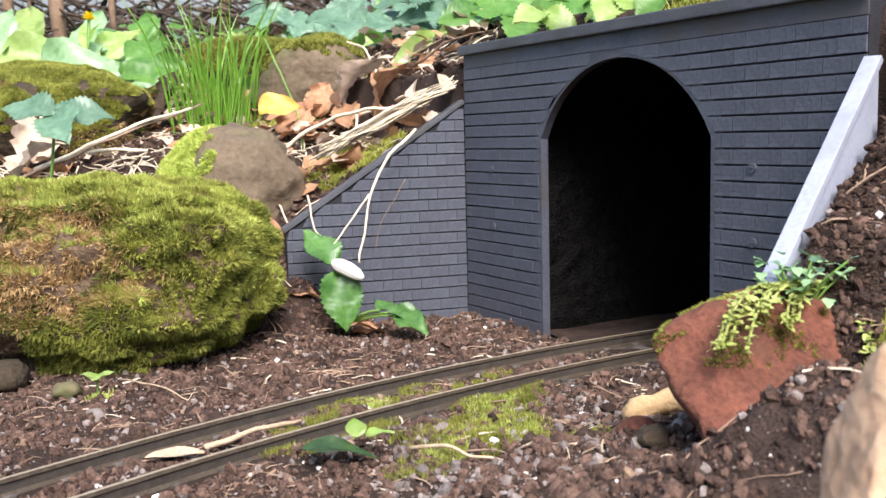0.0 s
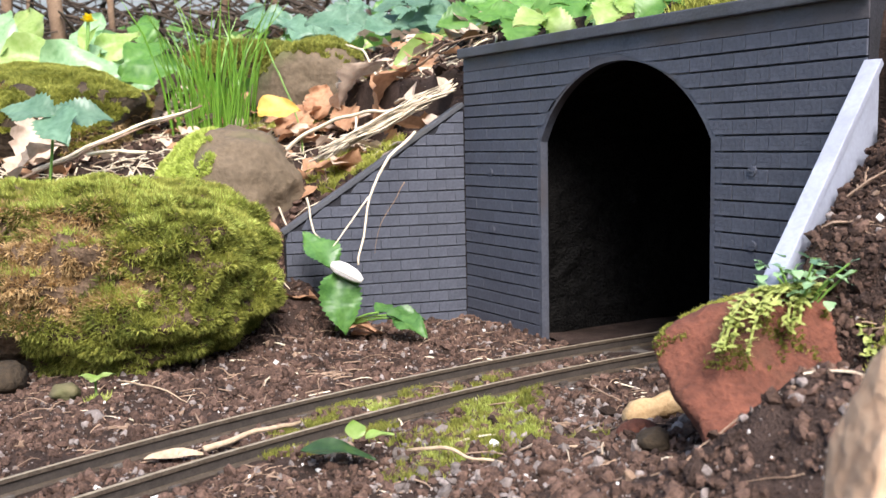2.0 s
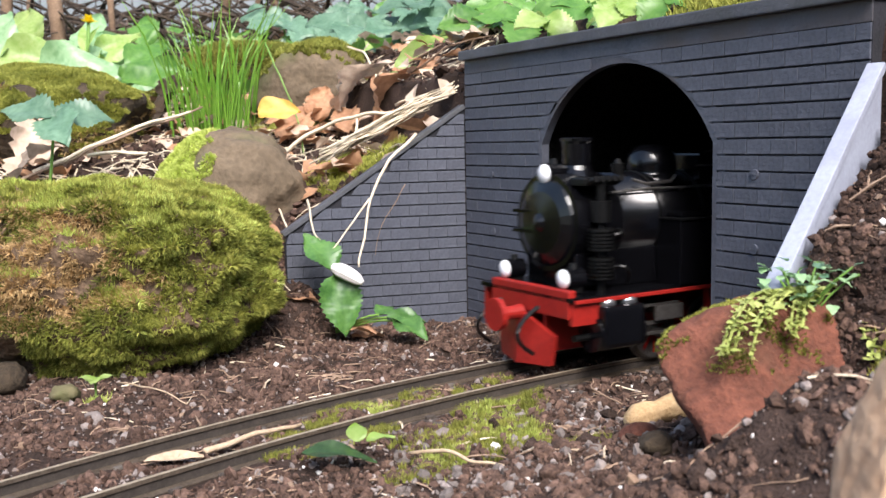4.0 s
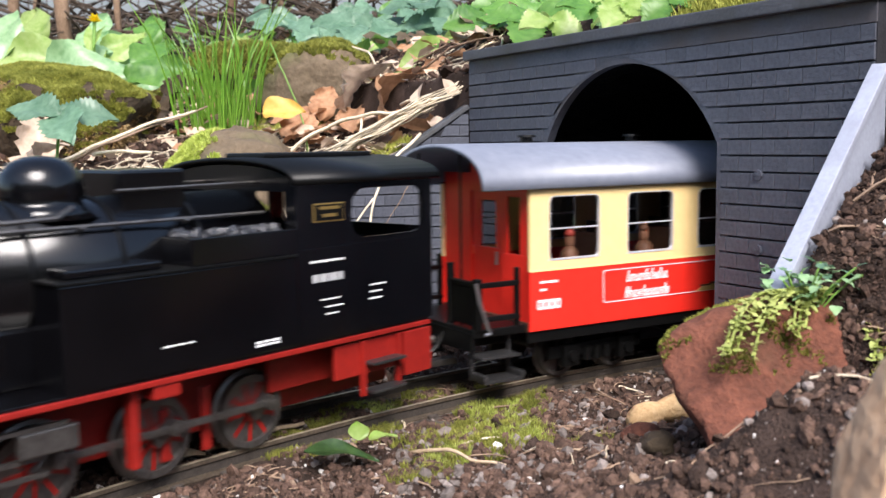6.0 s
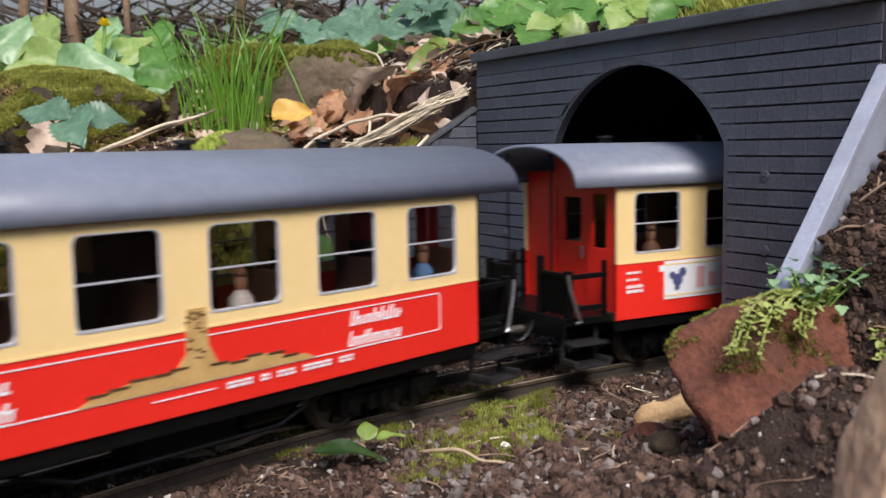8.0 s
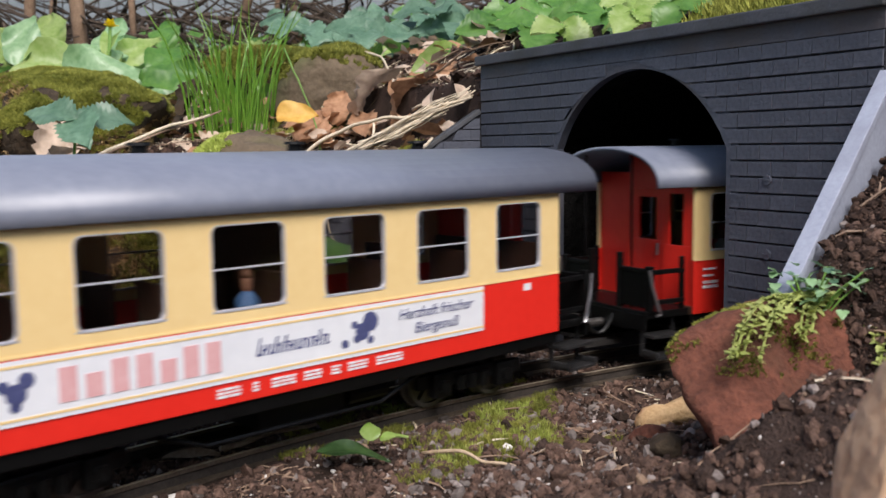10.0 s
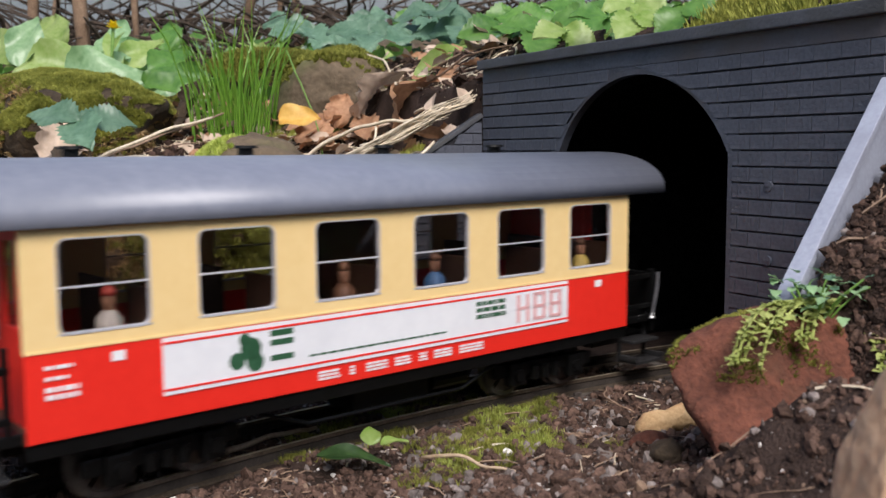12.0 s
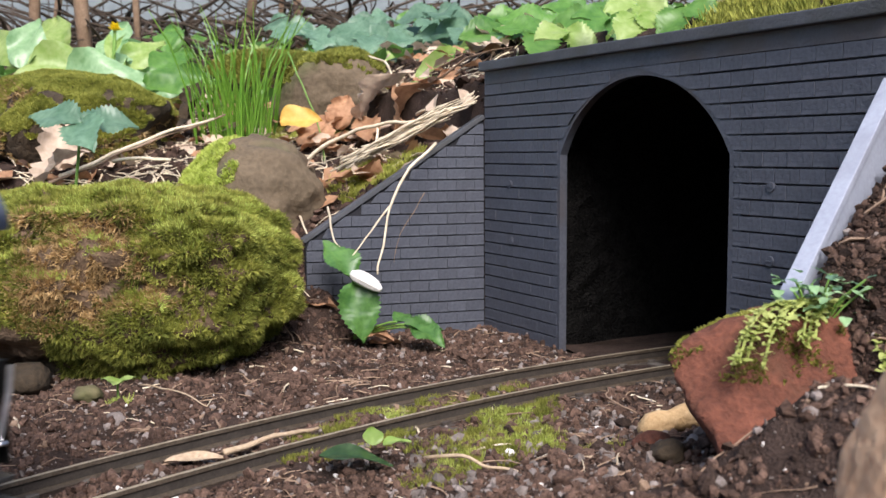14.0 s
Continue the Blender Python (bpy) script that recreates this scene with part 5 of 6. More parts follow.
brown, me2 = rock("brown_boulder", (-0.345, -0.155, 0.09), (0.078, 0.06, 0.066), 60, 7, M_ROCKBROWN, "smooth brown boulder with a bright moss patch", True, cuts=8)
fuzz("moss", me2, brown, M_MOSSBRIGHT, 45000, 0.0032, lambda p, n: n.z > -0.2 and (p.x + 0.345) * 0.5 + (p.y + 0.158) * 0.866 < -0.016 + 0.02 * fbm(p, 40, 2), 4, "bright green moss patch")

far_rock, me3 = rock("mossy_rock", (-0.575, -0.285, 0.16), (0.125, 0.085, 0.068), 60, 11, M_ROCKDARK, "low rounded rock covered with green moss", True, cuts=5)
fuzz("moss", me3, far_rock, M_MOSS, 130000, 0.003, lambda p, n: n.z > 0.05 and patch(p, 30, -0.35), 5, "green moss")
fuzz("dry_moss", me3, far_rock, M_MOSSDRY, 22000, 0.004, lambda p, n: n.z < 0.5 and patch(p, 25, -0.05, 2.0), 6, "brown moss")

stone3, me4 = rock("brown_boulder", (-0.523, 0.004, 0.206), (0.072, 0.06, 0.055), 60, 17, M_ROCKBROWN, "brown stone with mossy top on the bank", True, cuts=9)
fuzz("moss", me4, stone3, M_MOSS, 22000, 0.0045, lambda p, n: n.z > 0.55 and patch(p, 25, -0.05), 7, "green moss cap")
mound, me5 = rock("moss_mound", (-0.80, 0.03, 0.235), (0.11, 0.08, 0.05), 60, 19, M_ROCKDARK, "moss covered mound behind the stones", True, cuts=3)
fuzz("moss", me5, mound, M_MOSS, 32000, 0.006, lambda p, n: n.z > 0.0, 8, "green moss")



def angular_rock(corners, cuts, seed, rough):
    """A broken block: the hull of its corners, edges rounded, faces roughened."""
    bm = bmesh.new()
    for c in corners:
        bm.verts.new(c)
    r = bmesh.ops.convex_hull(bm, input=bm.verts)
    bmesh.ops.delete(bm, geom=[v for v in r["geom_interior"] if isinstance(v, bmesh.types.BMVert)], context="VERTS")
    bmesh.ops.triangulate(bm, faces=bm.faces)
    bmesh.ops.subdivide_edges(bm, edges=bm.edges, cuts=cuts, use_grid_fill=True)
    for _ in range(4):
        bmesh.ops.smooth_vert(bm, verts=bm.verts, factor=0.5, use_axis_x=True, use_axis_y=True, use_axis_z=True)
    bmesh.ops.recalc_face_normals(bm, faces=bm.faces)
    bm.normal_update()
    o = Vector((seed, seed * 2.3, 0))
    for v, q in [(v, v.normal.copy()) for v in bm.verts]:
        v.co += q * (rough * fbm(v.co + o, 35, 3) + rough * 0.35 * fbm(v.co + o, 160, 3) + 0.002)
    return bm


red = empty("red_sandstone_rock", "angular red sandstone rock with trailing pale stonecrop", "stone")
me6 = part("stone", angular_rock(((0.205, -0.158, 0.054), (0.203, -0.141, 0.0655), (0.22, -0.128, 0.0735), (0.235, -0.078, 0.075), (0.252, -0.084, 0.06), (0.256, -0.164, 0.022), (0.247, -0.158, 0.016),
                                  (0.265, -0.14, 0.018), (0.275, -0.09, 0.02), (0.186, -0.112, 0.05), (0.22, -0.09, -0.01), (0.246, -0.125, -0.012), (0.205, -0.08, 0.07), (0.222, -0.06, -0.012), (0.27, -0.07, -0.012), (0.262, -0.14, -0.012)), 11, 23, 0.0032), M_ROCKRED, red, smooth=True).data
fuzz("moss", me6, red, M_MOSS, 26000, 0.0016, lambda p, n: n.z > 0.3 and patch(p, 70, 0.05) and p.z > 0.05, 9, "thin green moss")
block, me7 = rock("buff_sandstone_block", (0.3885, -0.2425, 0.056), (0.026, 0.022, 0.045), 40, 29, M_BLOCK, "buff sandstone block close to the track", False, cuts=10, cut_lo=0.62, cut_hi=0.8, rough=0.05)
for i, (x, y, r) in enumerate(((-0.165, -0.375, 0.016), (-0.112, -0.345, 0.0085), (0.15, -0.165, 0.006), (0.19, -0.2, 0.005), (0.25, -0.225, 0.006), (-0.05, -0.34, 0.0055), (0.172, -0.135, 0.008), (0.2, -0.15, 0.008))):
    rock("pebble", (x, y, land(x, y) + r * 0.35), (r * 1.2, r, r * 0.75), 40 * i, 40 + i, [M_ROCKDARK, M_ROCKBROWN, M_CRUMB, M_CRUMB, M_CRUMB, M_GRIT, M_ROCKRED, M_ROCKDARK][i], "small rounded stone on the soil", False, sub=3)


# ---------- crumbs, grit and litter on the soil ----------
def scatter(name, count, area, size, material, label, seed, keep=lambda x, y: True, sink=0.3):
    rng = random.Random(seed)
    base = bmesh.new()
    bmesh.ops.create_icosphere(base, subdivisions=1, radius=1)
    bv = [v.co.copy() for v in base.verts]
    bf = [[v.index for v in f.verts] for f in base.faces]
    base.free()
    verts, faces = [], []
    for _ in range(count):
        x, y = rng.uniform(area[0], area[1]), rng.uniform(area[2], area[3])
        if not keep(x, y):
            continue
        s = size[0] * (size[1] / size[0]) ** (rng.random() ** 4.6)
        z = ground_height(x, y) + s * sink
        e = Euler((rng.random() * 6.3, rng.random() * 6.3, rng.random() * 6.3)).to_matrix()
        sc = Vector((rng.uniform(0.7, 1.3), rng.uniform(0.7, 1.3), rng.uniform(0.5, 1.0)))
        n = len(verts)
        for v in bv:
            w = e @ Vector((v.x * sc.x, v.y * sc.y, v.z * sc.z)) * s * rng.uniform(0.6, 1.3)
            verts.append((x + w.x, y + w.y, z + w.z))
        faces += [[i + n for i in f] for f in bf]
    me = bpy.data.meshes.new(name)
    me.from_pydata(verts, [], faces)
    me.materials.append(material)
    tagged(new(name, me), label, name.replace("_", " "), kind="stuff")


def off_rail(x, y):
    r = abs(math.hypot(x - 1.198, y - 0.02) - 1.195) if y < 0.02 else abs(x - 0.003)
    return (r < 0.0175 or r > 0.032) and land(x, y) < 0.12


scatter("soil_crumbs", 150000, (-0.36, 0.36, -0.44, 0.0), (0.0004, 0.0036), M_CRUMB, "loose dark crumbs of soil", 1, lambda x, y: off_rail(x, y) and (fbm((x, y, 0), 30, 2) > -0.05 or fbm((x, y, 0), 170, 2) > 0.12))
scatter("bark_bits", 420, (-0.3, 0.34, -0.42, 0.0), (0.0009, 0.0042), M_TWIG, "flat brown bits of bark on the soil", 12, off_rail)
scatter("coarse_clods", 330, (0.07, 0.36, -0.36, -0.02), (0.0016, 0.0066), M_SOIL, "coarse clods of dark soil", 2, off_rail)
scatter("grit", 9000, (-0.3, 0.33, -0.42, 0.0), (0.0005, 0.0028), M_GRIT, "pale grey grit among the soil", 3, off_rail)
scatter("pale_pebbles", 130, (-0.25, 0.3, -0.4, 0.0), (0.0009, 0.0034), M_WHITESTONE, "small pale pebbles on the soil", 4, off_rail)
scatter("bank_crumbs", 9000, (-0.75, -0.2, -0.45, 0.1), (0.001, 0.007), M_CRUMB, "crumbs of soil on the bank", 5, lambda x, y: land(x, y) > 0.0)
scatter("wing_crumbs", 16000, (0.18, 0.36, -0.13, 0.0), (0.0005, 0.0026), M_CRUMB, "crumbs of soil on the steep bank", 6, lambda x, y: land(x, y) > 0.03)


def twigs(name, count, area, length, radius, material, label, seed, keep=lambda x, y: True):
    rng = random.Random(seed)
    bm = bmesh.new()
    for _ in range(count):
        x, y = rng.uniform(area[0], area[1]), rng.uniform(area[2], area[3])
        if not keep(x, y):
            continue
        a, l = rng.uniform(0, 6.3), rng.uniform(*length)
        x1, y1 = x + math.cos(a) * l, y + math.sin(a) * l
        r = rng.uniform(*radius)
        if abs(ground_height(x1, y1) - ground_height(x, y)) > 0.6 * l:
            continue
        tube(bm, bend((x, y, ground_height(x, y) + r), (x1, y1, ground_height(x1, y1) + r * 1.5), (0, 0, rng.uniform(0, 0.1) * l), 4, l * 0.03, rng), [r, r, r * 0.8, r * 0.6, r * 0.4], 4)
    me = mesh_of(name, bm, material)
    tagged(new(name, me), label, name.replace("_", " "), kind="stuff")


twigs("fine_roots", 900, (-0.3, 0.33, -0.42, 0.0), (0.006, 0.028), (0.00025, 0.0007), M_TWIG, "fine brown roots lying on the soil", 1, off_rail)
scatter("bed_gravel", 900, (0.06, 0.2, -0.26, -0.08), (0.001, 0.0042), M_GRIT, "grey gravel beside the track", 15, off_rail)
twigs("straw_bits", 130, (-0.28, 0.33, -0.42, -0.01), (0.006, 0.024), (0.0003, 0.0008), M_STRAW, "short bits of dry straw", 2, off_rail)
twigs("bank_straw", 900, (-0.7, -0.2, -0.4, 0.08), (0.015, 0.07), (0.0003, 0.001), M_STRAW, "dry straw littering the bank", 3, lambda x, y: land(x, y) > 0.03)
twigs("bank_twigs", 420, (-1.5, -0.25, -0.45, 0.5), (0.02, 0.1), (0.0004, 0.0015), M_TWIG, "brown twigs littering the bank", 4, lambda x, y: land(x, y) > 0.05)
twigs("wing_roots", 170, (0.2, 0.34, -0.13, -0.005), (0.01, 0.04), (0.0003, 0.0009), M_TWIG, "roots and straw on the steep bank", 5, lambda x, y: land(x, y) > 0.03)


# ---------- ground moss between and beside the rails ----------
def ground_moss(name, spots, material, label, seed, size=0.003):
    rng = random.Random(seed)
    verts, faces = [], []
    for x, y, r, n in spots:
        for _ in range(n):
            a, d = rng.uniform(0, 6.3), r * math.sqrt(rng.random())
            px, py = x + d * math.cos(a), y + d * math.sin(a) * 1.2
            if fbm((px, py, seed), 90, 2) < -0.12 or -0.004 < py < 0.016:
                continue
            z = ground_height(px, py)
            for _ in range(3):
                b, h, w = rng.uniform(0, 6.3), size * rng.uniform(0.5, 1.5), size * 0.18
                k = len(verts)
                verts += [(px - w * math.cos(b), py - w * math.sin(b), z - 0.001), (px + w * math.cos(b), py + w * math.sin(b), z - 0.001), (px + rng.uniform(-1, 1) * h * 0.7, py + rng.uniform(-1, 1) * h * 0.7, z + h)]
                faces.append((k, k + 1, k + 2))
    me = bpy.data.meshes.new(name)
    me.from_pydata(verts, [], faces)
    me.materials.append(material)
    tagged(new(name, me), label, "moss", kind="stuff")


ground_moss("ground_moss", [(0.065, -0.144, 0.022, 2600), (0.055, -0.12, 0.012, 1200), (0.1, -0.165, 0.024, 1600), (0.09, -0.2, 0.02, 700), (0.03, -0.155, 0.012, 700), (0.018, -0.19, 0.01, 600), (0.01, -0.13, 0.009, 500), (0.06, -0.22, 0.016, 900), (0.03, -0.235, 0.009, 500), (0.005, -0.16, 0.012, 500), (0.012, -0.215, 0.012, 600), (0.04, -0.26, 0.008, 300), (0.075, -0.18, 0.012, 600), (0.03, -0.1, 0.01, 250), (0.07, -0.27, 0.012, 400), (0.14, -0.14, 0.012, 300), (0.115, -0.19, 0.02, 1300), (0.08, -0.155, 0.02, 1500), (0.13, -0.23, 0.016, 700), (0.0, -0.1, 0.008, 300)], M_MOSS, "patches of green moss beside the rails", 3)
ground_moss("bright_ground_moss", [(0.06, -0.14, 0.018, 900), (0.1, -0.16, 0.022, 700), (0.02, -0.2, 0.009, 300), (0.12, -0.21, 0.012, 260), (-0.09, -0.33, 0.006, 120)], M_MOSSBRIGHT, "brighter tips of ground moss", 4, 0.0034)
ground_moss("bank_moss", [(-0.31, -0.05, 0.04, 2400), (-0.95, -0.1, 0.1, 3500), (-0.7, 0.2, 0.1, 3000), (-0.5, -0.05, 0.05, 1800)], M_MOSS, "moss on the planted bank", 5, 0.006)
ground_moss("wall_top_moss", [(0.03, 0.07, 0.045, 2600), (0.1, 0.06, 0.04, 2500), (0.06, 0.09, 0.05, 1500)], M_MOSS, "moss on the soil over the portal", 6, 0.007)
ground_moss("wing_moss", [(0.272, -0.1, 0.014, 1500), (0.25, -0.03, 0.02, 260), (0.3, -0.075, 0.02, 500)], M_MOSS, "moss on the bank beside the pale wing", 7, 0.0026)


# ---------- leaves and plants ----------
def leaf(base, heading, lift, length, width, material, parent, name="leaf", teeth=0.0, fold=0.25, droop=0.35, tip=0.85, n=10, roll=0.0, ruffle=0.06, seed=0, lobes=0.0, label=""):
    """A leaf blade: heading and lift in degrees, folded along its midrib and drooping to its tip."""
    rng = random.Random(seed)
    bm = bmesh.new()
    cols = 3
    grid = []
    for i in range(n * 2 + 1):
        u = i / (n * 2)
        w = width * 0.5 * max(0.02, math.sin(math.pi * min(1, u ** tip * 0.97 + 0.03)) ** 0.8)
        w *= 1 - teeth * (i % 2) - lobes * 0.5 * (1 + math.cos(u * 5 * math.pi * 2)) * (0.2 < u < 0.95)
        z = -droop * length * u * u
        row = []
        for j in range(-cols, cols + 1):
            v = j / cols
            zz = z + abs(v) * w * fold + ruffle * width * math.sin(9 * u + 4 * v + seed) * abs(v) + rng.uniform(-1, 1) * ruffle * width * 0.15
            row.append(bm.verts.new((u * length, v * w, zz)))
        grid.append(row)
    for a, b in zip(grid, grid[1:]):
        for j in range(len(a) - 1):
            bm.faces.new((a[j], b[j], b[j + 1], a[j + 1]))
    m = Matrix.Translation(base) @ Matrix.Rotation(radians(heading + 60), 4, "Z") @ Matrix.Rotation(radians(-lift), 4, "Y") @ Matrix.Rotation(radians(roll), 4, "X")
    bm.transform(m)
    if parent is None:
        return thing(name, bm, material, label, "leaf", smooth=True)
    return part(name, bm, material, parent, label, smooth=True)


def stem(pts, r, material, parent, name="stem"):
    return part(name, tube(bmesh.new(), pts, r, 6), material, parent)


def trefoil(at, size, material, label, seed, height=0.05, name="strawberry_plant", lift=20):
    """Three broad toothed leaflets on one stalk."""
    rng = random.Random(seed)
    p = empty(name, label, "plant", group="leafy plants on the bank")
    top = Vector(at)
    foot = Vector((at[0] + rng.uniform(-0.02, 0.02), at[1] + rng.uniform(-0.02, 0.02), land(at[0], at[1]) - 0.003))
    if foot.z > top.z - 0.01:
        foot.z = top.z - 0.03
    stem(bend(foot, top, (0.006, 0, 0), 5), 0.0013, M_STEM, p, "stalk")
    h0 = 270 + rng.uniform(-50, 50)
    for k in range(3):
        h = h0 + 100 * (k - 1) + rng.uniform(-12, 12)
        leaf(top, h, lift - 45 + 20 * abs(k - 1) + rng.uniform(-15, 15), size, size * 0.85, material, p, "leaflet", 0.17, 0.22, 0.3, 0.8, 12, 45 * math.cos(radians(h)) + rng.uniform(-12, 12), 0.07, seed * 7 + k)
    return p


def rosette(at_list, material, label, name):
    p = empty(name, label, "plant", group="leafy plants on the bank")
    for i, (x, y, z, l, w, h, lift) in enumerate(at_list):
        leaf((x, y, z - 0.012), h, lift + 12, l * 1.4, w * 1.2, material if i % 3 else M_LEAFPALE, p, "leaf", 0.03, 0.3, 0.4, 0.75, 10, 55 * math.cos(radians(h)), 0.16, 50 + i)
        stem(bend((x - 0.01, y, land(x, y) - 0.004), (x, y, z - 0.012), (0, 0, 0.004), 4), [0.003, 0.003, 0.0026, 0.0024, 0.002], M_LEAFPALE, p, "leaf_stalk")
    return p


PRIMROSE = [(-0.797, -0.257, 0.25, 0.075, 0.042, 170, 25), (-0.779, -0.227, 0.246, 0.08, 0.045, 20, 10), (-0.82, -0.192, 0.271, 0.06, 0.035, 80, 55), (-0.812, -0.281, 0.261, 0.08, 0.05, 160, 30), (-0.778, -0.183, 0.26, 0.055, 0.035, 40, 40), (-0.735, -0.151, 0.25, 0.06, 0.04, 60, 35), (-0.938, -0.086, 0.304, 0.06, 0.04, 100, 40), (-1.018, -0.224, 0.308, 0.06, 0.045, 130, 45), (-0.689, -0.175, 0.236, 0.06, 0.04, 350, 5)]
CABBAGE = [(-0.409, 0.046, 0.225, 0.075, 0.05, 10, 12), (-0.38, 0.05, 0.206, 0.07, 0.042, 0, 0), (-0.415, 0.098, 0.241, 0.05, 0.04, 30, 25), (-0.433, 0.13, 0.253, 0.055, 0.04, 60, 30)]
BERRY = [(-0.917, 0.156, 0.326, 0.05), (-0.897, 0.189, 0.321, 0.05), (-0.732, 0.172, 0.318, 0.055), (-0.67, 0.176, 0.303, 0.05), (-0.748, 0.249, 0.335, 0.05), (-0.672, 0.275, 0.315, 0.055), (-0.629, 0.137, 0.272, 0.04), (-0.7, 0.329, 0.325, 0.05), (-0.978, 0.262, 0.369, 0.05), (-0.821, 0.323, 0.33, 0.05), (-1.144, 0.176, 0.372, 0.06)]
BERRYGREEN = [(-0.381, 0.165, 0.276, 0.05), (-0.337, 0.178, 0.266, 0.045), (-0.263, 0.165, 0.268, 0.05), (-0.204, 0.166, 0.264, 0.045), (-0.848, 0.278, 0.345, 0.04)]
DEADLEAF = [(-0.424, -0.077, 0.159, 0.045, 30, 60, 0), (-0.417, -0.017, 0.193, 0.05, 20, 70, 1), (-0.371, 0.002, 0.191, 0.055, 330, 60, 0), (-0.346, -0.002, 0.162, 0.04, 300, 40, 0), (-0.428, -0.038, 0.179, 0.035, 60, 70, 0), (-0.527, -0.166, 0.193, 0.04, 80, 80, 2), (-0.463, -0.308, 0.143, 0.045, 85, 80, 1), (-0.427, -0.33, 0.126, 0.04, 70, 60, 1), (-0.308, -0.046, 0.123, 0.03, 200, 30, 0), (-0.381, -0.022, 0.166, 0.035, 120, 50, 0), (-0.334, -0.092, 0.119, 0.03, 10, 20, 0), (-0.34, -0.06, 0.131, 0.03, 60, 40, 1), (-0.208, 0.159, 0.258, 0.03, 40, 40, 1)]
SOILLEAF = [(-0.225, -0.158, 0.02, 0.03, 340, 8, 0), (-0.183, -0.13, -0.002, 0.035, 330, 10, 0), (-0.172, -0.123, -0.007, 0.03, 20, 5, 0)]
WINGLEAF = [(-0.181, -0.133, 0.048, 0.042, 150, 52), (-0.178, -0.132, 0.044, 0.05, 295, -62), (-0.146, -0.105, 0.012, 0.032, 10, 2), (-0.14, -0.1, 0.01, 0.032, 320, -8), (-0.15, -0.11, 0.014, 0.022, 60, 20)]
STAKES = [(-1.591, -0.195, 0.367, 0.011, 2), (-1.313, -0.137, 0.282, 0.013, -3), (-1.572, -0.164, 0.355, 0.007, 8), (-1.323, -0.046, 0.309, 0.006, -1), (-1.42, 0.3, 0.365, 0.008, 0), (-1.385, 0.158, 0.357, 0.009, 12), (-1.495, 0.279, 0.395, 0.006, 4)]
rosette(PRIMROSE[:4], M_CELADON, "primrose rosette with broad pale green leaves", "primrose")
rosette(PRIMROSE[4:], M_LEAF, "primrose rosette with bright green leaves", "primrose")
rosette(CABBAGE, M_LEAF, "broad glossy green leaves beside the portal", "primrose")
for i, (x, y, z, s) in enumerate(BERRY):
    trefoil((x, y, z), s, M_LEAFBLUE, "blue-green strawberry plant with toothed leaflets", 60 + i)
for i, (x, y, z, s) in enumerate(BERRYGREEN):
    trefoil((x, y, z + 0.012), s, M_LEAF, "bright green strawberry plant above the portal", 80 + i, lift=35)
trefoil((-0.361, -0.303, 0.172), 0.047, M_LEAFBLUE, "blue-green strawberry leaf before the mossy rock", 91, lift=30)
rng = random.Random(77)
for i in range(80):
    e, r = rng.uniform(1.3, 2.3), rng.uniform(-0.75, 0.85)
    x, y = 0.51 - 0.866 * e + 0.5 * r, -0.435 + 0.5 * e + 0.866 * r
    if y > -0.5:
        trefoil((x, y, land(x, y) + rng.uniform(0.01, 0.045)), rng.uniform(0.03, 0.055), rng.choice([M_LEAFBLUE, M_LEAF, M_LEAFPALE]), "leafy green plant farther up the bank", 120 + i)

for i, (x, y, z) in enumerate(((-0.15, 0.05, 0.245), (-0.105, 0.06, 0.25), (-0.06, 0.05, 0.245), (-0.17, 0.09, 0.262), (-0.12, 0.1, 0.265), (-0.03, 0.07, 0.25))):
    trefoil((x, y, z), 0.034, M_LEAF if i % 2 else M_LEAFPALE, "green leafy plant on the soil above the portal", 230 + i)

PRIMROSE_LOW = [(-0.78, -0.31, 0.245, 0.085, 0.06, 10, 10), (-0.77, -0.27, 0.24, 0.09, 0.06, 340, 2), (-0.79, -0.225, 0.25, 0.07, 0.05, 40, 35), (-0.765, -0.2, 0.24, 0.06, 0.045, 120, 40), (-0.75, -0.18, 0.232, 0.06, 0.04, 5, 10), (-0.8, -0.3, 0.262, 0.06, 0.04, 90, 60)]
rosette(PRIMROSE_LOW, M_CELADON, "primrose rosette with large pale leaves", "primrose")
rosette([(-0.4, 0.03, 0.212, 0.075, 0.06, 5, 8), (-0.395, 0.035, 0.196, 0.07, 0.055, 355, -2), (-0.39, 0.08, 0.225, 0.05, 0.05, 25, 20)], M_LEAF, "broad glossy green leaves beside the wing", "primrose")
for i, (x, y, z, s) in enumerate(((-0.68, 0.12, 0.3, 0.06), (-0.63, 0.16, 0.295, 0.06), (-0.56, 0.2, 0.3, 0.055), (-0.79, 0.07, 0.31, 0.055), (-0.62, 0.19, 0.325, 0.06))):
    trefoil((x, y, z), s, M_LEAFBLUE, "large blue-green strawberry plant on the bank", 260 + i, lift=35)
for i, (x, y, z, s) in enumerate(((-0.3, 0.1, 0.262, 0.06), (-0.25, 0.11, 0.262, 0.055), (-0.21, 0.07, 0.25, 0.045))):
    trefoil((x, y, z), s, M_LEAF, "large bright green strawberry plant beside the portal", 280 + i, lift=38)


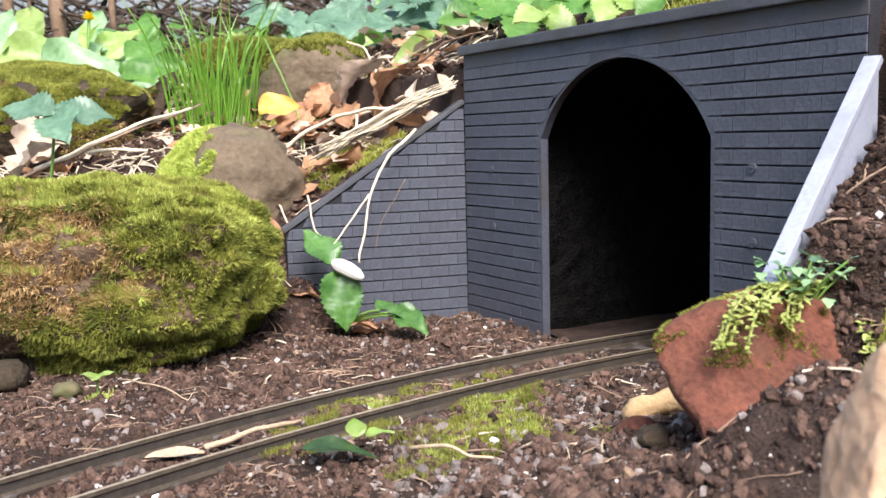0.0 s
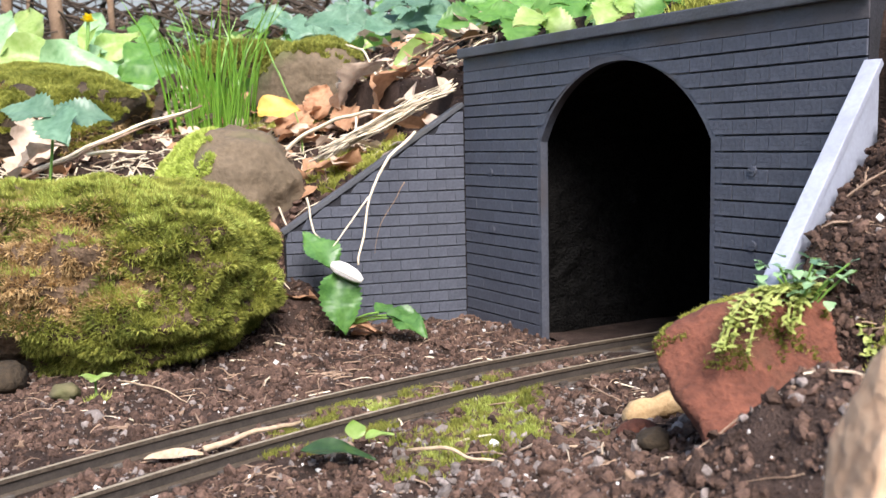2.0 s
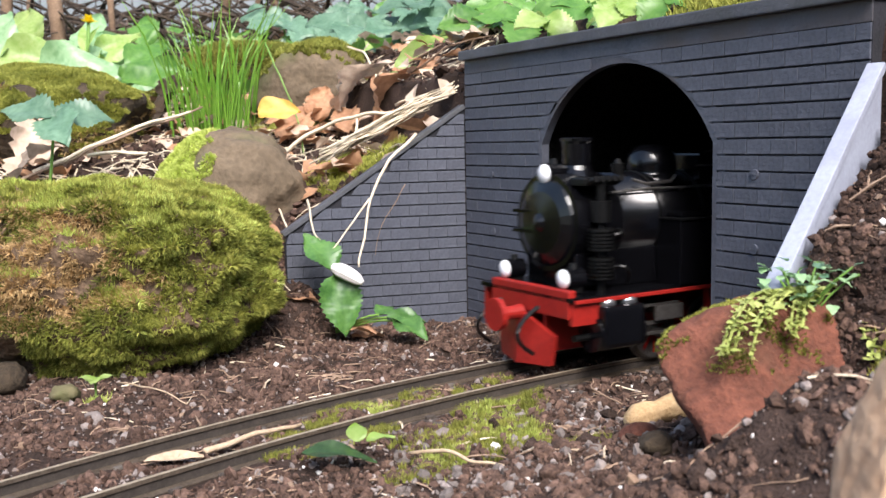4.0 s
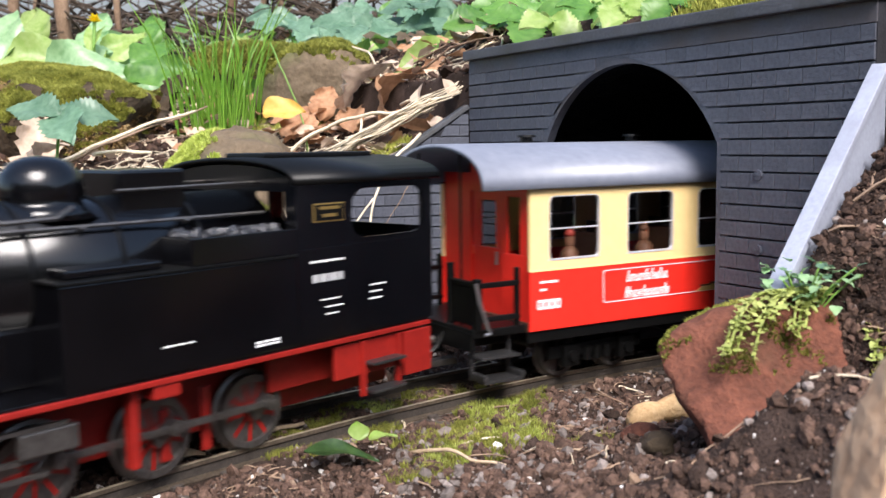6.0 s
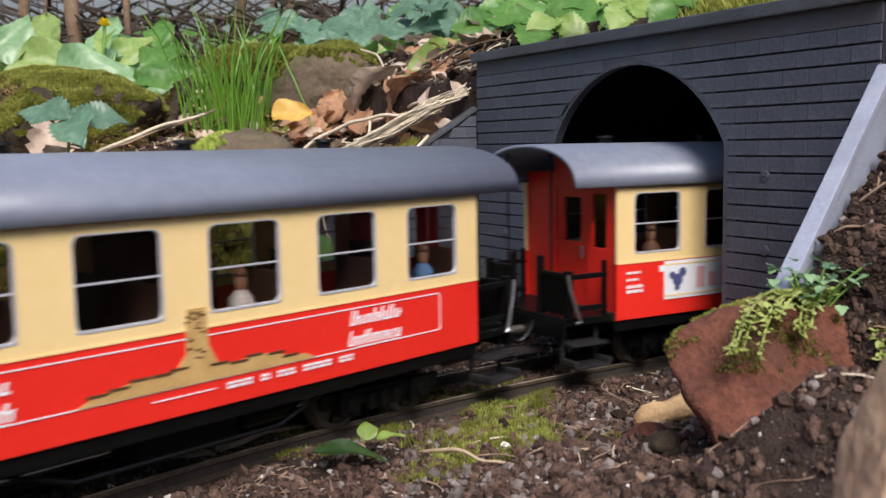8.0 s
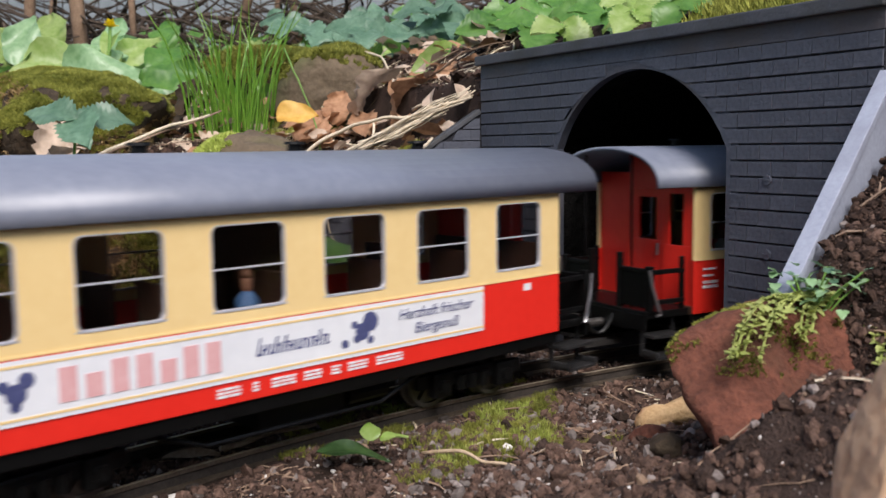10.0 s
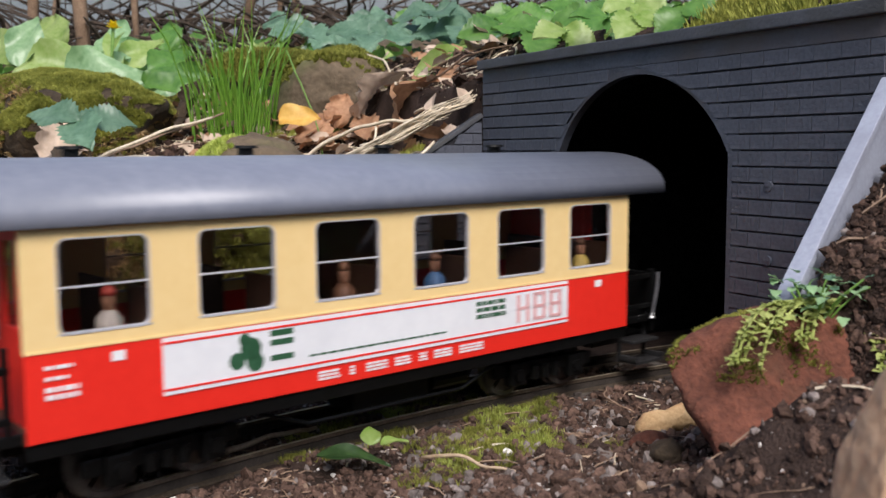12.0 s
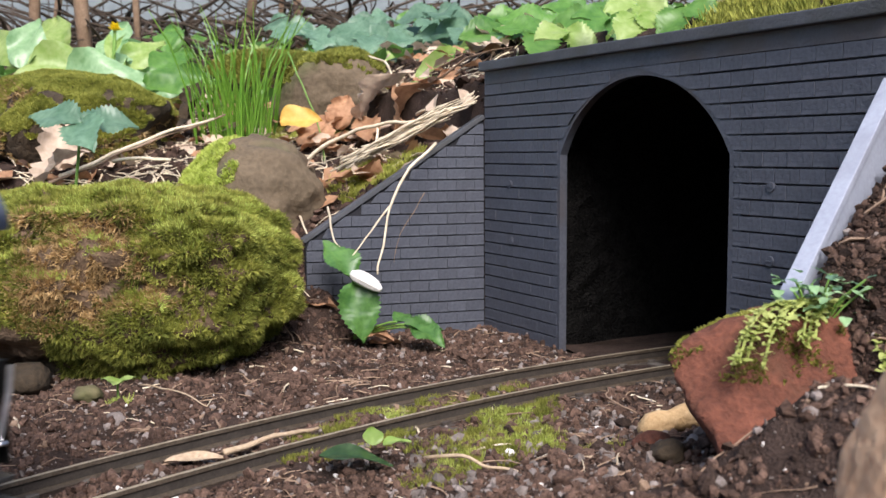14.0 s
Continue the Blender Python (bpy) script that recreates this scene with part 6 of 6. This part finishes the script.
def brush(count, seed):
    """Dark dead brush before the fence."""
    rng = random.Random(seed)
    bm = bmesh.new()
    for _ in range(count):
        e, r = rng.uniform(1.75, 2.3), rng.uniform(-0.95, 0.7)
        x, y = 0.51 - 0.866 * e + 0.5 * r, -0.435 + 0.5 * e + 0.866 * r
        a, l, up = rng.uniform(0, 6.3), rng.uniform(0.08, 0.3), rng.uniform(0.0, 0.5)
        o = Vector((x, y, land(x, y) + rng.uniform(-0.01, 0.05)))
        q = rng.uniform(0.0012, 0.005)
        tube(bm, bend(o, o + Vector((math.cos(a), math.sin(a), up)) * l, (0, 0, rng.uniform(-0.01, 0.03)), 4, 0.006, rng), [q, q, q * 0.8, q * 0.7, q * 0.4], 5)
    tagged(new("dead_brush", mesh_of("dead_brush", bm, M_BRUSH)), "dead brown twigs heaped before the fence", "brush", kind="stuff")


brush(520, 44)

# dandelion
dand = empty("dandelion", "yellow dandelion flower on a thin stalk", "flower")
stem(bend((-0.767, -0.206, 0.18), (-0.767, -0.194, 0.3), (0.005, 0, 0), 6), 0.0022, M_STEM, dand, "stalk")
bm = bmesh.new()
for k in range(60):
    a, l, h = rng.uniform(0, 6.3), rng.uniform(0.006, 0.012), rng.uniform(0.2, 1.3)
    d = Vector((math.cos(a) * math.cos(h), math.sin(a) * math.cos(h), math.sin(h)))
    s = d.cross(UP).normalized() * 0.0018
    o = Vector((-0.767, -0.194, 0.299))
    bm.faces.new([bm.verts.new(o - s * 0.4), bm.verts.new(o + s * 0.4), bm.verts.new(o + d * l + s), bm.verts.new(o + d * l - s)])
part("petals", bm, M_FLOWER, dand, "bright yellow petals")
leaf((-0.772, -0.20, 0.262), 110, 70, 0.045, 0.014, M_LEAFPALE, dand, "bract", seed=3)
leaf((-0.762, -0.20, 0.262), 60, 75, 0.04, 0.012, M_LEAFPALE, dand, "bract", seed=4)


def chives(at, count, height, spread, seed, label):
    rng = random.Random(seed)
    p = empty("chive_clump", label, "plant")
    for k in range(count):
        a, d = rng.uniform(0, 6.3), spread * math.sqrt(rng.random())
        b = Vector((at[0] + d * math.cos(a), at[1] + d * math.sin(a), at[2] - 0.01))
        h = height * rng.uniform(0.4, 1.15)
        out = Vector((math.cos(a), math.sin(a), 0)) * h * rng.uniform(0.0, 0.34) + Vector((rng.uniform(-1, 1), rng.uniform(-1, 1), 0)) * h * 0.24
        r = rng.uniform(0.0006, 0.0014)
        part("blade", tube(bmesh.new(), [b, b + out * 0.2 + UP * h * 0.4, b + out * 0.55 + UP * h * 0.75, b + out + UP * h], [r, r, r * 0.8, r * 0.2], 4), M_CHIVE, p)
    return p


chives((-0.485, -0.13, 0.165), 62, 0.122, 0.04, 5, "upright clump of bright green chives")
chives((-0.53, -0.10, 0.175), 26, 0.13, 0.03, 6, "thin clump of green chives")

# dead leaves
for i, (x, y, z, l, h, lift, c) in enumerate(DEADLEAF):
    leaf((x, y, z - l * 0.3 * math.sin(radians(lift))), h, lift, l * 1.3, l * 1.05, (M_DEAD, M_DEADPALE, M_ROCKDARK)[c], None, "dead_leaf", 0.1, 0.5, 0.5, 0.8, 9, 30 * (-1) ** i, 0.16, 200 + i, 0.18, "curled dead brown leaf lying on the bank" if c != 1 else "curled pale dead leaf lying on the bank")
for i, (x, y, z, l, h, lift, c) in enumerate(SOILLEAF):
    leaf((x, y, z + 0.002), h, lift, l, l * 0.6, M_DEAD, None, "dead_leaf", 0.08, 0.4, 0.2, 0.8, 9, 10, 0.12, 230 + i, 0.1, "dead brown leaf lying on the soil")
rng = random.Random(78)
for i in range(46):
    x, y = rng.uniform(-0.62, -0.22), rng.uniform(-0.2, 0.06)
    if land(x, y) > 0.06:
        l = rng.uniform(0.015, 0.034)
        leaf((x, y, land(x, y) + 0.004), rng.uniform(0, 360), rng.uniform(-5, 40), l, l * 0.75, rng.choice([M_DEAD, M_DEAD, M_DEADPALE]), None, "dead_leaf", 0.1, 0.5, 0.4, 0.8, 7, rng.uniform(-40, 40), 0.14, 300 + i, 0.15, "small dead leaf in the bank litter")
yl = leaf((-0.408, -0.108, 0.176), 355, 4, 0.042, 0.03, M_YELLOW, None, "yellow_leaf", 0, 0.5, 0.1, 0.7, 10, 50, 0.08, 9, 0, "curled bright yellow leaf on dead leaves")

# leaves at the foot of the wing
seedling = empty("wing_plant", "drooping green plant against the wing wall", "plant")
for i, (x, y, z, l, h, lift) in enumerate(WINGLEAF):
    leaf((x, y, z), h, lift, l * 0.95, l * 0.72, M_LEAFMID, seedling, "leaf", 0.14, 0.25, 0.25, 0.75, 12, 25 * math.cos(radians(h)), 0.09, 260 + i)
    stem(bend((-0.19, -0.128, -0.004), (x, y, z), (0.004, 0, 0.004), 4), 0.001, M_STEM, seedling)
bm = tube(bmesh.new(), bend((-0.176, -0.136, 0.0505), (-0.158, -0.119, 0.0385), (0, 0, 0.001), 6), [0.003, 0.0052, 0.0058, 0.0058, 0.0054, 0.0045, 0.002], 10)
part("pale_sheath", bm, M_WHITESTONE, seedling, "white dry sheath")

# dry stems on the bank and before the wing
ARC_STEM = [(-0.375, -0.098, 0.135), (-0.351, -0.071, 0.158), (-0.317, -0.051, 0.17), (-0.281, -0.028, 0.173), (-0.258, -0.008, 0.173)]
HANG_STEM = [(-0.197, -0.049, 0.152), (-0.185, -0.083, 0.127), (-0.184, -0.097, 0.105), (-0.179, -0.106, 0.077), (-0.169, -0.116, 0.049)]
FORK_STEM = [(-0.186, -0.099, 0.101), (-0.189, -0.116, 0.079), (-0.191, -0.131, 0.058)]
LOW_STEM = [(-0.237, -0.130, 0.100), (-0.214, -0.135, 0.081), (-0.201, -0.135, 0.068)]
SHORT_STEM = [(-0.315, -0.045, 0.172), (-0.296, -0.057, 0.154), (-0.288, -0.067, 0.144)]
TALL_STEM = [(-0.538, -0.009, 0.259), (-0.512, -0.011, 0.232), (-0.482, -0.028, 0.193), (-0.434, -0.052, 0.165)]
GREEN_STEM = [(-0.48, -0.071, 0.252), (-0.448, -0.066, 0.209), (-0.407, -0.066, 0.167), (-0.363, -0.079, 0.128)]
LOOP_STEM = [(-0.519, 0.024, 0.258), (-0.465, 0.034, 0.244), (-0.427, 0.031, 0.217), (-0.363, 0.014, 0.179)]
WALL_STEM = [(-0.324, 0.0, 0.18), (-0.283, 0.015, 0.194), (-0.247, 0.018, 0.207), (-0.216, 0.014, 0.217)]


def smooth_line(pts, n=5):
    """A rounder line through points."""
    out = []
    P = [Vector(p) for p in pts]
    P = [2 * P[0] - P[1]] + P + [2 * P[-1] - P[-2]]
    for a, b, c, d in zip(P, P[1:], P[2:], P[3:]):
        for k in range(n):
            t = k / n
            out.append(0.5 * ((2 * b) + (c - a) * t + (2 * a - 5 * b + 4 * c - d) * t * t + (3 * b - a - 3 * c + d) * t ** 3))
    return out + [P[-2]]


def dry_stem(pts, r, material=M_STRAW, label="pale dry plant stem on the bank"):
    q = smooth_line(pts)
    q = [c + Vector((fbm(c, 40, 2), fbm(c + UP, 40, 2), fbm(c - UP, 40, 2))) * 0.0022 for c in q]
    r = r * 0.62
    return thing("dry_stem", tube(bmesh.new(), q, [r * (1 - 0.45 * i / len(q)) for i in range(len(q))], 7), material, label, "stem", "dry stems on the bank", smooth=True)


dry_stem(ARC_STEM, 0.0035)
dry_stem(HANG_STEM, 0.0022, label="pale dry stem hanging before the wing wall")
dry_stem(FORK_STEM, 0.0014, label="pale dry stem hanging before the wing wall")
dry_stem(LOW_STEM, 0.0016)
dry_stem(SHORT_STEM, 0.0022)
dry_stem(TALL_STEM, 0.0018)
dry_stem(GREEN_STEM, 0.0017, M_STEM, "thin green stem leaning over the stones")
dry_stem(LOOP_STEM, 0.0025)
dry_stem(WALL_STEM, 0.0025)
dry_stem([(-0.176, -0.07, 0.112), (-0.182, -0.085, 0.085), (-0.187, -0.095, 0.055)], 0.0006, M_TWIG, "thin dark root hanging before the wing wall")
rng = random.Random(31)
for i in range(44):
    a = rng.uniform(-0.25, 0.5)
    u0, u1 = rng.uniform(-0.15, 0.3), rng.uniform(0.6, 1.05)
    p = lambda u, o: (-0.262 + 0.068 * u - 0.016 * a + 0.012 * o, -0.098 + 0.088 * u, 0.128 + 0.052 * u + 0.006 + 0.012 * rng.random() - 0.01 * a)
    dry_stem([p(u0, rng.uniform(-1, 1)), p((u0 + u1) / 2, rng.uniform(-0.6, 0.6)), p(u1, rng.uniform(-0.4, 0.4))], rng.uniform(0.0006, 0.0019), M_STRAW, "pale dry stem in the bundle on the wing")
dry_stem([(-0.42, -0.343, 0.112), (-0.408, -0.298, 0.13), (-0.405, -0.248, 0.151), (-0.437, -0.154, 0.182)], 0.0026, M_TWIG, "long brown twig lying across the bank")
dry_stem([(-0.417, -0.316, 0.124), (-0.411, -0.237, 0.158), (-0.422, -0.17, 0.178)], 0.0034, M_STRAW, "thick pale stick lying across the bank")
dry_stem([(-0.40, -0.27, 0.138), (-0.39, -0.245, 0.142), (-0.372, -0.225, 0.14)], 0.003, M_STRAW)

# litter on the track bed
dry_stem([(0.05, -0.306, -0.004), (0.042, -0.277, -0.003), (0.033, -0.248, -0.004)], 0.0028, M_STICK, "pale stick lying between the rails")
leaf((0.047, -0.335, -0.005), 15, 3, 0.034, 0.011, M_STICK, None, "dead_leaf", 0, 0.4, 0.1, 0.7, 8, 5, 0.05, 401, 0, "narrow pale dead leaf between the rails")
leaf((0.094, -0.273, 0.001), 0, 8, 0.034, 0.014, M_LEAFDARK, None, "fallen_leaf", 0, 0.3, 0.3, 0.7, 8, 10, 0.06, 402, 0, "dark curled green leaf on the soil")
leaf((0.108, -0.246, 0.006), 20, 12, 0.014, 0.01, M_LEAFPALE, None, "fallen_leaf", 0, 0.3, 0.2, 0.7, 8, 0, 0.05, 403, 0, "small pale green leaf on the soil")
leaf((0.106, -0.25, 0.006), 100, 40, 0.012, 0.01, M_LEAFPALE, None, "fallen_leaf", 0, 0.3, 0.2, 0.7, 8, 0, 0.05, 404, 0, "small pale green leaf on the soil")
dry_stem([(0.105, -0.222, -0.004), (0.125, -0.212, 0.0), (0.137, -0.205, -0.002), (0.146, -0.195, -0.004)], 0.0018, M_STICK, "bent pale stick on the soil")
dry_stem([(0.155, -0.172, 0.001), (0.167, -0.16, 0.003), (0.178, -0.152, 0.004)], 0.0016, M_STICK, "straight pale stick on the soil")
dry_stem([(-0.115, -0.312, -0.003), (-0.075, -0.3, 0.0), (-0.045, -0.288, -0.005)], 0.001, M_STICK, "thin pale stick on the soil")
dry_stem([(0.09, -0.075, -0.006), (0.06, -0.07, -0.004), (0.04, -0.055, -0.006)], 0.001, M_TWIG, "thin brown twig beside the rails")
bm = bmesh.new()
lathe(bm, [(0.0004, -0.0195), (0.0055, -0.0175), (0.0078, -0.012), (0.0072, -0.006), (0.0055, -0.001), (0.0068, 0.005), (0.0085, 0.011), (0.0072, 0.0165), (0.003, 0.0195), (0.0004, 0.02)], (0, 0, 0), 20)
for v in bm.verts:
    v.co *= 1 + 0.05 * math.sin(8 * math.atan2(v.co.y, v.co.x)) + 0.06 * fbm(v.co, 150, 2)
    v.co.x += 8 * v.co.z * v.co.z
bm.transform(pose(0.146, -0.098, 0.006, 0, 80, 75))
thing("peanut_shell", bm, M_SHELL, "broken tan peanut shell lying on the soil", "nut shell", smooth=True)
seedl = empty("seedling", "tiny green seedling on bare soil", "plant")
for k in range(3):
    leaf((-0.094, -0.33, 0.004), 40 + 120 * k, 30, 0.012, 0.009, M_LEAFPALE, seedl, "leaf", seed=500 + k)
stem([(-0.094, -0.33, -0.01), (-0.094, -0.33, 0.004)], 0.0007, M_STEM, seedl)

# small plants beside the pale wing and on the red rock
cl = empty("corydalis", "small pale blue-green leafy plant at the wing", "plant")
rng = random.Random(9)
for k in range(58):
    x, y = 0.23 + rng.uniform(-0.012, 0.02), -0.1 + rng.uniform(-0.012, 0.018)
    z = 0.074 + rng.uniform(0.0, 0.018)
    leaf((x, y, z), rng.uniform(0, 360), rng.uniform(-20, 40), rng.uniform(0.004, 0.008), rng.uniform(0.004, 0.006), M_CELADON if k % 4 else M_LEAFBLUE, cl, "leaflet", 0, 0.2, 0.2, 0.7, 5, 0, 0.05, 600 + k, 0.25)
    if k % 3 == 0:
        stem(bend((0.232, -0.098, 0.06), (x, y, z), (0, 0, 0.004), 4), 0.0005, M_STEM, cl)
tr = empty("stonecrop", "trailing yellow-green stonecrop over the red rock", "plant")
RUNNERS = [((0.232, -0.095, 0.079), (0.229, -0.12, 0.079), (0.236, -0.14, 0.0725), (0.243, -0.154, 0.061)), ((0.236, -0.09, 0.079), (0.234, -0.112, 0.079), (0.242, -0.134, 0.071), (0.249, -0.147, 0.058)), ((0.234, -0.092, 0.078), (0.24, -0.108, 0.076), (0.248, -0.12, 0.067)),
           ((0.252, -0.08, 0.07), (0.262, -0.09, 0.063), (0.268, -0.1, 0.056))]
for s, way in enumerate(RUNNERS):
    for side in (-1, 0, 1):
        o = Vector((0.0016, 0.0028, 0)) * side * rng.uniform(0.6, 1.3) + Vector((0, 0, rng.uniform(-0.001, 0.001)))
        q = smooth_line([Vector(c) + o for c in way[: len(way) - abs(side) * (s % 2)]], 5)
        stem(q, 0.0006, M_CROP, tr, "runner")
        for i, c in enumerate(q):
            for k in range(3):
                l = rng.uniform(0.0026, 0.0046)
                leaf(c + Vector((rng.uniform(-1, 1), rng.uniform(-1, 1), rng.uniform(-0.3, 0.8))) * 0.0015, rng.choice((180, 225, 270, 315, 360)) + rng.uniform(-30, 30), rng.uniform(-25, 30), l, l * 0.62, M_CROP, tr, "leaf", 0, 0.15, 0.15, 0.75, 3, rng.uniform(-30, 30), 0.0, 700 + i)

# ---------- fence and what lies behind it ----------
for i, (x, y, z, r, lean) in enumerate(STAKES):
    g = land(x, y)
    top = (x + 0.02 * lean, y + 0.01 * lean, g + 0.75)
    thing("garden_stake", tube(bmesh.new(), bend((x, y, g - 0.02), top, (0, 0, 0), 6, 0.003), [r, r, r * 0.97, r * 0.94, r * 0.9, r * 0.88, r * 0.85], 9), M_STAKE, "upright brown woody stem in the bed", "stake", "woody stems", smooth=True)
M_SCREEN = mat("dark green screen", (0.02, 0.04, 0.012), (0.06, 0.1, 0.03), 8, 0.9, 0, 1.0, 6, dist=0.03)
FX, FY = Vector((-2.05, -0.45, 0)), Vector((-1.0, 1.62, 0))
fence = empty("wire_fence", "dark square wire mesh fence behind the bed", "fence")
d = FY - FX
nrm = d.normalized()
zb = 0.36
for k in range(9):
    part("wire", cyl(FX + UP * (zb + 0.07 * k), FY + UP * (zb + 0.07 * k), 0.0022, seg=5), M_WIRE, fence)
for k in range(58):
    p = FX + d * (k / 57)
    part("wire", cyl(p + UP * (zb - 0.08), p + UP * (zb + 0.6), 0.0018, seg=5), M_WIRE, fence)
part("rail", box(0, d.length, -0.012, 0.012, zb - 0.03, zb + 0.01, 0.003, Matrix.Translation(FX) @ Matrix.Rotation(math.atan2(d.y, d.x), 4, "Z")), M_STAKE, fence, "weathered grey fence board")
bm = box(-3.0, 6.0, 2.6, 2.75, -0.2, 2.6, 0, Matrix.Translation(FX) @ Matrix.Rotation(math.atan2(d.y, d.x), 4, "Z"))
# Unseen dark screen behind the camera, added to cut low sky light and reflections.
tagged(new("unseen_screen", mesh_of("unseen_screen", box(-0.15, 0.15, -5.0, 5.0, -0.3, 1.3, 0.02, Matrix.Translation((0.51 + 2.6, -0.435 - 1.5, 0)) @ Matrix.Rotation(radians(-30), 4, "Z")), M_SCREEN)), "unseen dark green screen added behind the camera against low sky light", "hedge", kind="structure")
tagged(new("wall_behind", mesh_of("wall_behind", bm, M_RENDER)), "pale rendered garden wall far behind the fence", "wall", kind="structure")


# low green and brown cover between the plants
def cover(name, count, e_lo, e_hi, r_lo, r_hi, size, material, label, seed):
    rng = random.Random(seed)
    verts, faces = [], []
    for _ in range(count):
        e, r = rng.uniform(e_lo, e_hi), rng.uniform(r_lo, r_hi)
        x, y = 0.51 - 0.866 * e + 0.5 * r, -0.435 + 0.5 * e + 0.866 * r
        if y > 0 and -0.2 < x < 0.25 and y < 0.03:
            continue
        o = Vector((x, y, land(x, y) + rng.uniform(0.0, 0.02)))
        l = rng.uniform(*size)
        rot = Euler((rng.uniform(-0.7, 0.9), rng.uniform(-0.6, 0.6), rng.uniform(0, 6.3))).to_matrix()
        k = len(verts)
        for u, v, z in ((0, 0, 0), (0.3, 0.33, 0.06), (0.35, -0.33, 0.06), (0.5, 0, -0.03), (0.72, 0.28, 0.03), (0.75, -0.28, 0.03), (1, 0, -0.16)):
            verts.append(tuple(o + rot @ Vector((u, v, z)) * l))
        faces += [(k, k + 3, k + 1), (k, k + 2, k + 3), (k + 1, k + 3, k + 4), (k + 3, k + 2, k + 5), (k + 4, k + 3, k + 6), (k + 3, k + 5, k + 6)]
    me = bpy.data.meshes.new(name)
    me.from_pydata(verts, [], faces)
    me.materials.append(material)
    tagged(new(name, me), label, "ground cover", kind="stuff")


cover("green_cover", 900, 1.15, 2.3, -0.8, 0.9, (0.02, 0.05), M_LEAF, "low green leaves covering the bank", 1)
cover("pale_cover", 420, 1.1, 2.2, -0.8, 0.5, (0.02, 0.045), M_LEAFPALE, "low pale green leaves covering the bank", 2)
cover("leaf_litter", 1100, 0.86, 2.3, -0.5, 0.9, (0.012, 0.035), M_DEAD, "brown leaf litter on the bank", 3)
cover("pale_litter", 1500, 0.86, 2.0, -0.4, 0.8, (0.01, 0.03), M_DEADPALE, "pale leaf litter on the bank", 4)


# ---------- movement ----------
RUN_T = [0.0, 3.2, 5.3, 5.6, 6.0, 6.5, 7.0, 7.5, 8.0, 10.5, 11.0, 11.5, 12.0, 12.5, 13.0, 13.5, 14.0]
RUN_S = [-1.284, -0.624, -0.189, -0.127, -0.046, 0.057, 0.163, 0.271, 0.377, 0.905, 1.013, 1.119, 1.227, 1.332, 1.438, 1.540, 1.645]


def run(t):
    """Way of the first coach's middle along the track."""
    k = (t - 0.3, t, t + 0.3)
    return sum(float(np.interp(min(14.0, max(0.0, q)), RUN_T, RUN_S)) + 0.2115 * (q - min(14.0, max(0.0, q))) for q in k) / 3


def chord(s, b):
    p0, p1 = rail_at(s - b)[0], rail_at(s + b)[0]
    d = p1 - p0
    c = (p0 + p1) / 2
    return Matrix.Translation((c.x, c.y, 0)) @ Matrix.Rotation(math.atan2(d.y, d.x), 4, "Z")


def motions():
    coarse = [0.25 * i for i in range(57)]
    fine = [0.1 * i for i in range(141)]
    walk(engine, [(t, chord(run(t) + 0.46, 0.06)) for t in coarse])
    for w in engine_wheels:
        x = w.location.x
        walk(w, [(t, Matrix.Translation((x, 0, 0.018)) @ Matrix.Rotation(run(t) / 0.018, 4, "Y")) for t in fine])
    for r in engine_rods:
        rows = []
        for t in fine:
            a = run(t) / 0.018
            rows.append((t, Matrix.Translation((0.0075 * math.cos(a), 0, 0.018 - 0.0075 * math.sin(a)))))
        walk(r, rows)
    for k, (coach, sets) in enumerate(coaches):
        off = -0.4845 * k
        walk(coach, [(t, chord(run(t) + off, 0.125)) for t in coarse])
        for bogie, ws, x in sets:
            rows = []
            for t in coarse:
                body, own = chord(run(t) + off, 0.125), chord(run(t) + off + x, 0.023)
                turn = (body.inverted() @ own).to_euler().z
                rows.append((t, Matrix.Translation((x, 0, 0)) @ Matrix.Rotation(turn, 4, "Z")))
            walk(bogie, rows)
            for w in ws:
                wx = w.location.x
                walk(w, [(t, Matrix.Translation((wx, 0, 0.0148)) @ Matrix.Rotation(run(t) / 0.0148, 4, "Y")) for t in fine])


motions()
